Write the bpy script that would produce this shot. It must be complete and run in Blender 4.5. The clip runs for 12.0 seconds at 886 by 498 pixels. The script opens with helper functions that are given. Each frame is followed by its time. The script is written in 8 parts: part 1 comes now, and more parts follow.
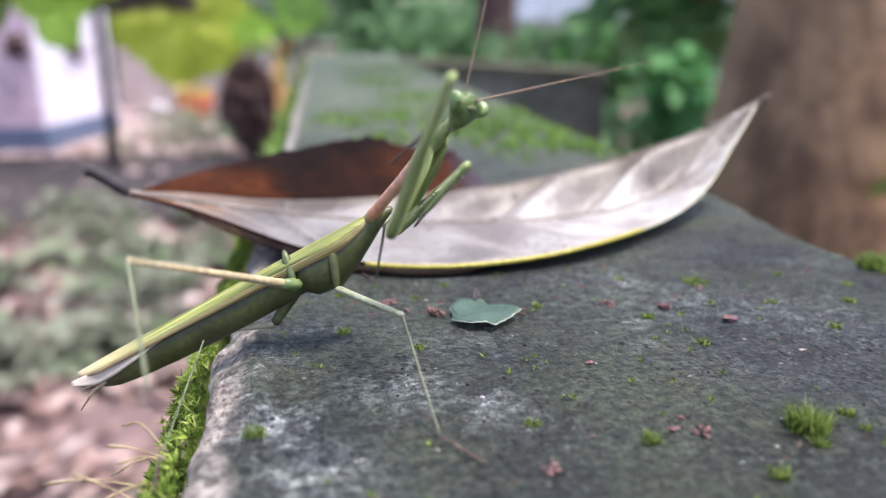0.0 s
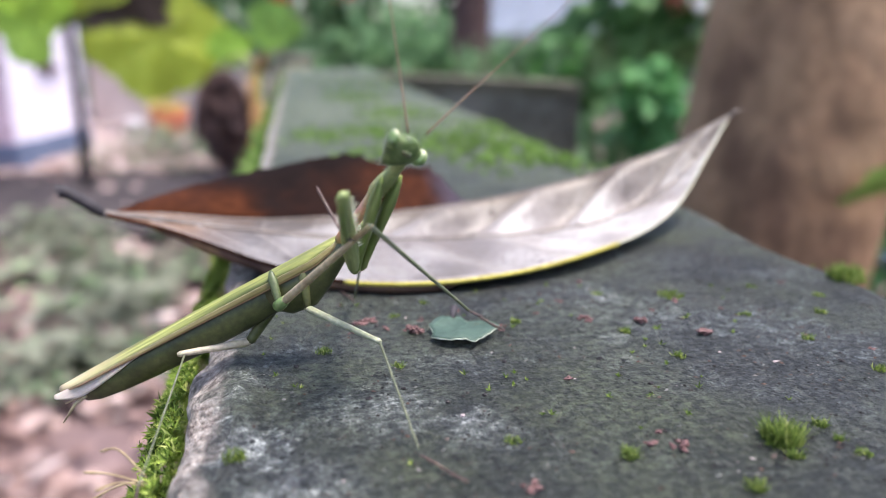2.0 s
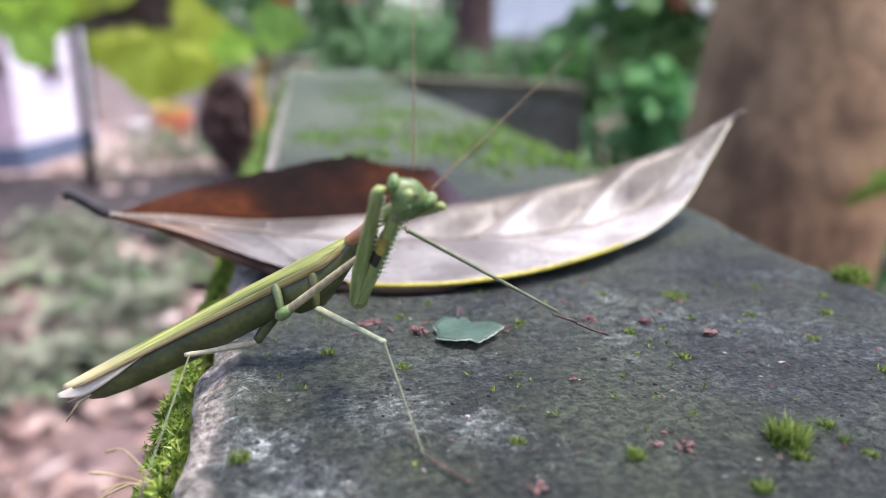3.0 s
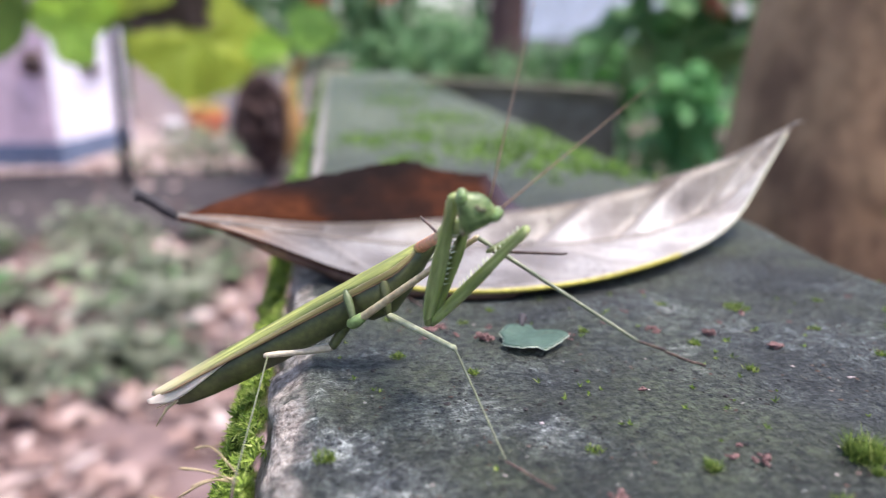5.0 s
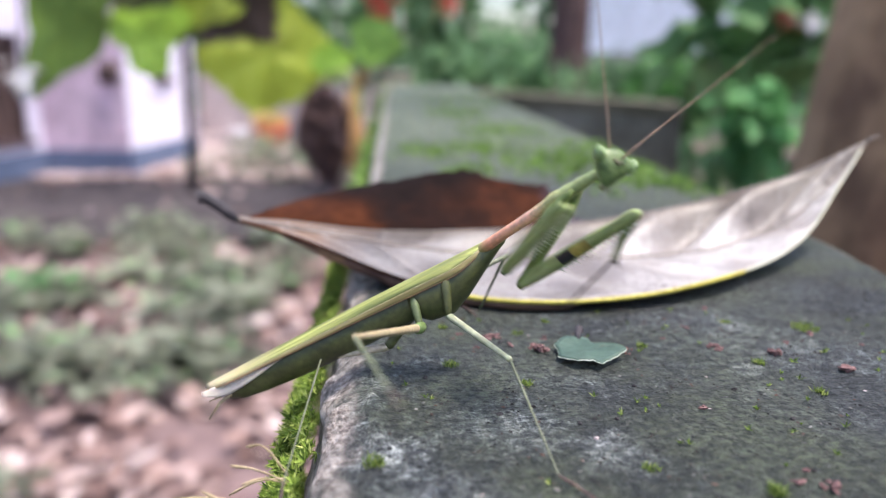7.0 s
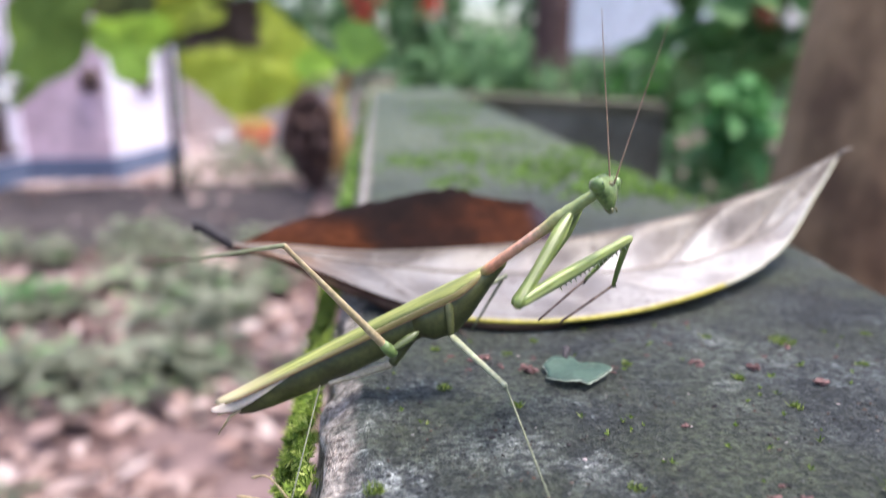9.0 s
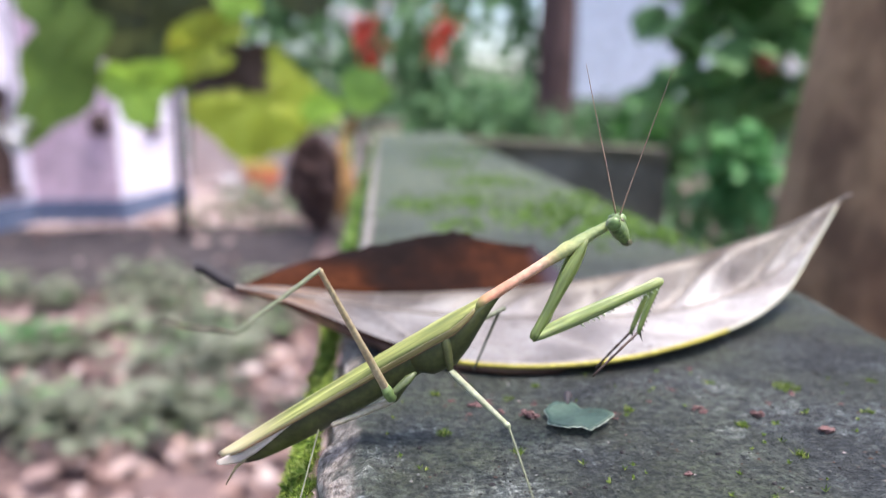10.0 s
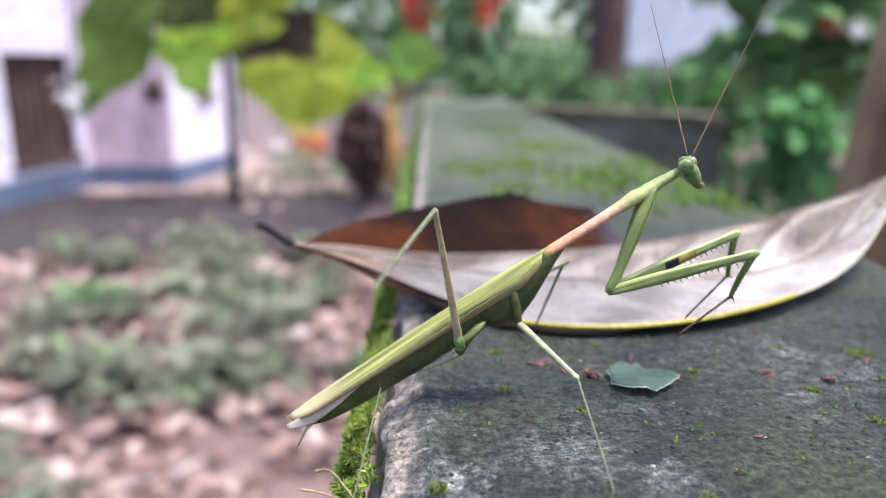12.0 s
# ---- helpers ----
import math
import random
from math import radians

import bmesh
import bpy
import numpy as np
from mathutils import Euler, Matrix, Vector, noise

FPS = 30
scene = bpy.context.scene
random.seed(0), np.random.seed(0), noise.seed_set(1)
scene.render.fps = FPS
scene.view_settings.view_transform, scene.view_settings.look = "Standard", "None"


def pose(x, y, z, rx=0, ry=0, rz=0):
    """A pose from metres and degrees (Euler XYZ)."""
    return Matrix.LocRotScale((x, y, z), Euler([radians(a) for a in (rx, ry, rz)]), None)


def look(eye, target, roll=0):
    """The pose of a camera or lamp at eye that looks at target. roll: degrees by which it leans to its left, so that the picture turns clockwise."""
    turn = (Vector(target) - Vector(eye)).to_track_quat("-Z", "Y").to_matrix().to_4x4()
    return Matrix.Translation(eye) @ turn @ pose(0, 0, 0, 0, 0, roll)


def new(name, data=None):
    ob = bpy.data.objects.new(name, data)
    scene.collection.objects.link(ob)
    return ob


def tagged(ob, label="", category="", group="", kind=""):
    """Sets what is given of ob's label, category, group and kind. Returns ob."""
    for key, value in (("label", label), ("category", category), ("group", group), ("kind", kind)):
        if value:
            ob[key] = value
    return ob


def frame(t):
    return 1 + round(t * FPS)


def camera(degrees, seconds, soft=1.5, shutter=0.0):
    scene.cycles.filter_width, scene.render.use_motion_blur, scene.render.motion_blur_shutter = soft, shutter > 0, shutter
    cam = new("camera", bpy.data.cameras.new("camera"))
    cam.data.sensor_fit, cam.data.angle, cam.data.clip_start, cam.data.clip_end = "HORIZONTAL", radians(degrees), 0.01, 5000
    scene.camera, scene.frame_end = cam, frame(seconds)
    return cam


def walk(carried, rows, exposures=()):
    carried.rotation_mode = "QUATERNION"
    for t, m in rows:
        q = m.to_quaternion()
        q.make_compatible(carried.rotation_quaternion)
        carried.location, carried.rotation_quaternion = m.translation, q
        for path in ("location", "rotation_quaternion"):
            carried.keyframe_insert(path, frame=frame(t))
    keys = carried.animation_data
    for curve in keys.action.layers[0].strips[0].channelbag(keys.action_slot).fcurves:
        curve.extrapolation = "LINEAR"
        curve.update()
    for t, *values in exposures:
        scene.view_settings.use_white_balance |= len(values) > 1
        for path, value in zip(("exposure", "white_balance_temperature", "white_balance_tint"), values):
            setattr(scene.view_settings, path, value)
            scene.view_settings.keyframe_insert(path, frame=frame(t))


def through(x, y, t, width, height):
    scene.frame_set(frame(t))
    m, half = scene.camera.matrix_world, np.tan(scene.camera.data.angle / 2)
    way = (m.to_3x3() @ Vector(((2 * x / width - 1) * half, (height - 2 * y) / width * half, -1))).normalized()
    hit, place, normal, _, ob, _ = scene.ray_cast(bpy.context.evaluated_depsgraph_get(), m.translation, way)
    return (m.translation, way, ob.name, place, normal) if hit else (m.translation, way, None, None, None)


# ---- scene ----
cam = camera(62.0, 12.0, soft=0.9, shutter=0.5)
cam.data.dof.use_dof = True
cam.data.dof.focus_distance = 0.116
cam.data.dof.aperture_fstop = 11.0
PATH = [
    (0, (-0.00336, 0.00398, 0.05066), (0.16566, 0.94583, -0.23976), 0.40),
    (0.5, (-0.00286, 0.00382, 0.05111), (0.18063, 0.94098, -0.24563), -0.08),
    (1, (-0.00311, 0.00346, 0.05163), (0.18983, 0.94229, -0.23365), -0.02),
    (1.5, (-0.00345, 0.00353, 0.05167), (0.19531, 0.94378, -0.22478), 0.14),
    (2, (-0.00350, 0.00352, 0.05172), (0.19573, 0.94455, -0.22172), 0.14),
    (2.5, (-0.00358, 0.00344, 0.05174), (0.19292, 0.94552, -0.22008), 0.05),
    (4.5, (-0.00468, 0.00396, 0.05083), (0.18647, 0.94737, -0.22016), -0.09),
    (5, (-0.01125, 0.00299, 0.05315), (0.14699, 0.95304, -0.21587), 0.48),
    (5.5, (-0.01080, 0.00314, 0.05294), (0.10907, 0.96175, -0.20533), 0.86),
    (6, (-0.01075, 0.00329, 0.05277), (0.09219, 0.96508, -0.20095), 0.76),
    (6.5, (-0.01254, 0.00328, 0.05283), (0.07975, 0.96647, -0.19967), 0.77),
    (7, (-0.01113, 0.00388, 0.05192), (0.07211, 0.96769, -0.20136), 0.90),
    (7.2, (-0.00990, 0.00518, 0.04998), (0.07411, 0.96773, -0.20777), 0.55),
    (8.8, (-0.01179, 0.00050, 0.05772), (0.08293, 0.95857, -0.21268), -0.63),
    (9, (-0.01202, 0.00017, 0.05813), (0.08766, 0.96254, -0.19467), -0.18),
    (9.5, (-0.01290, -0.00246, 0.06156), (0.08662, 0.97440, -0.12779), 0.18),
    (10, (-0.01147, -0.00002, 0.05820), (0.08441, 0.97596, -0.13746), 0.07),
    (10.5, (-0.01304, 0.00185, 0.05487), (0.07943, 0.97109, -0.17320), 0.11),
    (11, (-0.01639, 0.00084, 0.05674), (0.05408, 0.96554, -0.19698), -0.02),
    (11.5, (-0.01721, 0.00023, 0.05749), (0.02277, 0.96875, -0.18819), -0.06),
    (12, (-0.01457, 0.00099, 0.05581), (0.01854, 0.97167, -0.18228), -0.02),
]
walk(cam, [(t, look(eye, target, roll)) for t, eye, target, roll in PATH], exposures=[(0, 1.49, 6350, 14), (12, 1.49, 6350, 14)])

# ---- daylight under a bright overcast sky ----
SUN_UP, SUN_ROUND = radians(73), radians(112)
world = bpy.data.worlds.new("sky")
scene.world = world
world.use_nodes = True
wn = world.node_tree.nodes
sky = wn.new("ShaderNodeTexSky")
sky.sky_type, sky.sun_disc = "NISHITA", False
sky.sun_elevation, sky.sun_rotation = SUN_UP, SUN_ROUND
sky.dust_density = 3.0
world.node_tree.links.new(sky.outputs[0], wn["Background"].inputs[0])
wn["Background"].inputs[1].default_value = 0.145
sun = new("sun", bpy.data.lights.new("sun", "SUN"))
sun.data.energy, sun.data.angle, sun.data.color = 2.1, radians(13), (1.0, 0.955, 0.885)
sun.matrix_world = look((0, 0, 0), (-math.sin(SUN_ROUND) * math.cos(SUN_UP), -math.cos(SUN_ROUND) * math.cos(SUN_UP), -math.sin(SUN_UP)))


# ---- materials ----
def material(name, rough=0.6, spec=0.5):
    m = bpy.data.materials.new(name)
    m.use_nodes = True
    b = m.node_tree.nodes["Principled BSDF"]
    b.inputs["Roughness"].default_value = rough
    b.inputs["Specular IOR Level"].default_value = spec
    return m, m.node_tree, b


def node(tree, kind, **values):
    n = tree.nodes.new("ShaderNode" + kind)
    for k, v in values.items():
        n.inputs[k].default_value = v
    return n


def ramp(tree, source, stops):
    r = tree.nodes.new("ShaderNodeValToRGB")
    els = r.color_ramp.elements
    while len(els) < len(stops):
        els.new(0.5)
    for e, (p, c) in zip(els, stops):
        e.position, e.color = p, (*c, 1)
    tree.links.new(source, r.inputs[0])
    return r.outputs[0]


def mixed(tree, factor, a, b, kind="MIX"):
    m = tree.nodes.new("ShaderNodeMix")
    m.data_type, m.blend_type = "RGBA", kind
    for key, v in ((0, factor), (6, a), (7, b)):
        if isinstance(v, (int, float)):
            m.inputs[key].default_value = v
        elif isinstance(v, tuple):
            m.inputs[key].default_value = (*v, 1)
        else:
            tree.links.new(v, m.inputs[key])
    return m.outputs[2]


def coords(tree, scale=(1, 1, 1), kind="Object"):
    c, mp = tree.nodes.new("ShaderNodeTexCoord"), tree.nodes.new("ShaderNodeMapping")
    tree.links.new(c.outputs[kind], mp.inputs[0])
    mp.inputs["Scale"].default_value = scale
    return mp.outputs[0]


def noise_of(tree, vec, scale, detail=5, rough=0.55):
    n = node(tree, "TexNoise", Scale=scale, Detail=detail, Roughness=rough)
    tree.links.new(vec, n.inputs[0])
    return n.outputs[0]


def bump(tree, b, height, strength, distance):
    n = node(tree, "Bump", Strength=strength, Distance=distance)
    tree.links.new(height, n.inputs["Height"])
    tree.links.new(n.outputs[0], b.inputs["Normal"])


def mottled(name, stops, scale, rough=0.6, relief=0.3, distance=0.001, fine=6.0, spec=0.4, stretch=(1, 1, 1), through=0.0):
    """A surface with coarse colour patches, a fine grain and a fine relief."""
    m, t, b = material(name, rough, spec)
    v = coords(t, stretch)
    big = ramp(t, noise_of(t, v, scale), stops)
    small = ramp(t, noise_of(t, v, scale * fine, 3), [(0.3, (0.72, 0.72, 0.72)), (0.7, (1.15, 1.15, 1.15))])
    t.links.new(mixed(t, 1.0, big, small, "MULTIPLY"), b.inputs["Base Color"])
    bump(t, b, noise_of(t, v, scale * fine * 0.6, 6), relief, distance)
    if through:
        b.inputs["Transmission Weight"].default_value = 0.0
        b.inputs["Subsurface Weight"].default_value = through
        b.inputs["Subsurface Radius"].default_value = (0.002, 0.003, 0.001)
    return m


def random_leaf(name, stops, rough=0.55, spec=0.4, glow=0.35):
    """Leaves that differ from one to the next and let some light through."""
    m, t, b = material(name, rough, spec)
    g = t.nodes.new("ShaderNodeNewGeometry")
    col = ramp(t, g.outputs["Random Per Island"], stops)
    v = coords(t)
    col = mixed(t, 1.0, col, ramp(t, noise_of(t, v, 40, 3), [(0.3, (0.75, 0.75, 0.75)), (0.7, (1.15, 1.15, 1.1))]), "MULTIPLY")
    t.links.new(col, b.inputs["Base Color"])
    tr = node(t, "BsdfTranslucent")
    t.links.new(col, tr.inputs[0])
    mx = node(t, "MixShader", Fac=glow)
    t.links.new(b.outputs[0], mx.inputs[1])
    t.links.new(tr.outputs[0], mx.inputs[2])
    t.links.new(mx.outputs[0], t.nodes["Material Output"].inputs[0])
    return m


def translucent(m, amount):
    t = m.node_tree
    b = t.nodes["Principled BSDF"]
    tr, mx = node(t, "BsdfTranslucent"), node(t, "MixShader", Fac=amount)
    src = b.inputs["Base Color"]
    if src.links:
        t.links.new(src.links[0].from_socket, tr.inputs[0])
    else:
        tr.inputs[0].default_value = src.default_value
    t.links.new(b.outputs[0], mx.inputs[1])
    t.links.new(tr.outputs[0], mx.inputs[2])
    t.links.new(mx.outputs[0], t.nodes["Material Output"].inputs[0])
    return m


def concrete_material():
    m, t, b = material("weathered_concrete", 0.62, 0.5)
    v = coords(t)
    base = ramp(t, noise_of(t, v, 24, 8, 0.62), [(0.36, (0.010, 0.012, 0.014)), (0.5, (0.031, 0.035, 0.036)), (0.64, (0.084, 0.092, 0.092))])
    # pale bluish lichen in ragged patches
    ragged = mixed(t, 0.5, noise_of(t, v, 38, 4, 0.6), noise_of(t, v, 420, 6, 0.75))
    lichen = ramp(t, ragged, [(0.525, (0, 0, 0)), (0.61, (0.6, 0.6, 0.6))])
    col = mixed(t, lichen, base, (0.145, 0.162, 0.170))
    # larger pale crusts of lichen with ragged rims; the left ones also paint sunlit sheen
    for spot, size in (((0.008, 0.1, 0), 0.0125), ((-0.011, 0.094, 0), 0.0095), ((0.050, 0.109, 0), 0.004), ((0.054, 0.096, 0), 0.0035), ((0.060, 0.139, 0), 0.006), ((-0.004, 0.080, 0), 0.011), ((-0.014, 0.112, 0), 0.010), ((0.020, 0.092, 0), 0.008), ((0.052, 0.118, 0), 0.005)):
        gap = node(t, "VectorMath")
        gap.operation = "DISTANCE"
        gap.inputs[1].default_value = spot
        t.links.new(v, gap.inputs[0])
        frayed = node(t, "Math")
        frayed.operation = "MULTIPLY_ADD"
        frayed.inputs[1].default_value = size * 2.2
        t.links.new(noise_of(t, v, 230, 7, 0.72), frayed.inputs[0])
        t.links.new(gap.outputs["Value"], frayed.inputs[2])
        lichen_and_sheen = node(t, "MapRange", **{"From Min": size * 1.95, "From Max": size * 1.35, "To Min": 0.0, "To Max": 0.70})
        t.links.new(frayed.outputs[0], lichen_and_sheen.inputs[0])
        col = mixed(t, lichen_and_sheen.outputs[0], col, (0.25, 0.265, 0.265))
    # a damp dark stain
    stain = node(t, "VectorMath")
    stain.operation = "DISTANCE"
    stain.inputs[1].default_value = (0.046, 0.088, 0.0)
    t.links.new(v, stain.inputs[0])
    reach = node(t, "Math")
    reach.operation = "MULTIPLY_ADD"
    reach.inputs[1].default_value = 0.05
    t.links.new(noise_of(t, v, 45, 6, 0.65), reach.inputs[0])
    t.links.new(stain.outputs["Value"], reach.inputs[2])
    damp = node(t, "MapRange", **{"From Min": 0.030, "From Max": 0.064, "To Min": 0.46, "To Max": 1.0})
    t.links.new(reach.outputs[0], damp.inputs[0])
    col = mixed(t, 1.0, col, damp.outputs[0], "MULTIPLY")
    # fine layered grain
    grain = ramp(t, noise_of(t, coords(t, (0.85, 1.15, 1)), 560, 7, 0.8), [(0.40, (0.13, 0.14, 0.16)), (0.5, (0.84, 0.86, 0.85)), (0.60, (1.85, 1.83, 1.80))])
    col = mixed(t, 1.0, col, grain, "MULTIPLY")
    lumps = ramp(t, noise_of(t, coords(t, (0.9, 1.1, 1)), 210, 5, 0.65), [(0.38, (0.36, 0.37, 0.40)), (0.5, (0.90, 0.90, 0.90)), (0.62, (1.36, 1.36, 1.31))])
    col = mixed(t, 1.0, col, lumps, "MULTIPLY")
    grit = ramp(t, noise_of(t, v, 2300, 3, 0.8), [(0.38, (0.24, 0.24, 0.26)), (0.48, (0.92, 0.92, 0.92)), (0.60, (1.95, 1.92, 1.87))])
    col = mixed(t, 1.0, col, grit, "MULTIPLY")
    green = ramp(t, mixed(t, 0.45, noise_of(t, v, 34, 4, 0.6), noise_of(t, v, 12, 3, 0.5)), [(0.44, (0, 0, 0)), (0.57, (0.8, 0.8, 0.8))])
    col = mixed(t, green, col, mixed(t, 1.0, (0.058, 0.068, 0.038), grain, "MULTIPLY"))
    mottle = ramp(t, noise_of(t, v, 820, 3, 0.6), [(0.56, (0, 0, 0)), (0.65, (0.6, 0.6, 0.6))])
    col = mixed(t, mottle, col, (0.105, 0.110, 0.088))
    speck = node(t, "TexVoronoi", Scale=480.0)
    t.links.new(v, speck.inputs[0])
    dots = ramp(t, speck.outputs[0], [(0.12, (0.06, 0.06, 0.06)), (0.28, (1, 1, 1))])
    where = ramp(t, noise_of(t, v, 75, 4), [(0.42, (0, 0, 0)), (0.54, (1, 1, 1))])
    col = mixed(t, where, col, mixed(t, 1.0, col, dots, "MULTIPLY"))
    place = t.nodes.new("ShaderNodeSeparateXYZ")
    t.links.new(v, place.inputs[0])
    # algae film on the far part; its paleness also paints in grazing sheen and haze
    film_and_haze = ramp(t, place.outputs[1], [(0.18, (0, 0, 0)), (0.50, (0.8, 0.8, 0.8))])
    algae_and_haze = ramp(t, noise_of(t, v, 26, 5), [(0.3, (0.068, 0.088, 0.044)), (0.5, (0.106, 0.127, 0.072)), (0.7, (0.142, 0.163, 0.100))])
    col = mixed(t, film_and_haze, col, algae_and_haze)
    # the worn rim shows the sandy core
    inward = node(t, "Math")
    inward.operation = "MULTIPLY_ADD"
    inward.inputs[1].default_value = -0.017
    t.links.new(place.outputs[1], inward.inputs[0])
    t.links.new(place.outputs[0], inward.inputs[2])
    ragged_rim = node(t, "Math")
    ragged_rim.operation = "MULTIPLY_ADD"
    ragged_rim.inputs[1].default_value = 0.012
    t.links.new(noise_of(t, v, 90, 5, 0.6), ragged_rim.inputs[0])
    t.links.new(inward.outputs[0], ragged_rim.inputs[2])
    rim = node(t, "MapRange", **{"From Min": -0.0096, "From Max": -0.0128, "To Min": 0.0, "To Max": 1.0})
    t.links.new(ragged_rim.outputs[0], rim.inputs[0])
    crust = t.nodes.new("ShaderNodeMath")
    crust.operation = "MULTIPLY"
    t.links.new(rim.outputs[0], crust.inputs[0])
    t.links.new(ramp(t, noise_of(t, v, 190, 6, 0.65), [(0.36, (0.12, 0.12, 0.12)), (0.56, (1, 1, 1))]), crust.inputs[1])
    sand = ramp(t, noise_of(t, v, 600, 5, 0.7), [(0.37, (0.14, 0.105, 0.09)), (0.48, (0.46, 0.39, 0.34)), (0.60, (0.70, 0.63, 0.57))])
    col = mixed(t, crust.outputs[0], col, sand)
    t.links.new(col, b.inputs["Base Color"])
    h = t.nodes.new("ShaderNodeMath")
    h.operation = "ADD"
    t.links.new(noise_of(t, v, 260, 9, 0.7), h.inputs[0])
    t.links.new(noise_of(t, coords(t, (1, 0.6, 1)), 800, 5, 0.65), h.inputs[1])
    bump(t, b, h.outputs[0], 1.0, 0.0026)
    return m


CONCRETE = concrete_material()
WALL_MOSS = random_leaf("wall_moss", [(0.0, (0.05, 0.10, 0.025)), (0.5, (0.13, 0.23, 0.05)), (1.0, (0.24, 0.37, 0.09))], 0.7, 0.2, 0.4)
MOSS = random_leaf("moss", [(0.0, (0.05, 0.09, 0.018)), (0.4, (0.19, 0.29, 0.045)), (0.8, (0.36, 0.46, 0.09)), (1.0, (0.58, 0.64, 0.22))], 0.7, 0.2, 0.4)
EARTH = mottled("damp_earth", [(0.3, (0.10, 0.066, 0.064)), (0.5, (0.19, 0.132, 0.13)), (0.7, (0.28, 0.20, 0.195))], 1.6, 0.95, 0.6, 0.02, 9, 0.1)
SHADED_PATH = mottled("shaded_path_earth", [(0.3, (0.035, 0.031, 0.035)), (0.7, (0.08, 0.068, 0.07))], 2.5, 0.95, 0.5, 0.01, 9, 0.1)
GREEN_LITTER = random_leaf("ground_cover_leaf", [(0.0, (0.085, 0.095, 0.062)), (0.5, (0.178, 0.197, 0.135)), (0.9, (0.30, 0.315, 0.24)), (1.0, (0.16, 0.33, 0.11))], 0.5, 0.5, 0.25)
DEAD_LITTER = random_leaf("dead_leaf", [(0.0, (0.12, 0.066, 0.058)), (0.45, (0.34, 0.225, 0.205)), (0.85, (0.51, 0.38, 0.36)), (1.0, (0.68, 0.56, 0.54))], 0.7, 0.3, 0.15)
SHRUB = random_leaf("shrub_leaf", [(0.0, (0.035, 0.11, 0.03)), (0.6, (0.08, 0.23, 0.06)), (1.0, (0.17, 0.40, 0.11))], 0.45, 0.5, 0.5)
DARK_SHRUB = random_leaf("shaded_shrub_leaf", [(0.0, (0.07, 0.14, 0.065)), (0.6, (0.13, 0.25, 0.115)), (1.0, (0.24, 0.40, 0.20))], 0.6, 0.3, 0.5)
BROAD_LEAF = random_leaf("broad_green_leaf", [(0.0, (0.13, 0.26, 0.105)), (0.6, (0.19, 0.36, 0.15)), (1.0, (0.27, 0.46, 0.21))], 0.6, 0.3, 0.6)
BRIGHT_SHRUB = random_leaf("bright_shrub_leaf", [(0.0, (0.08, 0.22, 0.08)), (0.6, (0.14, 0.35, 0.13)), (1.0, (0.23, 0.47, 0.20))], 0.6, 0.3, 0.5)
BARK = mottled("tree_bark", [(0.34, (0.15, 0.086, 0.054)), (0.5, (0.30, 0.180, 0.104)), (0.66, (0.45, 0.285, 0.168))], 11, 0.9, 0.7, 0.01, 5, 0.2, (1, 1, 0.6))
DARK_BARK = mottled("dark_tree_bark", [(0.3, (0.06, 0.038, 0.036)), (0.7, (0.15, 0.095, 0.088))], 9, 0.9, 0.7, 0.01, 6, 0.2, (1, 1, 0.35))
OLD_RENDER = mottled("old_grey_render", [(0.34, (0.085, 0.080, 0.062)), (0.5, (0.150, 0.143, 0.113)), (0.66, (0.235, 0.225, 0.185))], 9, 0.9, 0.5, 0.004, 8, 0.2)
MOSSY_COPING = mottled("mossy_coping", [(0.34, (0.075, 0.072, 0.048)), (0.5, (0.125, 0.115, 0.083)), (0.66, (0.19, 0.175, 0.135))], 22, 0.95, 0.6, 0.004, 7, 0.1)
DARK_STEM = mottled("dark_stem", [(0.3, (0.018, 0.016, 0.018)), (0.7, (0.045, 0.038, 0.04))], 20, 0.9, spec=0.1)
PINK_PAINT = mottled("lilac_wall_paint", [(0.3, (0.63, 0.47, 0.56)), (0.7, (0.71, 0.54, 0.63))], 0.8, 0.9, 0.2, 0.004, 12, 0.2)
WHITE_PAINT = mottled("white_wall_paint", [(0.3, (0.76, 0.70, 0.83)), (0.7, (0.85, 0.80, 0.91))], 0.8, 0.9, 0.2, 0.004, 12, 0.2)
BLUE_PAINT = mottled("blue_plinth_paint", [(0.3, (0.09, 0.12, 0.20)), (0.7, (0.15, 0.19, 0.29))], 1.2, 0.8, 0.2, 0.004, 12, 0.3)
FAR_PAINT = mottled("pale_wall_paint", [(0.3, (0.60, 0.63, 0.71)), (0.7, (0.68, 0.71, 0.78))], 0.8, 0.9, 0.2, 0.004, 12, 0.2)
DARK_WOOD = mottled("dark_window_wood", [(0.3, (0.05, 0.03, 0.03)), (0.7, (0.12, 0.075, 0.07))], 3, 0.7)
RUSTY_IRON = mottled("rusty_iron", [(0.3, (0.10, 0.06, 0.05)), (0.7, (0.20, 0.13, 0.11))], 12, 0.8)
GREY_ROOF = mottled("grey_roof", [(0.3, (0.16, 0.15, 0.15)), (0.7, (0.28, 0.26, 0.25))], 2, 0.9)


# ---- building helpers ----
def thing(name, label, category, at=None, group="", kind=""):
    ob = new(name)
    ob.empty_display_size = 0.01
    if at is not None:
        ob.matrix_basis = at
    return tagged(ob, label, category, group, kind)


def part(name, bm, mat, parent=None, label="", smooth=True):
    me = bpy.data.meshes.new(name)
    bm.to_mesh(me)
    bm.free()
    return part_of(name, me, mat, parent, label, smooth)


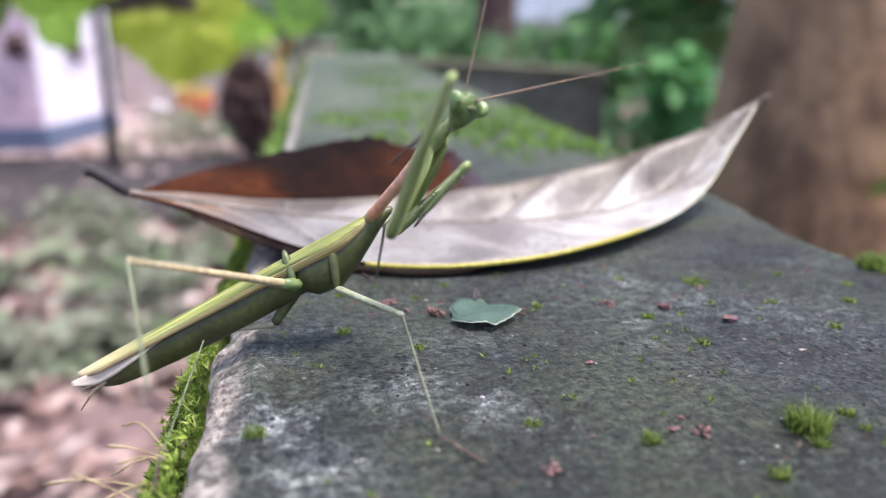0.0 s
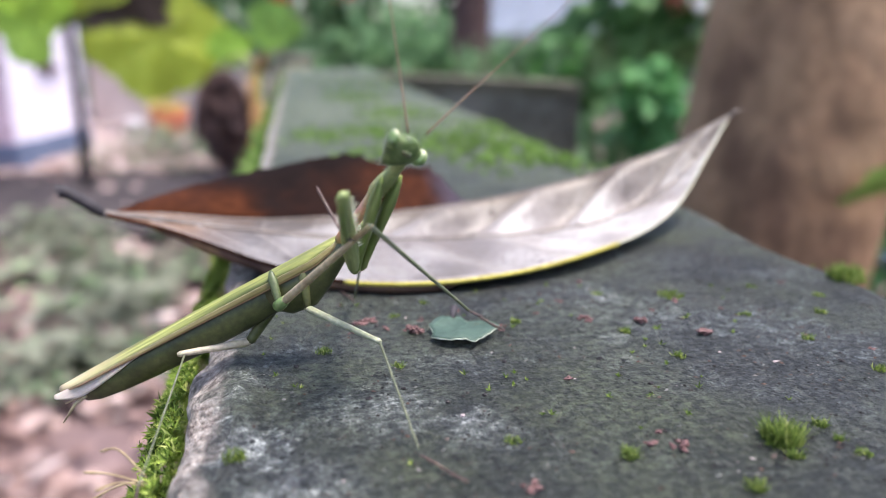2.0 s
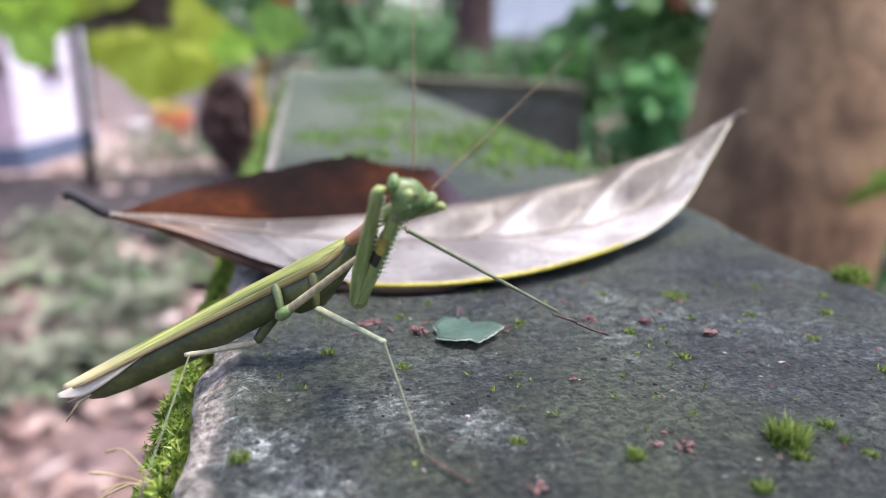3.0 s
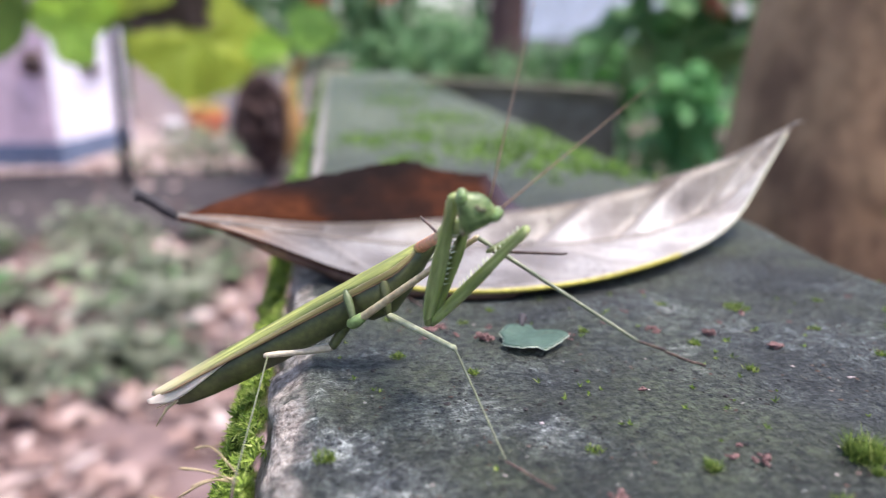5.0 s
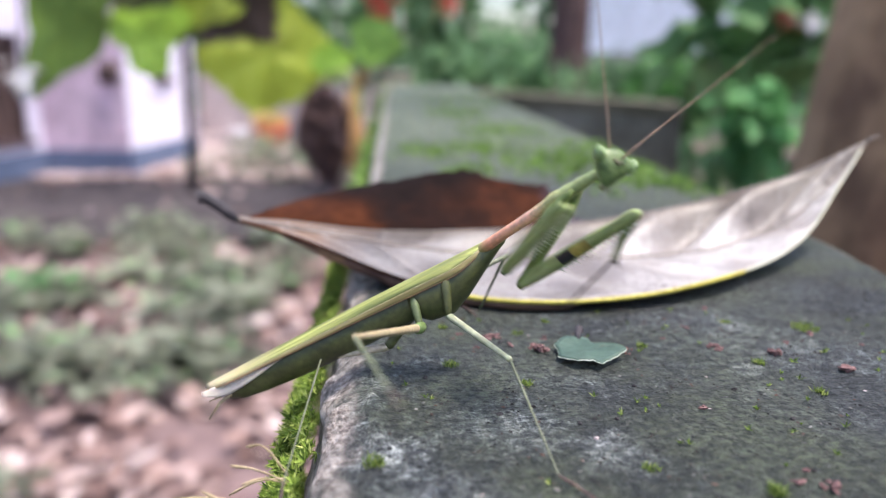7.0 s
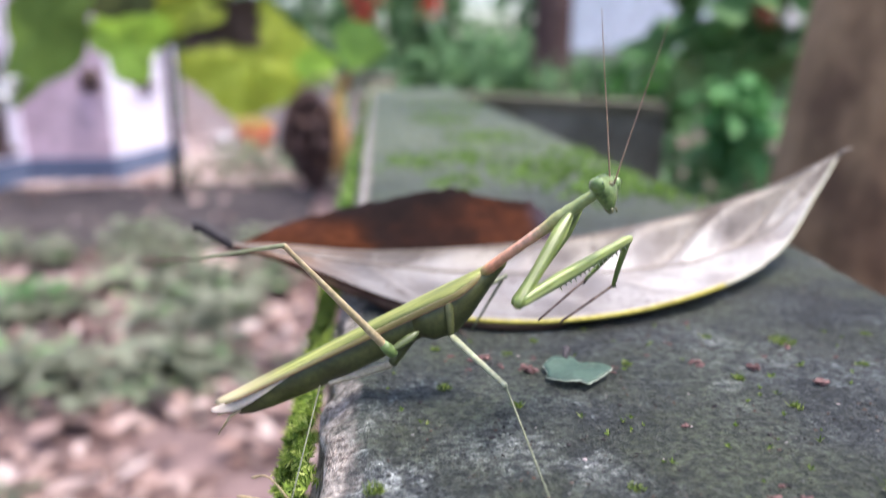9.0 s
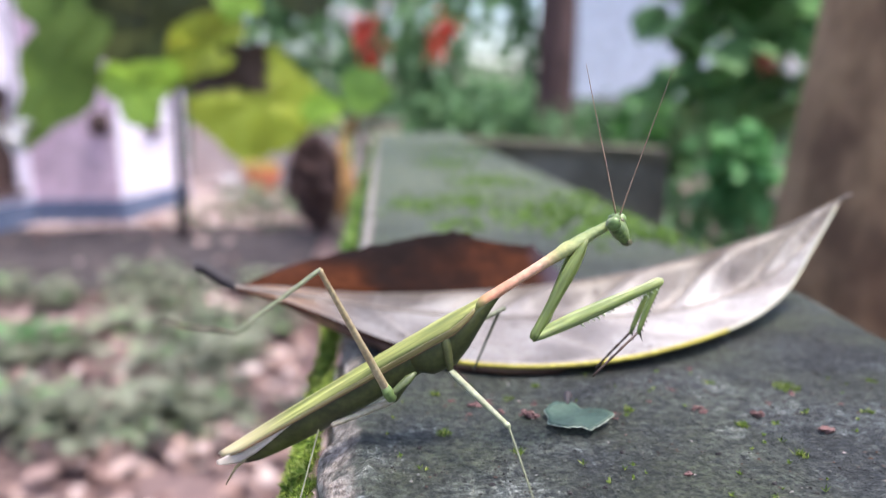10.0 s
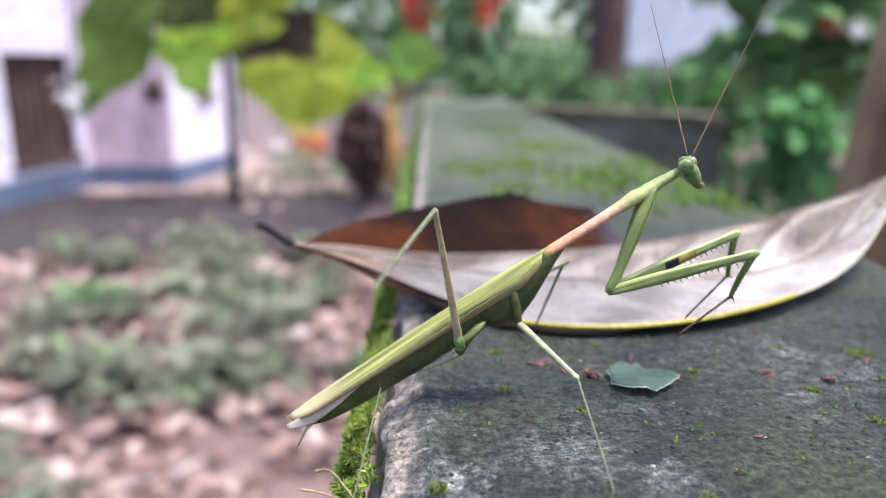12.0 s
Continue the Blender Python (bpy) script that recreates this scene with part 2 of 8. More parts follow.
def part_of(name, me, mat, parent=None, label="", smooth=True):
    for m in mat if isinstance(mat, (list, tuple)) else (mat,):
        me.materials.append(m)
    if smooth:
        me.polygons.foreach_set("use_smooth", [True] * len(me.polygons))
    ob = new(name, me)
    if parent:
        ob.parent = parent
    if label:
        ob["label"] = label
    return ob


def mesh_from(name, verts, faces):
    me = bpy.data.meshes.new(name)
    me.from_pydata([tuple(v) for v in verts], [], [tuple(f) for f in faces])
    me.update()
    return me


def loft(rings, bm=None, closed=True, caps=True):
    """Joins rings of equally many points into a skin."""
    bm = bm or bmesh.new()
    rows = [[bm.verts.new(p) for p in ring] for ring in rings]
    n = len(rows[0])
    for a, b in zip(rows, rows[1:]):
        for i in range(n if closed else n - 1):
            k = (i + 1) % n
            bm.faces.new((a[i], a[k], b[k], b[i]))
    if caps and closed:
        bm.faces.new(list(reversed(rows[0])))
        bm.faces.new(rows[-1])
    return bm


def limb(stations, sides=10, bm=None):
    """A limb along x: stations of x, centre z, half height, half width, all in mm; centre y may follow."""
    rings = []
    for st in stations:
        x, cz, hz, hy = st[:4]
        cy = st[4] if len(st) > 4 else 0
        rings.append([Vector((x, cy + hy * math.cos(a), cz + hz * math.sin(a))) * 0.001 for a in [2 * math.pi * (i + 0.5) / sides for i in range(sides)]])
    return loft(rings, bm)


def keeled(stations, grooves, sides=32):
    """A limb like the above, with grooves along its flanks: each at a share of the half height, with its depth and its width."""
    rings = []
    for x, cz, hz, hy in stations:
        ring = []
        for i in range(sides):
            a = 2 * math.pi * (i + 0.5) / sides
            z = math.sin(a)
            wide = 1.0 - sum(d * math.exp(-((z - at) / w) ** 2) for at, d, w in grooves)
            ring.append(Vector((x, hy * math.cos(a) * wide, cz + hz * z)) * 0.001)
        rings.append(ring)
    return loft(rings)


def tube(points, radii, sides=8, bm=None):
    """A round tube along any line of points."""
    pts = [Vector(p) for p in points]
    rings = []
    side = None
    for i, p in enumerate(pts):
        d = (pts[min(i + 1, len(pts) - 1)] - pts[max(i - 1, 0)]).normalized()
        if side is None:
            side = d.orthogonal().normalized()
        side = (side - d * side.dot(d)).normalized()
        other = d.cross(side)
        rings.append([p + radii[i] * (math.cos(a) * side + math.sin(a) * other) for a in [2 * math.pi * k / sides for k in range(sides)]])
    return loft(rings, bm)


def spike(bm, a, b, r, sides=5):
    """A thin cone from a to b."""
    a, b = Vector(a), Vector(b)
    d = (b - a).normalized()
    s = d.orthogonal().normalized()
    o = d.cross(s)
    ring = [bm.verts.new(a + r * (math.cos(q) * s + math.sin(q) * o)) for q in [2 * math.pi * k / sides for k in range(sides)]]
    tip = bm.verts.new(b)
    for i in range(sides):
        bm.faces.new((ring[i], ring[(i + 1) % sides], tip))


def spline(points, n):
    """A smooth line through a few control points."""
    p = [Vector(q) for q in points]
    p = [2 * p[0] - p[1]] + p + [2 * p[-1] - p[-2]]
    out = []
    m = len(p) - 3
    for i in range(n):
        s = i / (n - 1) * m
        k = min(int(s), m - 1)
        t = s - k
        a, b, c, d = p[k:k + 4]
        out.append(0.5 * (2 * b + (c - a) * t + (2 * a - 5 * b + 4 * c - d) * t * t + (3 * b - a - 3 * c + d) * t ** 3))
    return out


def box(x0, y0, z0, x1, y1, z1, bevel=0.0):
    bm = bmesh.new()
    bmesh.ops.create_cube(bm, size=1)
    for v in bm.verts:
        v.co = Vector((x0 + (v.co.x + 0.5) * (x1 - x0), y0 + (v.co.y + 0.5) * (y1 - y0), z0 + (v.co.z + 0.5) * (z1 - z0)))
    if bevel:
        bmesh.ops.bevel(bm, geom=bm.edges[:], offset=bevel, segments=2, affect="EDGES")
    return bm


def leaf_cloud(name, spots, size, mat, label, category, rng, parent=None, flat=False, droop=0.4, long=1.8):
    """Many small folded leaves at the given spots, as one sheet of stuff."""
    verts, faces = [], []
    for p in spots:
        s = size * rng.uniform(0.6, 1.35)
        yaw = rng.uniform(0, 2 * math.pi)
        tilt = rng.uniform(-0.3, 0.3) if flat else rng.uniform(-1.2, 0.6) - droop
        ahead = Vector((math.cos(yaw) * math.cos(tilt), math.sin(yaw) * math.cos(tilt), math.sin(tilt)))
        side = Vector((-math.sin(yaw), math.cos(yaw), rng.uniform(-0.5, 0.5))).normalized()
        up = ahead.cross(side)
        k = len(verts)
        fold = rng.uniform(0.05, 0.25) * s
        o = Vector(p)
        for u, w in ((0, 0), (0.3, 0.8), (0.65, 0.85), (1, 0), (0.65, -0.85), (0.3, -0.8)):
            verts.append(o + ahead * (u * s * long) + side * (w * s * 0.5) + up * (abs(w) * fold))
        verts.append(o + ahead * (0.48 * s * long))
        faces += [(k + a, k + b, k + 6) for a, b in ((0, 1), (1, 2), (2, 3), (3, 4), (4, 5), (5, 0))]
    ob = part_of(name, mesh_from(name, verts, faces), mat, parent, "", True)
    if not parent:
        tagged(ob, label, category, kind="stuff")
    return ob


# ---- the setting ----
GROUND = -1.3


def ground():
    rng = random.Random(1)
    xs = sorted({-60, -30, -15, 15, 30, 60, *[i * 0.5 for i in range(-20, 21)]})
    ys = sorted({-30, -10, 30, 60, 120, *[i * 0.5 for i in range(-6, 41)]})
    verts = [(x, y, GROUND + (0.05 * noise.noise(Vector((x * 0.8, y * 0.8, 0))) if abs(x) < 10 and 0 < y < 20 else 0)) for y in ys for x in xs]
    n = len(xs)
    faces = [(j * n + i, j * n + i + 1, (j + 1) * n + i + 1, (j + 1) * n + i) for j in range(len(ys) - 1) for i in range(n - 1)]
    tagged(part_of("ground", mesh_from("ground", verts, faces), EARTH), "damp pinkish-brown garden earth", "ground", kind="structure")
    xs2 = [-9 + 0.5 * i for i in range(18)]
    # strip of earth whose dark colour paints in the shade before the house
    rows = [[Vector((x, y + 0.25 * noise.noise(Vector((x, y, 4))), GROUND + 0.06 + 0.02 * noise.noise(Vector((x, y, 1))))) for x in xs2] for y in (5.3, 5.9, 6.6, 7.3, 7.9)]
    tagged(part("path", loft(rows, closed=False), SHADED_PATH), "trodden earth path in front of the house, its shade painted in as dark colour", "path", kind="structure")
    # the yard's pinkish earth, paled to paint in a patch of sunlight
    yard = mottled("sunlit_yard_earth", [(0.34, (0.34, 0.25, 0.24)), (0.5, (0.46, 0.36, 0.35)), (0.66, (0.58, 0.48, 0.47))], 1.8, 0.95, 0.5, 0.01, 9, 0.1)
    rows = [[Vector((x, y + 0.2 * noise.noise(Vector((x, y, 7))), GROUND + 0.055 + 0.02 * noise.noise(Vector((x, y, 2))))) for x in xs2] for y in (8.0, 9.0, 10.0, 11.0, 12.0, 12.75)]
    tagged(part("yard", loft(rows, closed=False), yard), "pinkish trodden earth of the yard behind the path, sunlight painted into its pale colour", "ground", kind="structure")
    path = [(rng.uniform(-3.4, 0.1), 1.2 + 8.3 * rng.random() ** 1.8) for _ in range(6000)]
    path = [q for q in path if noise.noise(Vector((q[0] * 2.6, q[1] * 2.6, 8))) > -0.12 or q[1] > 5]
    leaf_cloud("leaf_litter", [(x, y, GROUND + rng.uniform(0.03, 0.07)) for x, y in path if not (5.2 < y < 7.6 and rng.random() < 0.96)], 0.065, DEAD_LITTER,
               "pinkish brown dead leaves lying on the earth", "leaf litter", rng, flat=True)
    clumps = []
    for n in range(190):
        cx, cy = rng.uniform(-2.6, 0.0), (rng.uniform(2.85, 5.4) if n < 150 else rng.uniform(1.4, 2.85))
        if cx > -0.25 * cy + 0.75 or noise.noise(Vector((cx * 1.7, cy * 1.7, 3))) < 0.04:
            continue
        r = rng.uniform(0.10, 0.26)
        for _ in range(34):
            a, d = rng.uniform(0, 6.28), r * math.sqrt(rng.random())
            clumps.append((cx + d * math.cos(a), cy + d * math.sin(a), GROUND + 0.05 + rng.uniform(0.02, 0.22) * (1 - d / r * 0.6)))
    leaf_cloud("ground_cover", clumps, 0.055, GREEN_LITTER, "grey-green weeds covering the earth below the wall", "ground cover", rng, flat=True)
    w = thing("weed", "small fresh green weed among the ground cover", "weed", pose(-1.75, 3.9, GROUND + 0.04))
    part("stem", tube([(0, 0, 0), (0.01, 0, 0.08), (0, 0.01, 0.15)], [0.006, 0.005, 0.003], 6), DARK_STEM, w)
    leaf_cloud("leaf", [(rng.gauss(0, 0.05), rng.gauss(0, 0.05), rng.uniform(0.08, 0.17)) for _ in range(38)], 0.07, BRIGHT_SHRUB, "", "", rng, w, flat=True)
    small = [(rng.uniform(-1.9, -0.2), rng.uniform(7.6, 9.4)) for _ in range(60)]
    leaf_cloud("weeds", [(x + rng.gauss(0, 0.1), y + rng.gauss(0, 0.1), GROUND + rng.uniform(0.02, 0.4)) for x, y in small for _ in range(16)], 0.06, GREEN_LITTER,
               "pale green weeds growing by the path", "weeds", rng)


# ---- the garden wall that everything stands on ----
def edge_left(y):
    return -0.0185 + 0.017 * y + 0.0012 * noise.noise(Vector((y * 45, 3.1, 0))) * min(1, 0.6 / (0.3 + abs(y)))


def edge_right(y):
    return 0.1205 + 0.022 * y + 0.0015 * noise.noise(Vector((y * 30, 7.7, 0))) - 0.004 * math.exp(-((y - 0.16) / 0.03) ** 2)


def top_height(x, y):
    """Fine unevenness of the wall's top."""
    return 0.00035 * noise.noise(Vector((x * 60, y * 60, 0))) + 0.00022 * noise.noise(Vector((x * 240, y * 240, 5)))


def garden_wall():
    ys = [-6.0, -3.0, -1.2, -0.5, -0.3, -0.15, -0.05, 0.0] + [0.02 + 0.0016 * i for i in range(125)] + [0.225 + 0.012 * 1.055 ** i * i for i in range(1, 31)]
    ys = [y for y in ys if y < 1.38] + [1.40]
    rings = []
    for y in ys:
        l, r = edge_left(y), edge_right(y)
        ring = [(l - 0.010, GROUND), (l - 0.010, -0.4), (l - 0.009, -0.10), (l - 0.0085, -0.04), (l - 0.0075, -0.02)]
        for i in range(9):
            a = math.pi * (1 - i / 16)
            w = 0.0085
            ring.append((l + 0.0065 + w * math.cos(a) * (1.1 + 0.45 * math.sin(a)), -w + w * math.sin(a) ** 0.8))
        for i in range(1, 70):
            ring.append((l + 0.0065 + (r - l - 0.0125) * i / 70, 0))
        for i in range(7):
            a = math.pi / 2 * (1 - i / 6)
            ring.append((r - 0.006 + 0.006 * math.cos(a), -0.006 + 0.006 * math.sin(a)))
        ring += [(r + 0.001, -0.03), (r + 0.002, -0.2), (r + 0.002, GROUND)]
        pts = []
        for x, z in ring:
            k = 1.0 if z > -0.05 else 0.0
            rough = 1.0 + 6.5 * math.exp(-((x - l) / 0.006) ** 2)
            ridge = 0.0009 * math.exp(-((x - l - 0.0035) / 0.0016) ** 2) * (0.6 + noise.noise(Vector((y * 85, 1.7, 0)))) - 0.0008 * math.exp(-((x - l - 0.0075) / 0.0014) ** 2) * max(0, 0.4 + noise.noise(Vector((y * 60, 4.7, 0))))
            z += ridge if z > -0.006 else 0
            pts.append(Vector((x + k * 0.0005 * noise.noise(Vector((x * 90, y * 130, z * 90))) * rough * 0.6, y, z + k * top_height(x, y) * rough)))
        rings.append(pts)
    bm = loft(rings, closed=False)
    for ring in (0, len(rings) - 1):
        bm.verts.ensure_lookup_table()
        n = len(rings[0])
        face = [bm.verts[ring * n + i] for i in range(n)]
        bm.faces.new(face if ring else list(reversed(face)))
    tagged(part("garden_wall", bm, CONCRETE), "weathered dark grey concrete garden wall with a worn edge", "wall", kind="structure")
    ends = ((0.154, 1.42, -0.012), (0.36, 1.345, -0.019), (0.52, 1.28, -0.026))

    def run(low, drop, thick, front):
        bm = bmesh.new()
        loft([[Vector((x, y - front, low)), Vector((x, y - front, z - drop)), Vector((x + 0.02, y + thick, z - drop)), Vector((x + 0.02, y + thick, low))] if low < -1 else
              [Vector((x, y - front, z - drop - 0.02)), Vector((x, y - front, z - drop)), Vector((x + 0.02, y + thick, z - drop)), Vector((x + 0.02, y + thick, z - drop - 0.02))] for x, y, z in ends], bm)
        bmesh.ops.recalc_face_normals(bm, faces=bm.faces[:])
        return bm
    side = tagged(part("side_wall", run(GROUND, 0.020, 0.10, 0.0), OLD_RENDER, smooth=False), "dark grey concrete side wall meeting the garden wall", "wall", kind="structure")
    part("coping", run(0, 0.0, 0.11, 0.006), MOSSY_COPING, side, "brownish weathered coping", False)
    post = thing("gate_post", "pale yellowish masonry post behind the end of the wall", "post", pose(0.036, 2.27, GROUND))
    part("shaft", box(-0.045, -0.06, 0, 0.045, 0.06, 1.29, 0.006), mottled("pale_yellow_render", [(0.3, (0.34, 0.32, 0.19)), (0.7, (0.50, 0.47, 0.30))], 9, 0.9), post)
    part("cap", box(-0.05, -0.065, 1.29, 0.05, 0.065, 1.308, 0.004), OLD_RENDER, post)


ground()
garden_wall()


# ---- the house across the yard ----
def wall_piece(a, b, depth, z0, z1, holes=()):
    """A wall from a to b with thickness to its left, cut by openings (u0, u1, z0, z1) along it."""
    a, b = Vector((*a, 0)), Vector((*b, 0))
    d = (b - a)
    long = d.length
    d.normalize()
    nrm = Vector((-d.y, d.x, 0)) * depth
    bm = bmesh.new()

    def block(u0, u1, w0, w1):
        v = [bm.verts.new(a + d * u + n + Vector((0, 0, w))) for u, n, w in
             ((u0, Vector(), w0), (u1, Vector(), w0), (u1, nrm, w0), (u0, nrm, w0), (u0, Vector(), w1), (u1, Vector(), w1), (u1, nrm, w1), (u0, nrm, w1))]
        for f in ((3, 2, 1, 0), (4, 5, 6, 7), (0, 1, 5, 4), (1, 2, 6, 5), (2, 3, 7, 6), (3, 0, 4, 7)):
            bm.faces.new([v[i] for i in f])
    u = 0.0
    for u0, u1, w0, w1 in holes:
        block(u, u0, z0, z1)
        block(u0, u1, z0, w0)
        block(u0, u1, w1, z1)
        u = u1
    block(u, long, z0, z1)
    bmesh.ops.remove_doubles(bm, verts=bm.verts[:], dist=1e-4)
    return bm, a, d


def house():
    h = thing("house", "lilac and white plastered house with a blue plinth", "house", pose(0, 0, 0), kind="")
    near, inner, outer, back = (-4.55, 4.30), (-3.66, 8.39), (-2.74, 8.36), (-2.40, 9.95)
    bm, a, d = wall_piece(near, inner, 0.22, -1.00, 3.2, [(3.02, 3.98, -0.86, 0.20)])
    part("wall", bm, WHITE_PAINT, h, "white painted side wall", False)
    bm2, _, _ = wall_piece(inner, outer, 0.22, -1.00, 3.2)
    part("wall", bm2, PINK_PAINT, h, "lilac painted end wall", False)
    bm3, c, e = wall_piece(outer, back, 0.22, -1.00, 3.2, [(0.62, 0.98, -0.25, 0.75)])
    part("wall", bm3, WHITE_PAINT, h, "bright white side wall", False)
    off = 0.025
    for p, q in ((near, inner), (inner, outer), (outer, back)):
        v = Vector((q[0] - p[0], q[1] - p[1])).normalized()
        s = Vector((v.y, -v.x)) * off
        g = 0.0 if p is near else off
        pl, _, _ = wall_piece((p[0] + s.x - v.x * g, p[1] + s.y - v.y * g), (q[0] + s.x, q[1] + s.y), 0.24, GROUND - 0.1, -1.00)
        part("plinth", pl, BLUE_PAINT, h, "blue painted plinth", False)
    for base, way, u0, u1, w0, w1 in ((a, d, 3.02, 3.98, -0.86, 0.20), (c, e, 0.62, 0.98, -0.25, 0.75)):
        win = new("window")
        win.parent = h
        n = Vector((-way.y, way.x, 0))

        def bar(name, ua, ub, wa, wb, t0, t1, mat):
            bm = bmesh.new()
            v = [bm.verts.new(base + way * u + n * t + Vector((0, 0, w))) for u, t, w in
                 ((ua, t0, wa), (ub, t0, wa), (ub, t1, wa), (ua, t1, wa), (ua, t0, wb), (ub, t0, wb), (ub, t1, wb), (ua, t1, wb))]
            for f in ((3, 2, 1, 0), (4, 5, 6, 7), (0, 1, 5, 4), (1, 2, 6, 5), (2, 3, 7, 6), (3, 0, 4, 7)):
                bm.faces.new([v[i] for i in f])
            part(name, bm, mat, win, smooth=False)
        bar("window_frame", u0, u0 + 0.06, w0, w1, 0.04, 0.11, DARK_WOOD)
        bar("window_frame", u1 - 0.06, u1, w0, w1, 0.04, 0.11, DARK_WOOD)
        bar("window_frame", u0 + 0.06, u1 - 0.06, w1 - 0.06, w1, 0.04, 0.11, DARK_WOOD)
        bar("window_frame", u0 + 0.06, u1 - 0.06, w0, w0 + 0.06, 0.04, 0.11, DARK_WOOD)
        bar("shutter", u0 + 0.06, u1 - 0.06, w0 + 0.06, w1 - 0.06, 0.09, 0.13, DARK_WOOD)
        count = max(2, round((u1 - u0) / 0.14))
        for i in range(1, count):
            at = u0 + (u1 - u0) * i / count
            bar("window_bar", at - 0.012, at + 0.012, w0 + 0.06, w1 - 0.06, 0.05, 0.08, RUSTY_IRON)
        bar("window_sill", u0 - 0.05, u1 + 0.05, w0 - 0.05, w0, -0.05, 0.04, DARK_WOOD)
    bracket = box(-2.98, 8.27, -0.28, -2.80, 8.37, -0.06, 0.01)
    part("bracket", bracket, DARK_WOOD, h, "small dark bracket on the end wall")
    part("roof", box(-7.2, 4.0, 3.2, -3.35, 8.05, 3.4), GREY_ROOF, h, smooth=False)
    part("roof", box(-7.2, 8.06, 3.2, -2.2, 11.5, 3.4), GREY_ROOF, h, smooth=False)
    part("back_wall", box(-7.0, 9.9, GROUND - 0.1, -2.45, 10.1, 3.2), WHITE_PAINT, h, smooth=False)


house()


def far_house():
    h = thing("far_house", "pale white house half hidden behind trees", "house", pose(0, 0, 0))
    part("wall", box(3.62, 13.0, 0.15, 7.5, 13.3, 4.0), FAR_PAINT, h, smooth=False)
    part("plinth", box(3.57, 12.95, GROUND - 0.1, 7.55, 13.3, 0.15), GREY_ROOF, h, "grey lower wall", smooth=False)
    part("roof", box(3.3, 12.6, 4.0, 8.0, 16.0, 4.2), GREY_ROOF, h, smooth=False)
    pale = mottled("pale_pink_render", [(0.3, (0.56, 0.46, 0.45)), (0.5, (0.66, 0.57, 0.56)), (0.7, (0.74, 0.67, 0.66))], 1.5, 0.9, 0.3, 0.004, 9, 0.2)
    tagged(part("wall_far", box(-3.0, 12.8, GROUND - 0.1, 0.3, 12.95, -0.30, 0.01), pale, smooth=False), "low pale pinkish boundary wall at the end of the yard", "wall", kind="structure")


far_house()


# ---- trees and shrubs ----
def tree_trunk(name, label, base, top, r0, r1, mat, lean=0.0, seed=0, sides=28, limbs=()):
    rng = random.Random(seed)
    base, top = Vector(base), Vector(top)
    rings = []
    for i in range(42):
        k = i / 41
        c = base.lerp(top, k) + Vector((lean * math.sin(k * 3.1), 0, 0))
        flare = 1 + 0.25 * math.exp(-k * 22)
        r = (r0 + (r1 - r0) * k) * flare
        rings.append([c + Vector((math.cos(a), math.sin(a), 0)) * r * (1 + 0.05 * noise.noise(Vector((math.cos(a) * 2, math.sin(a) * 2, k * 9 + seed))))
                      for a in [2 * math.pi * s / sides for s in range(sides)]])
    t = thing(name, label, "tree", pose(0, 0, 0))
    part("trunk", loft(rings), mat, t)
    for i, (at, to) in enumerate(limbs):
        a = base.lerp(top, at)
        b = Vector(to)
        mid = a.lerp(b, 0.5) + Vector((0, 0, 0.08))
        part("limb", tube([a, mid, b], [r1 * 0.5, r1 * 0.35, r1 * 0.18]), mat, t)
    return t


def crown(parent, centres, n, size, mat, seed):
    rng = random.Random(seed)
    spots = []
    for c, r in centres:
        for _ in range(n):
            v = Vector((rng.gauss(0, 1), rng.gauss(0, 1), rng.gauss(0, 1))).normalized() * r * rng.random() ** 0.45
            spots.append(Vector(c) + Vector((v.x, v.y, v.z * 0.8)))
    return leaf_cloud("crown", spots, size, mat, "", "", rng, parent)


big = tree_trunk("tree", "thick brown-barked tree standing beside the wall", (0.303, 0.67, GROUND), (0.403, 0.70, 5.4), 0.1095, 0.085, BARK, 0.33, 3, 40)
crown(big, [((0.0, 0.9, 5.7), 0.9), ((-0.5, 0.2, 5.9), 0.9), ((-0.9, 1.0, 5.6), 0.8)], 420, 0.09, SHRUB, 5)
mid = tree_trunk("tree", "slender dark brown tree behind the side wall", (1.50, 6.2, GROUND), (1.56, 6.2, 3.4), 0.17, 0.13, DARK_BARK, 0.02, 8, 20)
crown(mid, [((1.6, 6.2, 3.3), 1.0), ((0.8, 6.4, 3.2), 0.7)], 170, 0.11, DARK_SHRUB, 9)
pole = tree_trunk("sapling", "thin dark sapling standing by the path", (-1.78, 7.1, GROUND), (-1.84, 7.1, 2.6), 0.045, 0.035, DARK_STEM, 0.02, 11, 14)
crown(pole, [((-1.84, 7.1, 2.6), 0.7)], 200, 0.1, SHRUB, 12)
stem = tree_trunk("sapling", "thin dark sapling among the shrubs", (2.35, 4.6, GROUND), (2.33, 4.6, 2.4), 0.03, 0.024, DARK_STEM, 0.03, 13, 14)
crown(stem, [((2.3, 4.6, 2.5), 0.5)], 60, 0.08, SHRUB, 14)


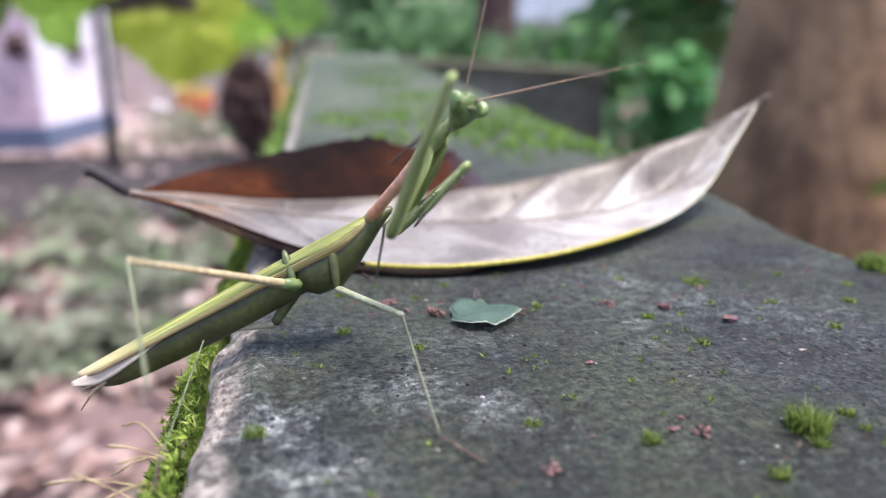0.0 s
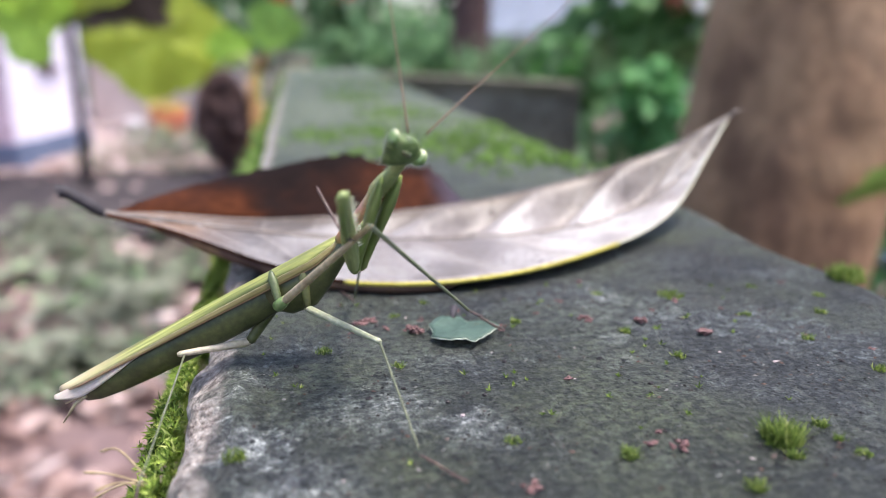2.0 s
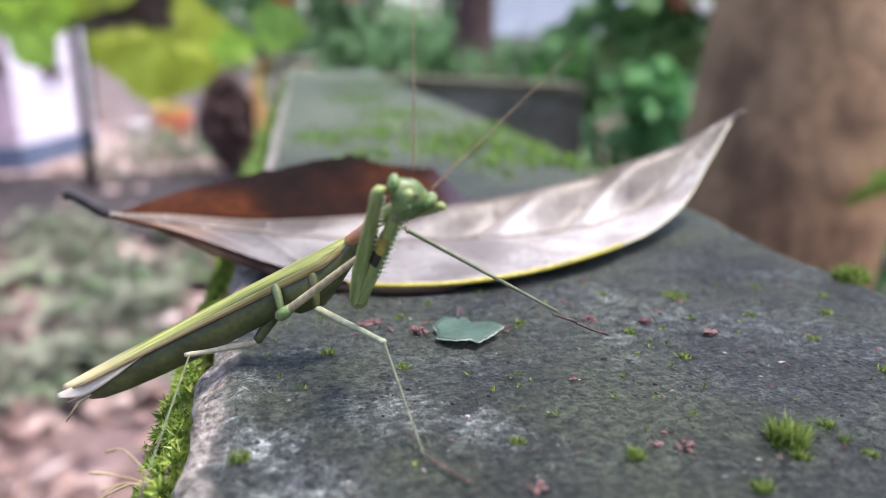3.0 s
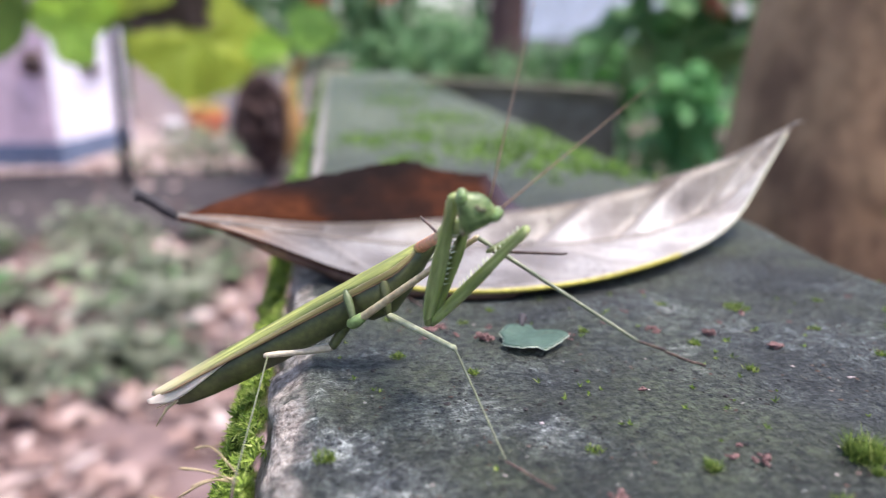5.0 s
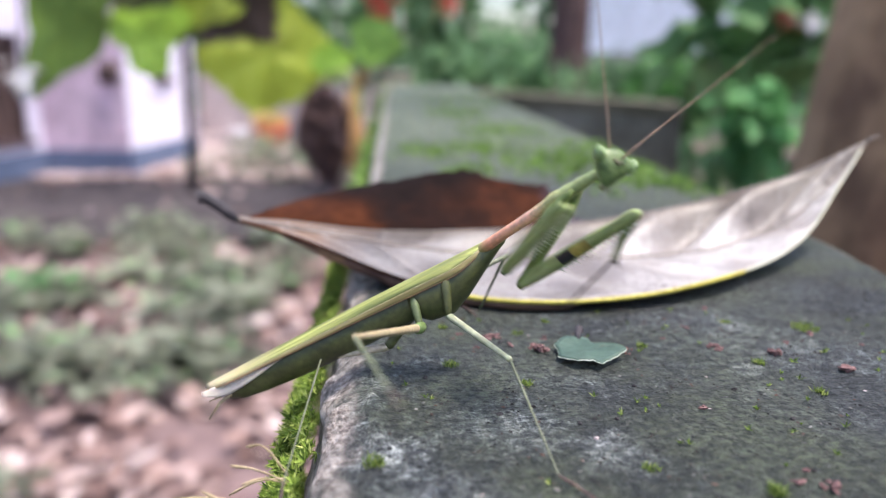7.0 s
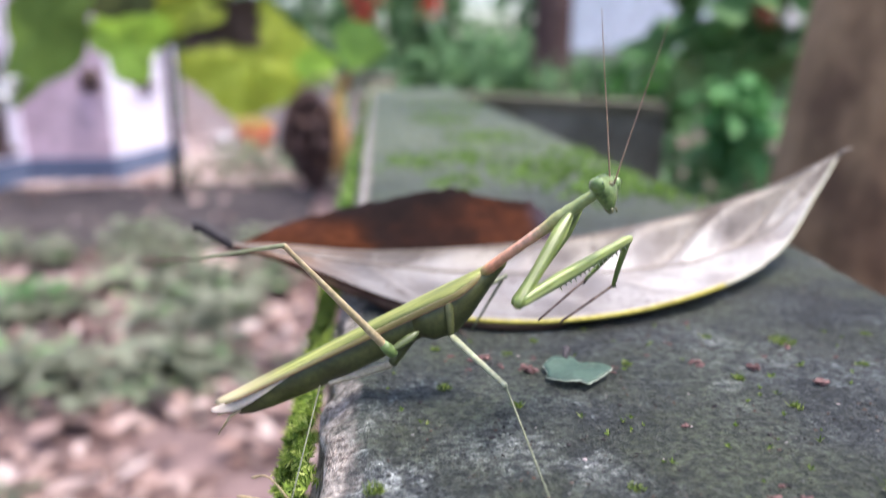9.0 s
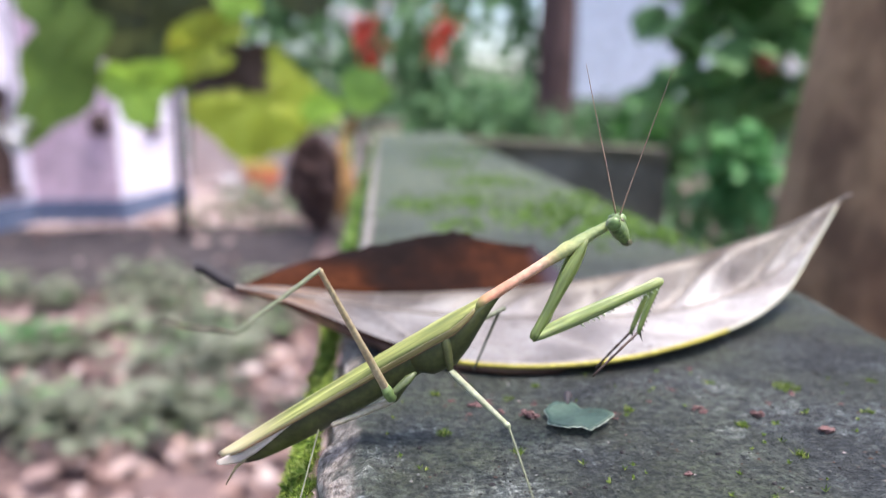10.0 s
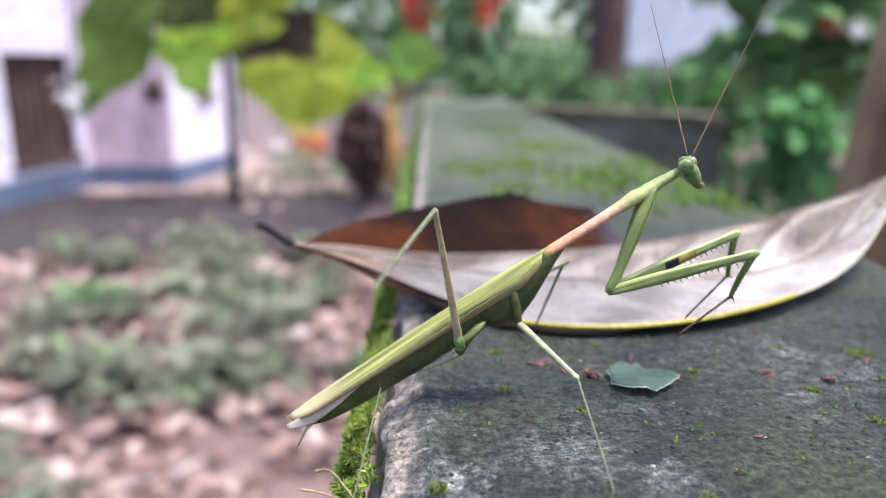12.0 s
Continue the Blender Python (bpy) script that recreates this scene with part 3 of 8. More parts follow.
def shrub(label, base, blobs, n, size, mat, seed, long=1.8, droop=0.4):
    """A bush: some stems from its foot and many leaves in uneven clumps."""
    rng = random.Random(seed)
    s = thing("shrub", label, "shrub", pose(*base), group="shrubs of the garden")
    bm = bmesh.new()
    for c, r in blobs:
        end = Vector(c) - Vector(base)
        tube([(rng.uniform(-0.05, 0.05), rng.uniform(-0.05, 0.05), 0), end * 0.5 + Vector((rng.uniform(-0.08, 0.08), 0, 0.05)), end], [0.014, 0.010, 0.004], 6, bm)
    part("stem", bm, DARK_STEM, s)
    spots = []
    for c, r in blobs:
        for _ in range(n):
            v = Vector((rng.gauss(0, 1), rng.gauss(0, 1), rng.gauss(0, 1))).normalized() * r * rng.random() ** 0.4
            spots.append(Vector(c) - Vector(base) + v)
    leaf_cloud("crown", spots, size, mat, "", "", rng, s, long=long, droop=droop)
    return s


shrub("broad-leaved green shrub beside the tree", (2.3, 4.2, GROUND), [((2.25, 4.2, 0.60), 0.45), ((1.95, 4.1, 0.20), 0.34), ((2.45, 4.3, 0.2), 0.36), ((1.95, 4.2, 0.75), 0.34), ((2.5, 4.4, 0.9), 0.5)], 46, 0.25, BROAD_LEAF, 21, 1.2, -0.15)
shrub("bright green low shrub behind the side wall", (1.9, 3.2, GROUND), [((1.64, 3.2, -0.15), 0.14), ((1.70, 3.2, -0.28), 0.15)], 100, 0.08, BRIGHT_SHRUB, 22)
shrub("dull green low shrub behind the side wall", (1.6, 3.4, GROUND), [((1.45, 3.4, -0.45), 0.30), ((1.85, 3.5, -0.45), 0.30), ((1.25, 3.5, -0.65), 0.3)], 75, 0.08, DARK_SHRUB, 29)
shrub("bright green shrub beside the thick tree", (1.45, 1.55, GROUND), [((1.42, 1.55, -0.22), 0.14), ((1.55, 1.6, -0.05), 0.16), ((1.5, 1.5, -0.45), 0.16)], 90, 0.06, BRIGHT_SHRUB, 28)
shrub("tall green shrub with red flowers", (0.3, 7.5, GROUND), [((0.0, 7.5, 0.1), 0.5), ((0.5, 7.4, 0.35), 0.5), ((0.9, 7.6, 0.0), 0.55), ((0.2, 7.6, 0.9), 0.5), ((0.9, 7.7, 0.9), 0.5)], 130, 0.10, DARK_SHRUB, 23)
shrub("dark green shrub behind the wall", (0.9, 5.2, GROUND), [((0.35, 5.2, -0.15), 0.3), ((0.7, 5.2, -0.1), 0.35), ((1.1, 5.3, -0.15), 0.35)], 150, 0.09, DARK_SHRUB, 24)
shrub("dense green shrub at the end of the yard", (-0.6, 11.5, GROUND), [((-1.4, 11.5, 0.95), 0.8), ((-0.3, 11.8, 0.8), 1.1), ((0.8, 11.6, 0.3), 0.9), ((-1.0, 11.6, 1.6), 0.9)], 150, 0.16, DARK_SHRUB, 25)
shrub("dense green shrub at the end of the yard", (5.2, 9.5, GROUND), [((4.9, 9.5, 0.0), 0.9), ((5.6, 9.3, 0.9), 1.0), ((4.0, 10.0, -0.4), 0.7), ((6.5, 9.5, 0.2), 1.1)], 300, 0.15, SHRUB, 26)
shrub("dense green shrub at the end of the yard", (2.2, 11.0, GROUND), [((1.8, 11.0, -0.1), 0.8), ((2.6, 11.2, -0.3), 0.7), ((3.6, 11.3, -0.4), 0.6)], 260, 0.14, DARK_SHRUB, 27)


def hedge():
    rng = random.Random(31)
    spots = [(rng.uniform(-9, 12), 15 + rng.uniform(-1, 1.5), GROUND + 5.2 * rng.random() ** 0.9) for _ in range(5200)]
    leaf_cloud("far_trees", [p for p in spots if not (3.5 < p[0] < 6.0 and p[1] < 17 and p[2] > 0.2) and (p[2] < 0.2 or noise.noise(Vector((p[0] * 1.1, 0, p[2] * 1.1))) > -0.02)], 0.32, DARK_SHRUB, "dark green trees closing the far end of the garden", "trees", rng)


hedge()


def trees_out_of_view():
    """Unseen trees added behind and beside the wall; their height limits the skylight."""
    rng = random.Random(33)
    spots = []
    for _ in range(5200):
        a = math.radians(rng.uniform(150, 395))
        r = 5.2 + rng.uniform(-0.8, 1.6)
        spots.append((0.4 + r * math.cos(a), -0.6 + r * math.sin(a) * 0.8, GROUND + (1.7 if math.cos(a) < 0.2 else 2.6) * rng.random() ** 0.85))
    leaf_cloud("unseen_trees", [p for p in spots if not (p[0] < -2.0 and p[1] > -1.5) and not (p[0] > 2 and p[1] > 1.5)], 0.34, DARK_SHRUB, "unseen dark green trees added behind the wall to shape the skylight", "trees", rng)


trees_out_of_view()


# ---- plants near the wall ----
def stained_leaf_material():
    """Yellow-green leaf whose upper inner part has died to dark brown."""
    m, t, b = material("yellowing_leaf", 0.5, 0.4)
    v = coords(t)
    col = ramp(t, noise_of(t, v, 6, 6, 0.65), [(0.35, (0.27, 0.30, 0.04)), (0.5, (0.46, 0.55, 0.06)), (0.66, (0.58, 0.68, 0.10))])
    s = t.nodes.new("ShaderNodeSeparateXYZ")
    t.links.new(v, s.inputs[0])
    frayed = noise_of(t, v, 9, 5)
    sides = []
    for axis, low, high in ((0, 0.145, 0.115), (2, 0.095, 0.120)):
        wob = node(t, "Math")
        wob.operation = "MULTIPLY_ADD"
        wob.inputs[1].default_value = 0.15
        t.links.new(frayed, wob.inputs[0])
        t.links.new(s.outputs[axis], wob.inputs[2])
        edge = node(t, "MapRange", **{"From Min": low, "From Max": high, "To Min": 0.0, "To Max": 1.0})
        t.links.new(wob.outputs[0], edge.inputs[0])
        sides.append(edge.outputs[0])
    both = node(t, "Math")
    both.operation = "MULTIPLY"
    for i in (0, 1):
        t.links.new(sides[i], both.inputs[i])
    col = mixed(t, both.outputs[0], col, (0.055, 0.036, 0.026))
    t.links.new(col, b.inputs["Base Color"])
    bump(t, b, noise_of(t, v, 40, 4), 0.3, 0.004)
    return m


YELLOW_LEAF = stained_leaf_material()
LIME_LEAF = mottled("lime_green_leaf", [(0.3, (0.34, 0.58, 0.07)), (0.6, (0.48, 0.76, 0.12)), (0.75, (0.56, 0.80, 0.18))], 4, 0.5, 0.3, 0.004, 8)
DEEP_LEAF = mottled("deep_green_leaf", [(0.3, (0.12, 0.20, 0.04)), (0.7, (0.21, 0.33, 0.07))], 5, 0.5, 0.3, 0.004, 8)
FRESH_LEAF = mottled("fresh_green_leaf", [(0.3, (0.17, 0.33, 0.06)), (0.7, (0.28, 0.48, 0.10))], 5, 0.5, 0.3, 0.004, 8)
PLAIN_YELLOW = mottled("yellow_green_leaf", [(0.34, (0.28, 0.30, 0.04)), (0.5, (0.48, 0.58, 0.07)), (0.66, (0.60, 0.70, 0.11))], 6, 0.5, 0.3, 0.004, 6)
OLIVE_LEAF = mottled("olive_leaf", [(0.3, (0.05, 0.055, 0.026)), (0.7, (0.10, 0.115, 0.045))], 5, 0.5, 0.3, 0.004, 8)
for m in (YELLOW_LEAF, LIME_LEAF, DEEP_LEAF, OLIVE_LEAF, FRESH_LEAF, PLAIN_YELLOW):
    translucent(m, 0.6)
SEED_BROWN = random_leaf("dried_bract", [(0.0, (0.065, 0.040, 0.040)), (0.9, (0.100, 0.062, 0.060)), (1.0, (0.15, 0.085, 0.06))], 0.85, 0.2, 0.1)
STALK = mottled("green_stalk", [(0.3, (0.16, 0.22, 0.05)), (0.7, (0.30, 0.33, 0.09))], 40, 0.6)
ORANGE_PETAL = random_leaf("orange_petal", [(0.0, (0.42, 0.13, 0.08)), (1.0, (0.58, 0.24, 0.16))], 0.6, 0.3, 0.4)
WHITE_PETAL = random_leaf("white_petal", [(0.0, (0.75, 0.74, 0.78)), (1.0, (0.92, 0.91, 0.93))], 0.5, 0.3, 0.4)
RED_PETAL = random_leaf("red_petal", [(0.0, (0.66, 0.08, 0.05)), (1.0, (0.88, 0.22, 0.15))], 0.5, 0.3, 0.4)


def lobed_leaf(long, wide, lobes, seed, depth=0.22, cut=0.0, phase=0.0, tip=0.30):
    """A broad leaf with a wavy, lobed outline and a fold along its middle, in the x-z plane, tip down."""
    rng = random.Random(seed)
    bm = bmesh.new()
    n = 48
    rows = []
    for k in range(7):
        f = k / 6
        row = []
        for i in range(n):
            a = 2 * math.pi * i / n
            r = 1 + depth * 1.6 * noise.noise(Vector((math.cos(a) * 1.4, math.sin(a) * 1.4, seed * 3.7))) + 0.05 * math.sin(a * (4 + lobes) + seed) + 0.035 * math.sin(a * 19) + tip * math.exp(-((a - math.pi) / 0.4) ** 2)
            r *= 1 + cut * math.cos(3 * (a - phase))
            x, z = wide / 2 * r * f * math.sin(a), long / 2 * r * f * math.cos(a)
            row.append(bm.verts.new((x, 0.16 * abs(x) + 0.06 * long * math.sin(z / long * 5 + seed) + 0.02 * wide * math.sin(a * 5), z)))
        rows.append(row)
    for a, b in zip(rows[1:], rows[2:]):
        for i in range(n):
            k = (i + 1) % n
            bm.faces.new((a[i], a[k], b[k], b[i]))
    bm.faces.new(rows[1])
    bmesh.ops.delete(bm, geom=rows[0], context="VERTS")
    bmesh.ops.recalc_face_normals(bm, faces=bm.faces[:])
    return bm


def large_leaved_tree():
    """A young tree beside the yard; a bough reaches over it and large leaves hang from the bough."""
    base = Vector((-2.9, 3.35, GROUND))
    p = thing("large_leaved_tree", "young tree with large hanging yellow, lime and brown-patched leaves", "tree", pose(*base))
    part("trunk", tube([(0, 0, -0.02), (0.02, 0.0, 0.7), (0.05, -0.02, 1.5), (0.02, -0.02, 2.2), (0.0, 0.0, 2.9)], [0.075, 0.06, 0.05, 0.04, 0.02], 12), DARK_STEM, p)
    line = [Vector((0.04, -0.02, 1.7)), Vector((0.75, -0.10, 2.12)), Vector((1.5, -0.18, 2.22)), Vector((2.1, -0.22, 2.20)), Vector((2.9, -0.22, 2.05))]
    part("bough", tube(spline(line, 24), [0.035 - 0.0011 * i for i in range(24)], 9), DARK_STEM, p)
    bough = spline(line, 60)
    leaves = [((-0.930, 0.105), 0.25, 0.31, 3, LIME_LEAF, 1, 0, 0.24, 0.95), ((-0.665, 0.29), 0.21, 0.36, 2, PLAIN_YELLOW, 2, -36, 0.0, 0.0), ((-0.475, 0.055), 0.47, 0.52, 2, YELLOW_LEAF, 12, 0, 0.04, 4.0),
              ((-0.823, 0.372), 0.46, 0.68, 2, OLIVE_LEAF, 3, -12, 0.0, 0.0), ((-1.222, 0.171), 0.56, 0.25, 2, DEEP_LEAF, 4, 30, 0.0, 0.0), ((-0.034, 0.107), 0.19, 0.20, 2, FRESH_LEAF, 5, 10, 0.0, 0.0),
              ((-0.208, 0.018), 0.15, 0.16, 2, LIME_LEAF, 6, 0, 0.0, 0.0), ((-0.532, 0.475), 0.16, 0.20, 3, LIME_LEAF, 7, 20, 0.0, 0.0), ((-1.20, 0.56), 0.38, 0.42, 3, DEEP_LEAF, 8, 25, 0.0, 0.0), ((-0.30, 0.60), 0.32, 0.36, 2, OLIVE_LEAF, 9, -10, 0.0, 0.0)]
    for i, ((x, z), long, wide, lobes, mat, seed, turn, cut, phase) in enumerate(leaves):
        y = 3.10 + (0.05 if mat == YELLOW_LEAF else 0.10 if mat == OLIVE_LEAF else 0.02 * (i % 3))
        at = Vector((x, y, z)) - base
        leaf = part("leaf", lobed_leaf(long, wide, lobes, seed, 0.08 if cut else 0.18, cut, phase, 0.04 if cut else 0.25), mat, p)
        leaf.matrix_basis = pose(*at, 8, turn, seed * 7 % 30 - 15)
        top = min(bough, key=lambda q: abs(q.x - at.x - 0.06))
        part("leaf_stalk", tube([top, top.lerp(at, 0.5) + Vector((0.015, 0.03, 0.02)), at + Vector((0, 0.02, long * 0.4))], [0.009, 0.007, 0.005], 6), DARK_STEM, p)
    rng = random.Random(59)
    bud = Vector((-1.408, 3.1, -0.043)) - base
    leaf_cloud("flower", [bud + Vector((rng.gauss(0, 0.020), rng.gauss(0, 0.018), rng.gauss(0, 0.028))) for _ in range(40)], 0.032, WHITE_PETAL, "", "", rng, p)
    part("flower_stalk", tube([min(bough, key=lambda q: abs(q.x - bud.x)), bud + Vector((0.02, 0.01, 0.3)), bud], [0.006, 0.005, 0.004], 6), DARK_STEM, p)


def dried_flower_head():
    at = Vector((-0.236, 3.0, -0.245))
    d = thing("dried_flower_head", "dark brown dried flower head drooping on a stalk beyond the wall", "dried flower", pose(*at))
    rng = random.Random(41)
    spots = []
    for _ in range(2400):
        v = Vector((rng.gauss(0, 1), rng.gauss(0, 1), rng.gauss(0, 1))).normalized() * rng.random() ** 0.3
        k = 1 - 0.62 * max(0, -v.z) ** 1.3
        spots.append(Vector((v.x * 0.105 * k + 0.02 * max(0, -v.z), v.y * 0.105 * k, v.z * 0.185)))
    leaf_cloud("bract", spots, 0.026, SEED_BROWN, "", "", rng, d, droop=0.9)
    part("stalk", tube([(0, 0, 0.15), (0.03, 0.0, 0.22), (0.09, 0.0, 0.235), (0.135, 0, 0.16), (0.15, 0.0, -0.3), (0.14, 0.1, GROUND - at.z + 0.02)], [0.010, 0.011, 0.012, 0.014, 0.016, 0.024], 8), STALK, d)
    dry = mottled("dry_orange_leaf", [(0.3, (0.20, 0.10, 0.04)), (0.7, (0.40, 0.23, 0.08))], 8, 0.7)
    part("dry_leaf", lobed_leaf(0.26, 0.07, 2, 5), dry, d).matrix_basis = pose(0.125, -0.03, -0.01, 0, 8, 40)
    part("dry_leaf", lobed_leaf(0.16, 0.05, 2, 8), dry, d).matrix_basis = pose(0.135, -0.02, 0.17, 0, 25, 20)


def long_leaved_plant():
    """A plant by the tree, with long green leaves on a thin stem."""
    base = Vector((0.70, 0.50, GROUND))
    p = thing("leafy_plant", "plant with long green leaves growing beside the tree", "plant", pose(*base))
    top = Vector((0.64, 0.52, 0.0)) - base
    part("stem", tube([(0, 0, 0), (0.01, 0.0, 0.7), (-0.02, 0.01, 1.15), top], [0.008, 0.007, 0.005, 0.003]), STALK, p)
    for at, long, turn, seed in (((0.535, 0.535, -0.057), 0.125, 72, 3), ((0.69, 0.55, 0.03), 0.12, -60, 5), ((0.62, 0.57, 0.07), 0.11, 150, 8)):
        leaf = part("leaf", lobed_leaf(long, 0.030, 2, seed), DEEP_LEAF, p)
        leaf.matrix_basis = pose(*(Vector(at) - base), 12, turn, 6)
        a = Vector(at) - base
        part("leaf_stalk", tube([top, top.lerp(a, 0.6) + Vector((0, 0, 0.004)), a], [0.002, 0.0016, 0.0012], 6), STALK, p)


large_leaved_tree()
dried_flower_head()
long_leaved_plant()


def flower(name, label, at, r, seed, support, group="red flowers of the shrubs"):
    rng = random.Random(seed)
    f = thing(name, label, "flower", pose(*at), group=group if name == "red_flower" else "")
    spots = [Vector((rng.gauss(0, 0.35), rng.gauss(0, 0.35), rng.gauss(0, 0.3))) * r for _ in range(26)]
    leaf_cloud("petal", spots, r * 0.6, RED_PETAL if name == "red_flower" else ORANGE_PETAL if name == "orange_flower" else WHITE_PETAL, "", "", rng, f)
    part("stalk", tube([(0, 0, 0), (0.02, 0.05, -r), Vector(support) - Vector(at)], [0.006, 0.006, 0.006], 6), STALK, f)


flower("red_flower", "bright red flower on the tall shrub", (0.017, 7.2, 0.56), 0.15, 51, (0.1, 7.5, 0.3))
flower("red_flower", "red flower on the tall shrub", (-0.05, 7.2, 0.80), 0.17, 52, (0.2, 7.5, 0.5))
flower("red_flower", "red flower on the tall shrub", (0.72, 7.2, 0.76), 0.15, 53, (0.8, 7.5, 0.5))
flower("red_flower", "pale pink-red flower of the shrub", (0.60, 7.0, 0.56), 0.10, 54, (0.7, 7.5, 0.3))
flower("white_flower", "white flower on the tall shrub", (0.155, 7.2, 0.98), 0.09, 56, (0.2, 7.5, 0.8))
flower("white_flower", "pinkish white flower on the tall shrub", (-0.19, 7.2, 0.90), 0.14, 57, (0.1, 7.5, 0.7))
flower("white_flower", "white flower of the broad-leaved shrub", (2.239, 3.85, 0.271), 0.055, 58, (2.3, 4.2, 0.15))
flower("orange_flower", "small faded orange flower of the shrub", (2.072, 3.85, 0.299), 0.06, 55, (2.3, 4.2, 0.2))


def lilac_flower():
    at = Vector((1.36, 1.5, -0.455))
    f = thing("lilac_flower", "pale lilac flower cluster low beside the tree", "flower", pose(*at))
    r = random.Random(57)
    leaf_cloud("petal", [Vector((r.gauss(0, 0.035), r.gauss(0, 0.03), r.gauss(0, 0.02))) for _ in range(50)], 0.022, random_leaf("lilac_petal", [(0.0, (0.36, 0.33, 0.62)), (1.0, (0.60, 0.56, 0.80))], 0.5, 0.3, 0.4), "", "", r, f)
    part("stalk", tube([(0, 0, 0), (0.01, 0.02, -0.3), (0.0, 0.03, GROUND - at.z)], [0.005, 0.005, 0.006], 6), STALK, f)


lilac_flower()


def garden_pot():
    p = thing("flower_pot", "red clay flower pot with a small yellow-leaved plant", "flower pot", pose(-1.53, 10.65, GROUND + 0.06))
    prof = [(0.18, 0.0), (0.235, 0.28), (0.25, 0.28), (0.25, 0.35), (0.225, 0.35), (0.20, 0.26)]
    rings = [[Vector((r * math.cos(a), r * math.sin(a), z)) for a in [2 * math.pi * i / 24 for i in range(24)]] for r, z in prof]
    clay = mottled("red_clay", [(0.3, (0.46, 0.13, 0.07)), (0.7, (0.60, 0.22, 0.12))], 8, 0.8)
    part("pot", loft(rings), clay, p)
    rng = random.Random(61)
    leaf_cloud("foliage", [Vector((rng.gauss(-0.02, 0.11), rng.gauss(0, 0.09), 0.32 + rng.random() * 0.24)) for _ in range(70)], 0.08,
               random_leaf("orange_leaf", [(0.0, (0.52, 0.30, 0.12)), (0.5, (0.60, 0.50, 0.18)), (1.0, (0.66, 0.64, 0.26))]), "", "", rng, p)
    w = thing("plastic_pail", "small white plastic pail standing on the ground", "pail", pose(-1.96, 10.5, GROUND + 0.06))
    rings = [[Vector((r * math.cos(a), r * math.sin(a), z)) for a in [2 * math.pi * i / 20 for i in range(20)]] for r, z in [(0.10, 0), (0.13, 0.24), (0.14, 0.24), (0.14, 0.26), (0.12, 0.26), (0.10, 0.05)]]
    part("pail", loft(rings), mottled("white_plastic", [(0.3, (0.75, 0.77, 0.82)), (0.7, (0.85, 0.86, 0.9))], 3, 0.4), w)


garden_pot()


# ---- the fallen leaf ----
def pale_leaf_material():
    m, t, b = material("pale_dry_leaf", 0.4, 0.5)
    v = coords(t)
    col = ramp(t, noise_of(t, v, 42, 6), [(0.37, (0.215, 0.188, 0.176)), (0.48, (0.33, 0.298, 0.283)), (0.62, (0.475, 0.447, 0.427))])
    grain = ramp(t, noise_of(t, coords(t, (1, 3, 1)), 700, 4, 0.7), [(0.3, (0.80, 0.78, 0.78)), (0.7, (1.10, 1.10, 1.10))])
    col = mixed(t, 1.0, col, grain, "MULTIPLY")
    vo = node(t, "TexVoronoi", Scale=85.0)
    t.links.new(v, vo.inputs[0])
    spots = ramp(t, vo.outputs[0], [(0.07, (0.22, 0.16, 0.14)), (0.15, (1, 1, 1))])
    col = mixed(t, 0.8, col, mixed(t, 1.0, col, spots, "MULTIPLY"))
    fine = node(t, "TexVoronoi", Scale=260.0)
    t.links.new(v, fine.inputs[0])
    dots = ramp(t, fine.outputs[0], [(0.10, (0.16, 0.11, 0.10)), (0.20, (1, 1, 1))])
    sown = ramp(t, noise_of(t, v, 70, 3), [(0.54, (0, 0, 0)), (0.60, (0.9, 0.9, 0.9))])
    col = mixed(t, sown, col, mixed(t, 1.0, col, dots, "MULTIPLY"))
    freckle = node(t, "TexVoronoi", Scale=430.0)
    t.links.new(v, freckle.inputs[0])
    place = t.nodes.new("ShaderNodeSeparateXYZ")
    t.links.new(v, place.inputs[0])
    rimward = node(t, "MapRange", **{"From Min": 0.176, "From Max": 0.158, "To Min": 0.0, "To Max": 1.0})
    t.links.new(place.outputs[1], rimward.inputs[0])
    patchy = mixed(t, 1.0, ramp(t, noise_of(t, v, 95, 3), [(0.47, (0, 0, 0)), (0.56, (0.85, 0.85, 0.85))]), rimward.outputs[0], "MULTIPLY")
    col = mixed(t, patchy, col, mixed(t, 1.0, col, ramp(t, freckle.outputs[0], [(0.14, (0.25, 0.17, 0.13)), (0.28, (1, 1, 1))]), "MULTIPLY"))
    # the net of fine veins
    net = node(t, "TexVoronoi", Scale=330.0)
    net.feature = "DISTANCE_TO_EDGE"
    t.links.new(v, net.inputs[0])
    lines = ramp(t, net.outputs[0], [(0.0, (0.80, 0.78, 0.76)), (0.10, (1, 1, 1))])
    col = mixed(t, 1.0, col, lines, "MULTIPLY")
    # paler towards the tip, brown and dead by the stalk
    s = t.nodes.new("ShaderNodeSeparateXYZ")
    t.links.new(v, s.inputs[0])
    dry = node(t, "MapRange", **{"From Min": -0.03, "From Max": 0.07, "To Min": 0.54, "To Max": 1.2})
    t.links.new(s.outputs[0], dry.inputs[0])
    col = mixed(t, 1.0, col, dry.outputs[0], "MULTIPLY")
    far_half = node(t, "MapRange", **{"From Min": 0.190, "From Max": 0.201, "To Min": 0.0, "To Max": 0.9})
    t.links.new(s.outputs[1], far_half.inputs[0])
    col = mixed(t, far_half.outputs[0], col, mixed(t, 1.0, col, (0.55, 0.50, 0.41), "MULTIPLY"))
    wob = node(t, "Math")
    wob.operation = "MULTIPLY_ADD"
    wob.inputs[1].default_value = 0.03
    t.links.new(noise_of(t, v, 60, 4), wob.inputs[0])
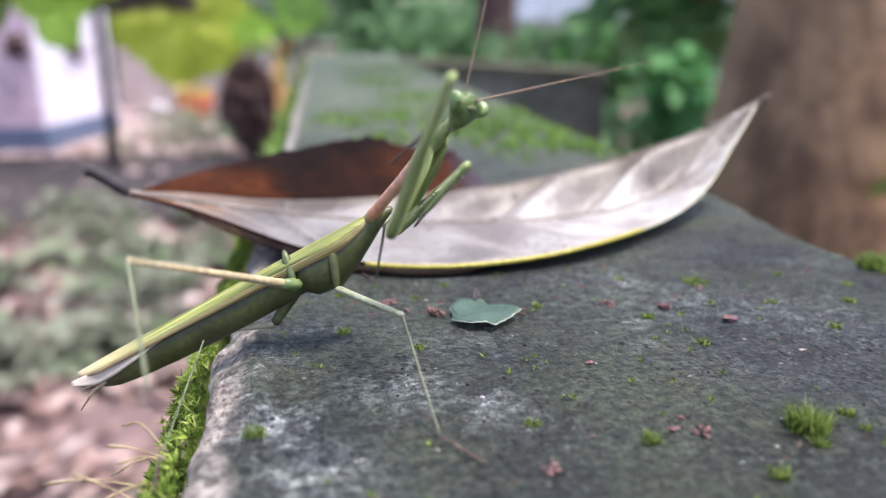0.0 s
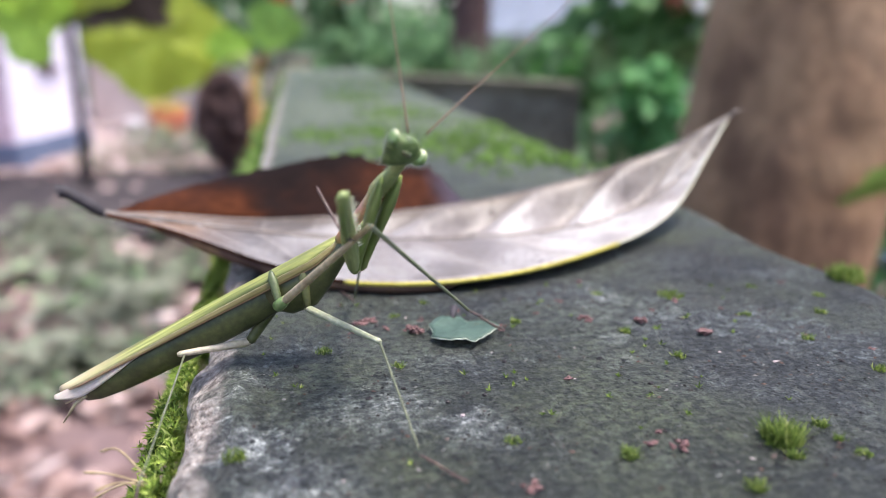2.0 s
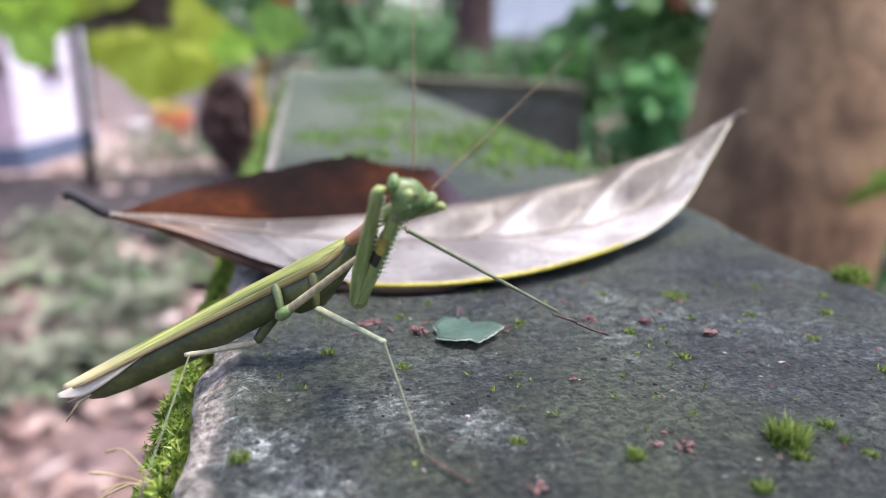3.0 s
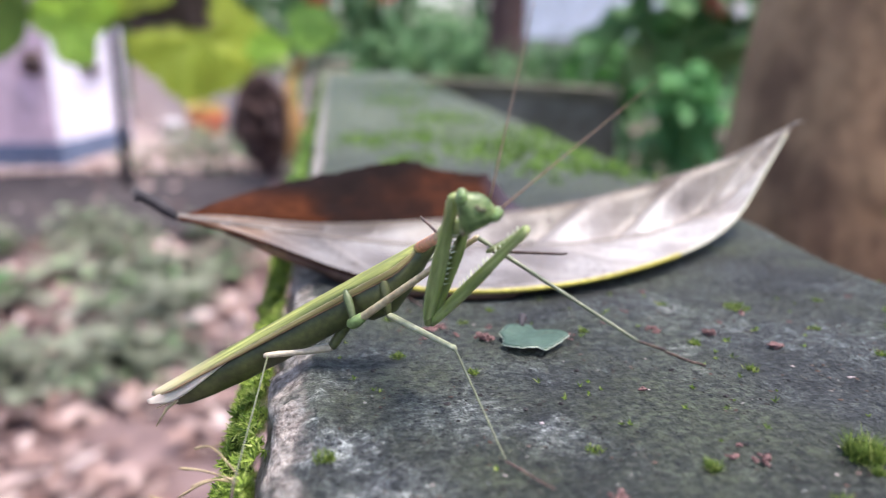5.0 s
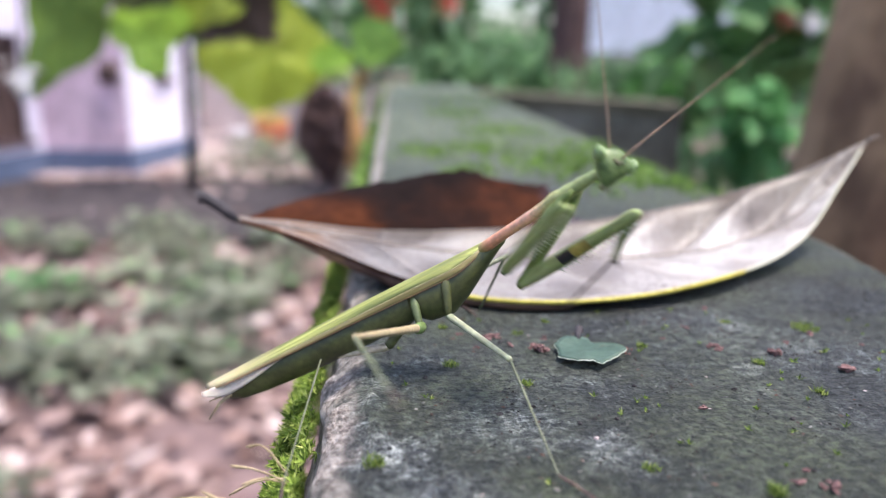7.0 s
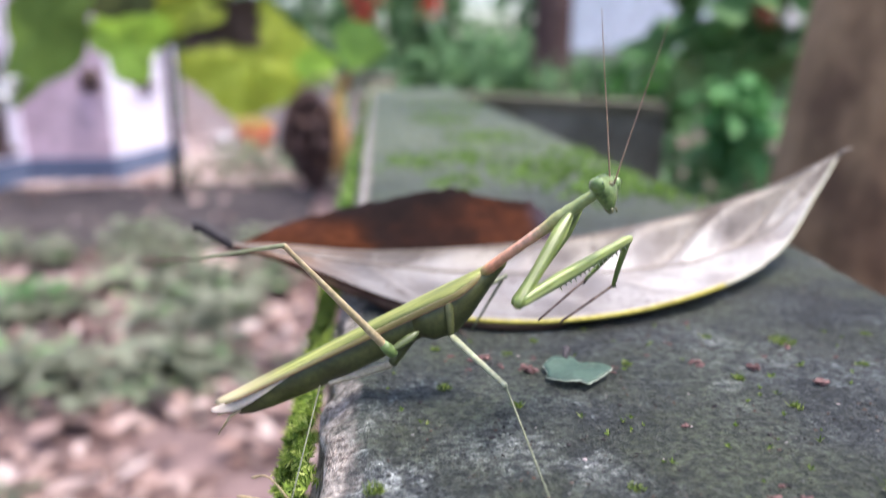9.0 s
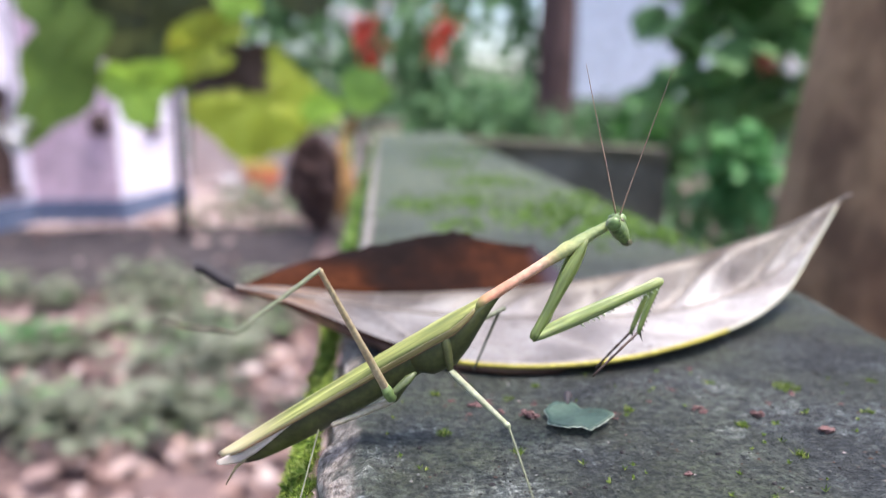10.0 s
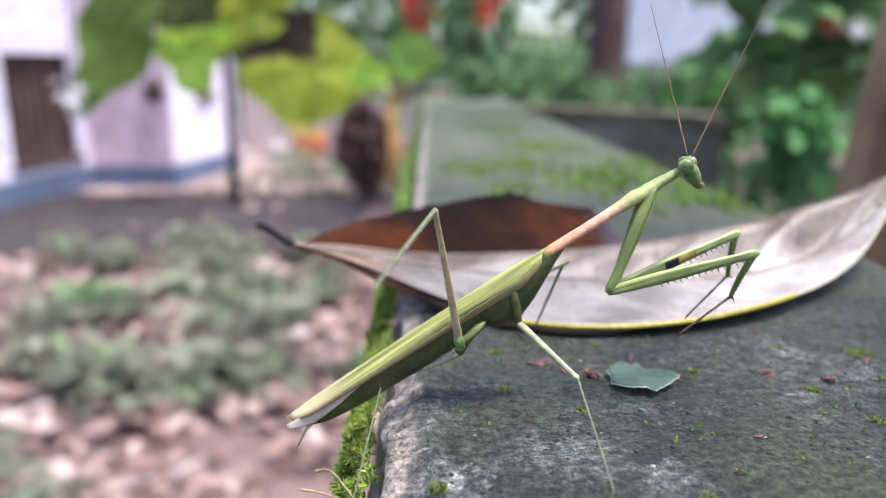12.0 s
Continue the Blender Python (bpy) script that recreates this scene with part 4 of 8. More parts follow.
    t.links.new(s.outputs[0], wob.inputs[2])
    dead = node(t, "MapRange", **{"From Min": 0.002, "From Max": -0.020, "To Min": 0.0, "To Max": 0.85})
    t.links.new(wob.outputs[0], dead.inputs[0])
    col = mixed(t, dead.outputs[0], col, (0.22, 0.125, 0.07))
    t.links.new(col, b.inputs["Base Color"])
    bump(t, b, noise_of(t, coords(t, (1, 2, 1)), 420, 6, 0.6), 0.5, 0.0006)
    return translucent(m, 0.22)


PALE_LEAF = pale_leaf_material()
BROWN_LEAF = translucent(mottled("brown_dead_leaf", [(0.38, (0.010, 0.0055, 0.005)), (0.52, (0.026, 0.009, 0.005)), (0.64, (0.066, 0.020, 0.008))], 34, 0.8, 0.4, 0.0008, 9, 0.07, (1, 1, 1.6)), 0.12)
PALE_EDGE = mottled("pale_leaf_margin", [(0.3, (0.44, 0.42, 0.30)), (0.7, (0.58, 0.56, 0.44))], 120, 0.5)
LEAF_EDGE = mottled("yellow_leaf_margin", [(0.3, (0.30, 0.245, 0.03)), (0.7, (0.46, 0.40, 0.075))], 120, 0.5)
ROLLED_EDGE = mottled("rolled_brown_margin", [(0.36, (0.055, 0.030, 0.024)), (0.52, (0.13, 0.075, 0.055)), (0.66, (0.26, 0.16, 0.07))], 70, 0.7, 0.4, 0.0006, 6, 0.2)


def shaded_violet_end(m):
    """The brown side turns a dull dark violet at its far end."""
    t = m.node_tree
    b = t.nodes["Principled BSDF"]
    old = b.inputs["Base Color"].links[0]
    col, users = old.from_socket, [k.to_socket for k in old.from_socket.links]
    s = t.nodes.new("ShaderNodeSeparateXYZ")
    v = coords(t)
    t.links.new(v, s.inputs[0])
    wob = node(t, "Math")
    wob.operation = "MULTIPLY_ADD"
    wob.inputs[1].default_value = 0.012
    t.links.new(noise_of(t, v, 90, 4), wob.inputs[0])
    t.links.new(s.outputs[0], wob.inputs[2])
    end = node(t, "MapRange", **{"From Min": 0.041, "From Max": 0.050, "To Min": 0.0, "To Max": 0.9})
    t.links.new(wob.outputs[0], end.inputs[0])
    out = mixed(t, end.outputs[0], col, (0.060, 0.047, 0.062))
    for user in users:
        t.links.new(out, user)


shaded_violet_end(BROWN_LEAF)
VEIN = mottled("leaf_vein", [(0.3, (0.26, 0.225, 0.205)), (0.7, (0.40, 0.36, 0.335))], 90, 0.6)
RIB = mottled("leaf_rib", [(0.3, (0.10, 0.08, 0.07)), (0.7, (0.21, 0.175, 0.15))], 90, 0.6)
PETIOLE = mottled("dark_leaf_stalk", [(0.3, (0.02, 0.017, 0.02)), (0.7, (0.06, 0.05, 0.055))], 150, 0.7)


def fallen_leaf():
    f = thing("fallen_leaf", "large dry fallen leaf, pale underside up, with a brown curled side", "leaf", pose(0, 0, 0))
    tip, root = (0.1245, 0.201, 0.0305), (-0.046, 0.183, 0.0125)
    near = spline([root, (-0.029, 0.176, 0.0088), (-0.010, 0.1645, 0.004), (0.005, 0.153, 0.0026), (0.024, 0.1475, 0.0026), (0.046, 0.1505, 0.003), (0.068, 0.160, 0.004), (0.0865, 0.173, 0.0048), (0.101, 0.184, 0.0088), (0.1125, 0.193, 0.018), tip], 130)
    rib = spline([root, (-0.032, 0.186, 0.0092), (-0.010, 0.187, 0.0052), (0.012, 0.187, 0.0022), (0.034, 0.1865, 0.0012), (0.060, 0.187, 0.0012), (0.080, 0.1895, 0.0030), (0.098, 0.193, 0.0082), (0.113, 0.197, 0.0180), tip], 130)
    back = spline([root, (-0.036, 0.193, 0.0098), (-0.014, 0.200, 0.0056), (0.010, 0.2015, 0.0050), (0.039, 0.202, 0.0066), (0.068, 0.202, 0.0108), (0.092, 0.202, 0.0168), (0.109, 0.202, 0.0225), tip], 130)
    rows = []
    for i in range(130):
        u = i / 129
        row = []
        for s in range(17):
            if s <= 8:
                k = s / 8
                p = near[i].lerp(rib[i], k)
                sag = -math.sin(k * math.pi) * 0.0006 * u + math.sin(k * math.pi) * 0.0012 * (1 - u)
            else:
                k = (s - 8) / 8
                p = rib[i].lerp(back[i], k)
                sag = math.sin(k * math.pi) * 0.0009
            out = abs(s - 8) / 8
            fade = math.sin(math.pi * min(1, u * 1.02)) ** 0.5 if u < 0.98 else 0.2
            late = min(1, max(0, (u - 0.25) / 0.35))
            if s < 8:
                wave = (0.0004 + 0.0024 * u * u) * math.sin((p.x - out * 0.013) * 2 * math.pi / 0.021 + 0.8)
            else:
                wave = (0.0007 + 0.0036 * late) * math.sin((p.x - out * 0.022) * 2 * math.pi / 0.027 + 2.9)
            wave *= math.sin(out * math.pi) * fade
            row.append(p + Vector((0, 0, -sag * fade + wave + 0.00025 * noise.noise(p * 160))))
        rows.append(row)
    rows_pale = rows
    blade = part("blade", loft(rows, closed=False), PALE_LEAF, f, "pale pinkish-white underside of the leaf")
    sol = blade.modifiers.new("thickness", "SOLIDIFY")
    sol.thickness, sol.offset = 0.00035, 0
    brim = spline([root, (-0.033, 0.211, 0.0118), (-0.015, 0.218, 0.0150), (0.002, 0.2205, 0.0176), (0.0135, 0.2225, 0.0190), (0.0165, 0.2225, 0.0186), (0.026, 0.221, 0.0156), (0.036, 0.219, 0.0144), (0.0395, 0.218, 0.0136), (0.0455, 0.2155, 0.0070), (0.050, 0.213, 0.0050)], 70)
    foot = spline([root, (-0.036, 0.1935, 0.0092), (-0.014, 0.2005, 0.0050), (0.010, 0.202, 0.0044), (0.030, 0.2025, 0.0050), (0.050, 0.2045, 0.0030)], 70)
    rows = []
    for i in range(70):
        row = []
        for s in range(11):
            k = s / 10
            p = foot[i].lerp(brim[i], k)
            p += Vector((0, 0.003 * math.sin(k * math.pi), 0.0016 * math.sin(k * math.pi))) * math.sin(math.pi * i / 69)
            p += Vector((0, 0.0004, 0.0005)) * noise.noise(p * 110) + Vector((0, 0.0006, 0)) * math.sin((p.x + p.z) * 2 * math.pi / 0.016)
            p += Vector((0, 0.0003, 0.0010)) * k ** 4 * (noise.noise(p * 420) + 0.6 * noise.noise(p * 950))
            row.append(p)
        rows.append(row)
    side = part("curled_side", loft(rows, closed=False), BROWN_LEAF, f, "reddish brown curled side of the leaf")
    sol = side.modifiers.new("thickness", "SOLIDIFY")
    sol.thickness, sol.offset = 0.0004, 0
    part("margin", tube([p + Vector((0, -0.0002, 0)) for p in near[40:82]], [0.00056] * 42, 6), LEAF_EDGE, f, "yellow edge of the leaf")
    part("margin", tube([p + Vector((0, -0.0001, 0)) for p in near[81:128]], [0.00034] * 47, 6), PALE_EDGE, f, "dry pale edge of the leaf")
    part("margin", tube([p + Vector((0, -0.0001, 0)) for p in near[0:41]], [0.0005] * 41, 6), BROWN_LEAF, f, "brown edge of the leaf")
    # the brown margin, rolled under by the stalk; its deep hang imitates shade
    roll = []
    for i in range(5, 58):
        k = min(1, 1.6 * math.sin(math.pi * (i - 5) / 52))
        p = near[i]
        low = max(0.0004, p.z - (0.0028 + 0.0045 * min(1, max(0, (i - 24) / 14))) * k)
        roll.append([Vector((p.x + 0.0008 * k * q, p.y - 0.0009 * k * math.sin(q * 2.4) + 0.0012 * q * q, p.z + (low - p.z) * q)) for q in (0, 0.25, 0.5, 0.75, 1.0)])
    rolled = part("rolled_margin", loft(roll, closed=False), ROLLED_EDGE, f, "brown and ochre rolled margin of the leaf, hung lower to imitate the shade beneath")
    sol = rolled.modifiers.new("thickness", "SOLIDIFY")
    sol.thickness, sol.offset = 0.0003, 0
    part("back_margin", tube([p for p in back[2:128]], [0.0004] * 126, 6), RIB, f)
    part("midrib", tube([p + Vector((0, 0, 0.0001)) for p in rib[:128]], [0.0010 - 0.0005 * i / 127 for i in range(128)], 7), RIB, f)
    # side veins, curving forward from the midrib to both edges
    for i in range(9, 122, 9):
        for edge, reach in ((0, 11), (16, 9)):
            pts = []
            for s in range(9):
                k = s / 8
                j = min(127, i + int(reach * k ** 0.8 * (1 - 0.3 * i / 130)))
                row = rows_pale[j]
                pts.append(row[round(8 + (edge - 8) * k * 0.93)] + Vector((0, 0, 0.00008)))
            part("vein", tube(pts, [0.00036 - 0.0002 * s / 8 for s in range(9)], 5), VEIN, f)
    part("stalk", tube(spline([(-0.0545, 0.1815, 0.0185), (-0.0535, 0.1815, 0.0185), (-0.050, 0.182, 0.0160), root], 16), [0.0019, 0.0017] + [0.00135] * 12 + [0.0011, 0.0010], 9), PETIOLE, f, "dark dried leaf stalk")
    part("tip", tube([tip, (0.1265, 0.2015, 0.0315), (0.129, 0.202, 0.0318)], [0.0005, 0.0004, 0.0002], 6), RIB, f)


fallen_leaf()


# ---- small things on the wall ----
def green_leaflet():
    g = thing("green_leaflet", "small round grey-green leaf lying on the concrete", "leaf", pose(0.0253, 0.1245, 0.0010, 1, -2, -12))
    bm = bmesh.new()
    n = 72
    rows = []
    for k in range(1, 7):
        f = k / 6
        row = []
        for i in range(n):
            a = 2 * math.pi * i / n
            r = (1 + 0.05 * math.sin(5 * a + 1) + 0.04 * math.sin(9 * a) + 0.022 * math.sin(17 * a + 2)) * (1 + 0.26 * math.exp(-((a - 6.2) / 0.28) ** 2) + 0.26 * math.exp(-((a + 0.08) / 0.28) ** 2)) * (1 - 0.16 * math.exp(-((a - 4.9) / 0.13) ** 2)) * (1 - 0.48 * math.exp(-((a - 1.0) / 0.5) ** 2))
            x, y = 0.0054 * r * f * math.cos(a), 0.0061 * r * f * math.sin(a)
            row.append(bm.verts.new((x, y, 0.00028 * f ** 3 * (1 + math.sin(a * 3 + 0.6)) + 0.0003 * f * f)))
        rows.append(row)
    for a, b in zip(rows, rows[1:]):
        for i in range(n):
            k = (i + 1) % n
            bm.faces.new((a[i], a[k], b[k], b[i]))
    bm.faces.new(rows[0])
    bmesh.ops.recalc_face_normals(bm, faces=bm.faces[:])
    edge = [v.co.copy() for v in rows[-1]]
    mat = mottled("grey_green_leaf", [(0.3, (0.034, 0.064, 0.044)), (0.7, (0.066, 0.106, 0.076))], 160, 0.5, 0.4, 0.0004, 6)
    blade = part("blade", bm, mat, g)
    sol = blade.modifiers.new("thickness", "SOLIDIFY")
    sol.thickness = 0.00025
    part("rim", tube(edge + edge[:1], [0.00011] * (len(edge) + 1), 5), mottled("pale_leaf_rim", [(0.3, (0.28, 0.32, 0.25)), (0.7, (0.44, 0.48, 0.40))], 300), g, "thin pale rim of the leaf")
    part("stalk", tube([(-0.0012, 0.0048, 0.0004), (-0.0012, 0.0062, 0.0008), (-0.0009, 0.0076, 0.0016)], [0.0005, 0.0006, 0.0008], 7), PETIOLE, g)


green_leaflet()


def blades(rng, spots, length, width, lean=0.6, out=None):
    """Thin curved blades standing at the given spots."""
    verts, faces = [], []
    for p in spots:
        p = Vector(p)
        yaw = rng.uniform(0, 6.283)
        d = Vector((math.cos(yaw), math.sin(yaw), 0)) * lean * rng.random() + Vector((0, 0, 1))
        if out is not None:
            d = d * 0.55 + Vector(out)
        d.normalize()
        s = Vector((-math.sin(yaw), math.cos(yaw), 0)) * width * rng.uniform(0.6, 1.2)
        h = length * rng.uniform(0.5, 1.2)
        bend = Vector((math.cos(yaw), math.sin(yaw), -0.2)) * h * 0.3
        k = len(verts)
        verts += [p - s, p + s, p + d * h * 0.55 + s * 0.9 + bend * 0.3, p + d * h * 0.55 - s * 0.9 + bend * 0.3, p + d * h + bend]
        faces += [(k, k + 1, k + 2, k + 3), (k + 3, k + 2, k + 4)]
    return verts, faces


def rosettes(rng, centres, length, width, outward, count):
    """Star-shaped moss shoots: pointed leaflets spreading from each centre."""
    verts, faces = [], []
    n = Vector(outward).normalized()
    for c in centres:
        size = length * rng.uniform(0.55, 1.25)
        axis = (n + Vector((rng.gauss(0, 0.35), rng.gauss(0, 0.35), rng.gauss(0, 0.35)))).normalized()
        a = axis.orthogonal().normalized()
        b = axis.cross(a)
        for q in range(count):
            ang = 6.283 * q / count + rng.uniform(-0.3, 0.3)
            open_ = rng.uniform(0.35, 1.15)
            side = a * math.cos(ang) + b * math.sin(ang)
            d = axis * math.cos(open_) + side * math.sin(open_)
            w = axis.cross(side) * width * rng.uniform(0.7, 1.2)
            h = size * rng.uniform(0.6, 1.0)
            o = Vector(c)
            k = len(verts)
            verts += [o, o + d * h * 0.5 + w, o + d * h + side * h * 0.18, o + d * h * 0.5 - w]
            faces += [(k, k + 1, k + 2), (k, k + 2, k + 3)]
    return verts, faces


def moss_tuft(x, y, r, h, n, seed):
    rng = random.Random(seed)
    t = thing("moss_tuft", "small green moss tuft growing on the concrete", "moss", pose(x, y, top_height(x, y) - 0.0003), group="moss tufts on the wall")
    spots = []
    for _ in range(max(4, n // 7)):
        a, d = rng.uniform(0, 6.28), r * rng.random() ** 0.6
        spots.append((d * math.cos(a), d * math.sin(a), h * 0.35 * (1 - d / r) * rng.random()))
    v, f = rosettes(rng, spots[::2], h * 0.6, 0.00012, (0, 0, 1), 8)
    stand = [(d * math.cos(a), d * math.sin(a), 0) for a, d in [(rng.uniform(0, 6.28), r * rng.random() ** 0.6) for _ in range(int(n * 1.6))]]
    v2, f2 = blades(rng, stand, h * 0.95, 0.000085, 0.75)
    k = len(v)
    v, f = v + v2, f + [tuple(i + k for i in q) for q in f2]
    part_of("tuft", mesh_from("tuft", v, f), TUFT_MOSS, t, smooth=False)
    cushion = [[Vector((k * r * 0.6 * math.cos(a) * rng.uniform(0.7, 1.2), k * r * 0.6 * math.sin(a), z)) for a in [6.283 * i / 10 for i in range(10)]] for k, z in ((1, 0), (0.8, h * 0.1), (0.35, h * 0.16))]
    part("cushion", loft(cushion), DARK_MOSS, t)


TUFT_MOSS = random_leaf("tuft_moss", [(0.0, (0.04, 0.065, 0.015)), (0.5, (0.12, 0.19, 0.035)), (0.85, (0.25, 0.33, 0.07)), (1.0, (0.45, 0.48, 0.18))], 0.7, 0.2, 0.4)
DARK_MOSS = mottled("moss_cushion", [(0.3, (0.03, 0.04, 0.012)), (0.7, (0.07, 0.085, 0.025))], 600, 0.9, 0.5, 0.0003)
TUFTS = [(0.0595, 0.0805, 0.0030, 0.0042, 190), (0.0585, 0.0765, 0.0013, 0.0026, 50), (0.0672, 0.083, 0.0013, 0.0026, 40), (0.0672, 0.0790, 0.0012, 0.002, 30), (0.0675, 0.0750, 0.0013, 0.002, 30),
         (0.118, 0.1392, 0.0048, 0.0048, 130), (0.0735, 0.1365, 0.0036, 0.0024, 90), (0.0599, 0.1084, 0.0016, 0.0024, 45), (0.0376, 0.081, 0.0016, 0.003, 50), (0.0007, 0.1219, 0.0018, 0.0022, 50),
         (-0.0123, 0.0907, 0.0018, 0.0028, 50), (0.0555, 0.1204, 0.0015, 0.0026, 45), (0.0008, 0.1406, 0.0014, 0.0022, 40), (0.0149, 0.1366, 0.0017, 0.0018, 40), (0.0125, 0.114, 0.0013, 0.0024, 35),
         (0.0372, 0.129, 0.0014, 0.0022, 35), (0.098, 0.122, 0.0015, 0.0024, 40), (0.1045, 0.131, 0.0018, 0.002, 40), (0.086, 0.1105, 0.0014, 0.0024, 35), (0.0890, 0.0965, 0.0016, 0.0024, 40),
         (0.022, 0.143, 0.0014, 0.0018, 35), (0.0495, 0.0715, 0.0018, 0.003, 45), (0.024, 0.0875, 0.0015, 0.002, 35), (0.094, 0.139, 0.0016, 0.0016, 35), (0.059, 0.141, 0.0016, 0.0018, 35), (0.083, 0.124, 0.0013, 0.0018, 30)]
for i, (x, y, r, h, n) in enumerate(TUFTS):
    moss_tuft(x, y, r * (0.8 if n > 100 else 0.72), h * (0.8 if n > 100 else 0.55), int(n * (2 if n > 100 else 1.4)), 100 + i)


def moss_cover():
    rng = random.Random(77)
    spots, far = [], []
    while len(spots) < 5200:
        y = rng.uniform(0.03, 0.30)
        d = rng.random()
        if noise.noise(Vector((y * 170, d * 5, 1))) < -0.22:
            continue
        lump = 0.0022 * noise.noise(Vector((y * 240, d * 9, 6)))
        spots.append((edge_left(y) - 0.0056 - 0.0064 * min(1, d * 2.2) - lump, y, -0.0060 - 0.030 * d ** 1.4 + lump))
    v, f = rosettes(rng, spots, 0.0021, 0.00024, (-0.65, -0.2, 0.7), 8)
    tagged(part_of("edge_moss", mesh_from("edge_moss", v, f), MOSS, smooth=False), "bright green moss growing along the side of the wall", "moss", kind="stuff")
    for _ in range(1900):
        y = 0.30 + 1.0 * rng.random() ** 1.4
        far.append((edge_left(y) - 0.005 - 0.006 * rng.random(), y, -0.004 - 0.05 * rng.random()))
    v, f = blades(rng, far, 0.007, 0.0010, 0.9, (-0.75, 0, 0.5))
    patches = [(0.078, 0.54, 0.020), (0.045, 0.43, 0.013), (0.013, 0.42, 0.012), (0.088, 0.39, 0.020), (0.070, 0.37, 0.014), (0.087, 0.32, 0.013), (0.107, 0.325, 0.013), (0.119, 0.31, 0.010), (0.10, 0.92, 0.05), (0.06, 0.70, 0.02), (0.12, 0.44, 0.016), (0.11, 0.36, 0.012), (0.03, 0.345, 0.008)]
    tops = []
    for cx, cy, r in patches:
        for _ in range(int(480 * min(2.2, r / 0.012))):
            x, y = rng.gauss(cx, r * 0.75), rng.gauss(cy, r * 1.4)
            if edge_left(y) + 0.004 < x < edge_right(y) - 0.003 and noise.noise(Vector((x * 140, y * 110, 2))) > 0.02:
                tops.append((x, y, -0.0002))
    v2, f2 = blades(rng, tops, 0.0032, 0.0009, 1.2)
    k = len(v)
    tagged(part_of("wall_moss", mesh_from("wall_moss", v + v2, f + [tuple(i + k for i in q) for q in f2]), WALL_MOSS, smooth=False), "patches of green moss on the far part of the wall", "moss", kind="stuff")


moss_cover()
BRICK_CRUMB = mottled("red_crumb", [(0.3, (0.095, 0.045, 0.042)), (0.7, (0.24, 0.135, 0.125))], 500, 0.8, 0.5, 0.0004)
PALE_CRUMB = mottled("pale_flake", [(0.3, (0.34, 0.26, 0.25)), (0.7, (0.58, 0.50, 0.48))], 500, 0.7, 0.4, 0.0003)
DARK_CRUMB = mottled("dark_crumb", [(0.3, (0.02, 0.018, 0.018)), (0.7, (0.06, 0.05, 0.05))], 500, 0.8, 0.4, 0.0003)


def crumb(name, label, x, y, sx, sy, sz, mat, seed, count=1):
    """A bit of grit, or a small heap of such bits."""
    rng = random.Random(seed)
    t = thing(name, label, "debris", pose(x, y, top_height(x, y) - 0.0001), group="grit on the wall")
    for i in range(count if count == 1 else int(count * 1.7)):
        bm = bmesh.new()
        bmesh.ops.create_icosphere(bm, subdivisions=2, radius=1)
        k = 1 if count == 1 else rng.uniform(0.25, 0.55)
        o = Vector((0, 0, 0)) if count == 1 else Vector((rng.gauss(0, 0.55) * sx, rng.gauss(0, 0.55) * sy, rng.random() * sz * 0.5))
        for v in bm.verts:
            q = v.co * (0.8 + 0.75 * noise.noise(v.co * 1.9 + Vector((seed, i, 0))))
            v.co = Vector((q.x * sx * k, q.y * sy * k, (q.z * 0.8 + 0.6) * sz * k)) + o
        ob = part("bit", bm, mat, t, smooth=False)
    return t


RED = "reddish brown crumb of debris on the concrete"
for i, (x, y, sx, sy, sz, c) in enumerate([(0.0690, 0.1158, 0.0019, 0.0012, 0.0011, 1), (0.0170, 0.1270, 0.0015, 0.0015, 0.0016, 9), (0.0608, 0.1236, 0.0011, 0.0011, 0.0015, 4), (0.0508, 0.1273, 0.0012, 0.0012, 0.0010, 5),
                                            (0.0452, 0.0815, 0.0012, 0.0012, 0.0013, 6), (0.0423, 0.0838, 0.0011, 0.0007, 0.0007, 1), (0.0380, 0.1037, 0.0009, 0.0006, 0.0005, 1), (0.0489, 0.1378, 0.0008, 0.0007, 0.0006, 1), (0.0442, 0.0858, 0.0006, 0.0005, 0.0005, 1),
                                            (0.0330, 0.1262, 0.0010, 0.0009, 0.0012, 4), (0.0230, 0.0765, 0.0013, 0.0010, 0.0009, 1), (0.009, 0.1345, 0.0022, 0.0012, 0.0008, 7), (0.0725, 0.1330, 0.0008, 0.0008, 0.0007, 1), (0.1260, 0.1300, 0.0016, 0.0012, 0.0014, 1), (0.0125, 0.1300, 0.0010, 0.0010, 0.0007, 4),
                                            (0.058, 0.149, 0.0008, 0.0007, 0.0006, 1), (0.102, 0.140, 0.0009, 0.0008, 0.0006, 1), (0.094, 0.104, 0.0009, 0.0006, 0.0004, 1), (0.0035, 0.1365, 0.0008, 0.0007, 0.0006, 3), (0.0195, 0.1335, 0.0007, 0.0006, 0.0006, 3), (0.0275, 0.1365, 0.0006, 0.0006, 0.0005, 1), (0.0058, 0.1295, 0.0006, 0.0005, 0.0005, 3), (0.0425, 0.1325, 0.0007, 0.0006, 0.0005, 3), (0.0795, 0.1275, 0.0008, 0.0006, 0.0006, 4), (0.0655, 0.1295, 0.0007, 0.0007, 0.0006, 3)]):
    crumb("crumb", RED, x, y, sx, sy, sz, BRICK_CRUMB, 300 + i, 4 if c == 1 and sx > 0.0007 and i % 3 else c)
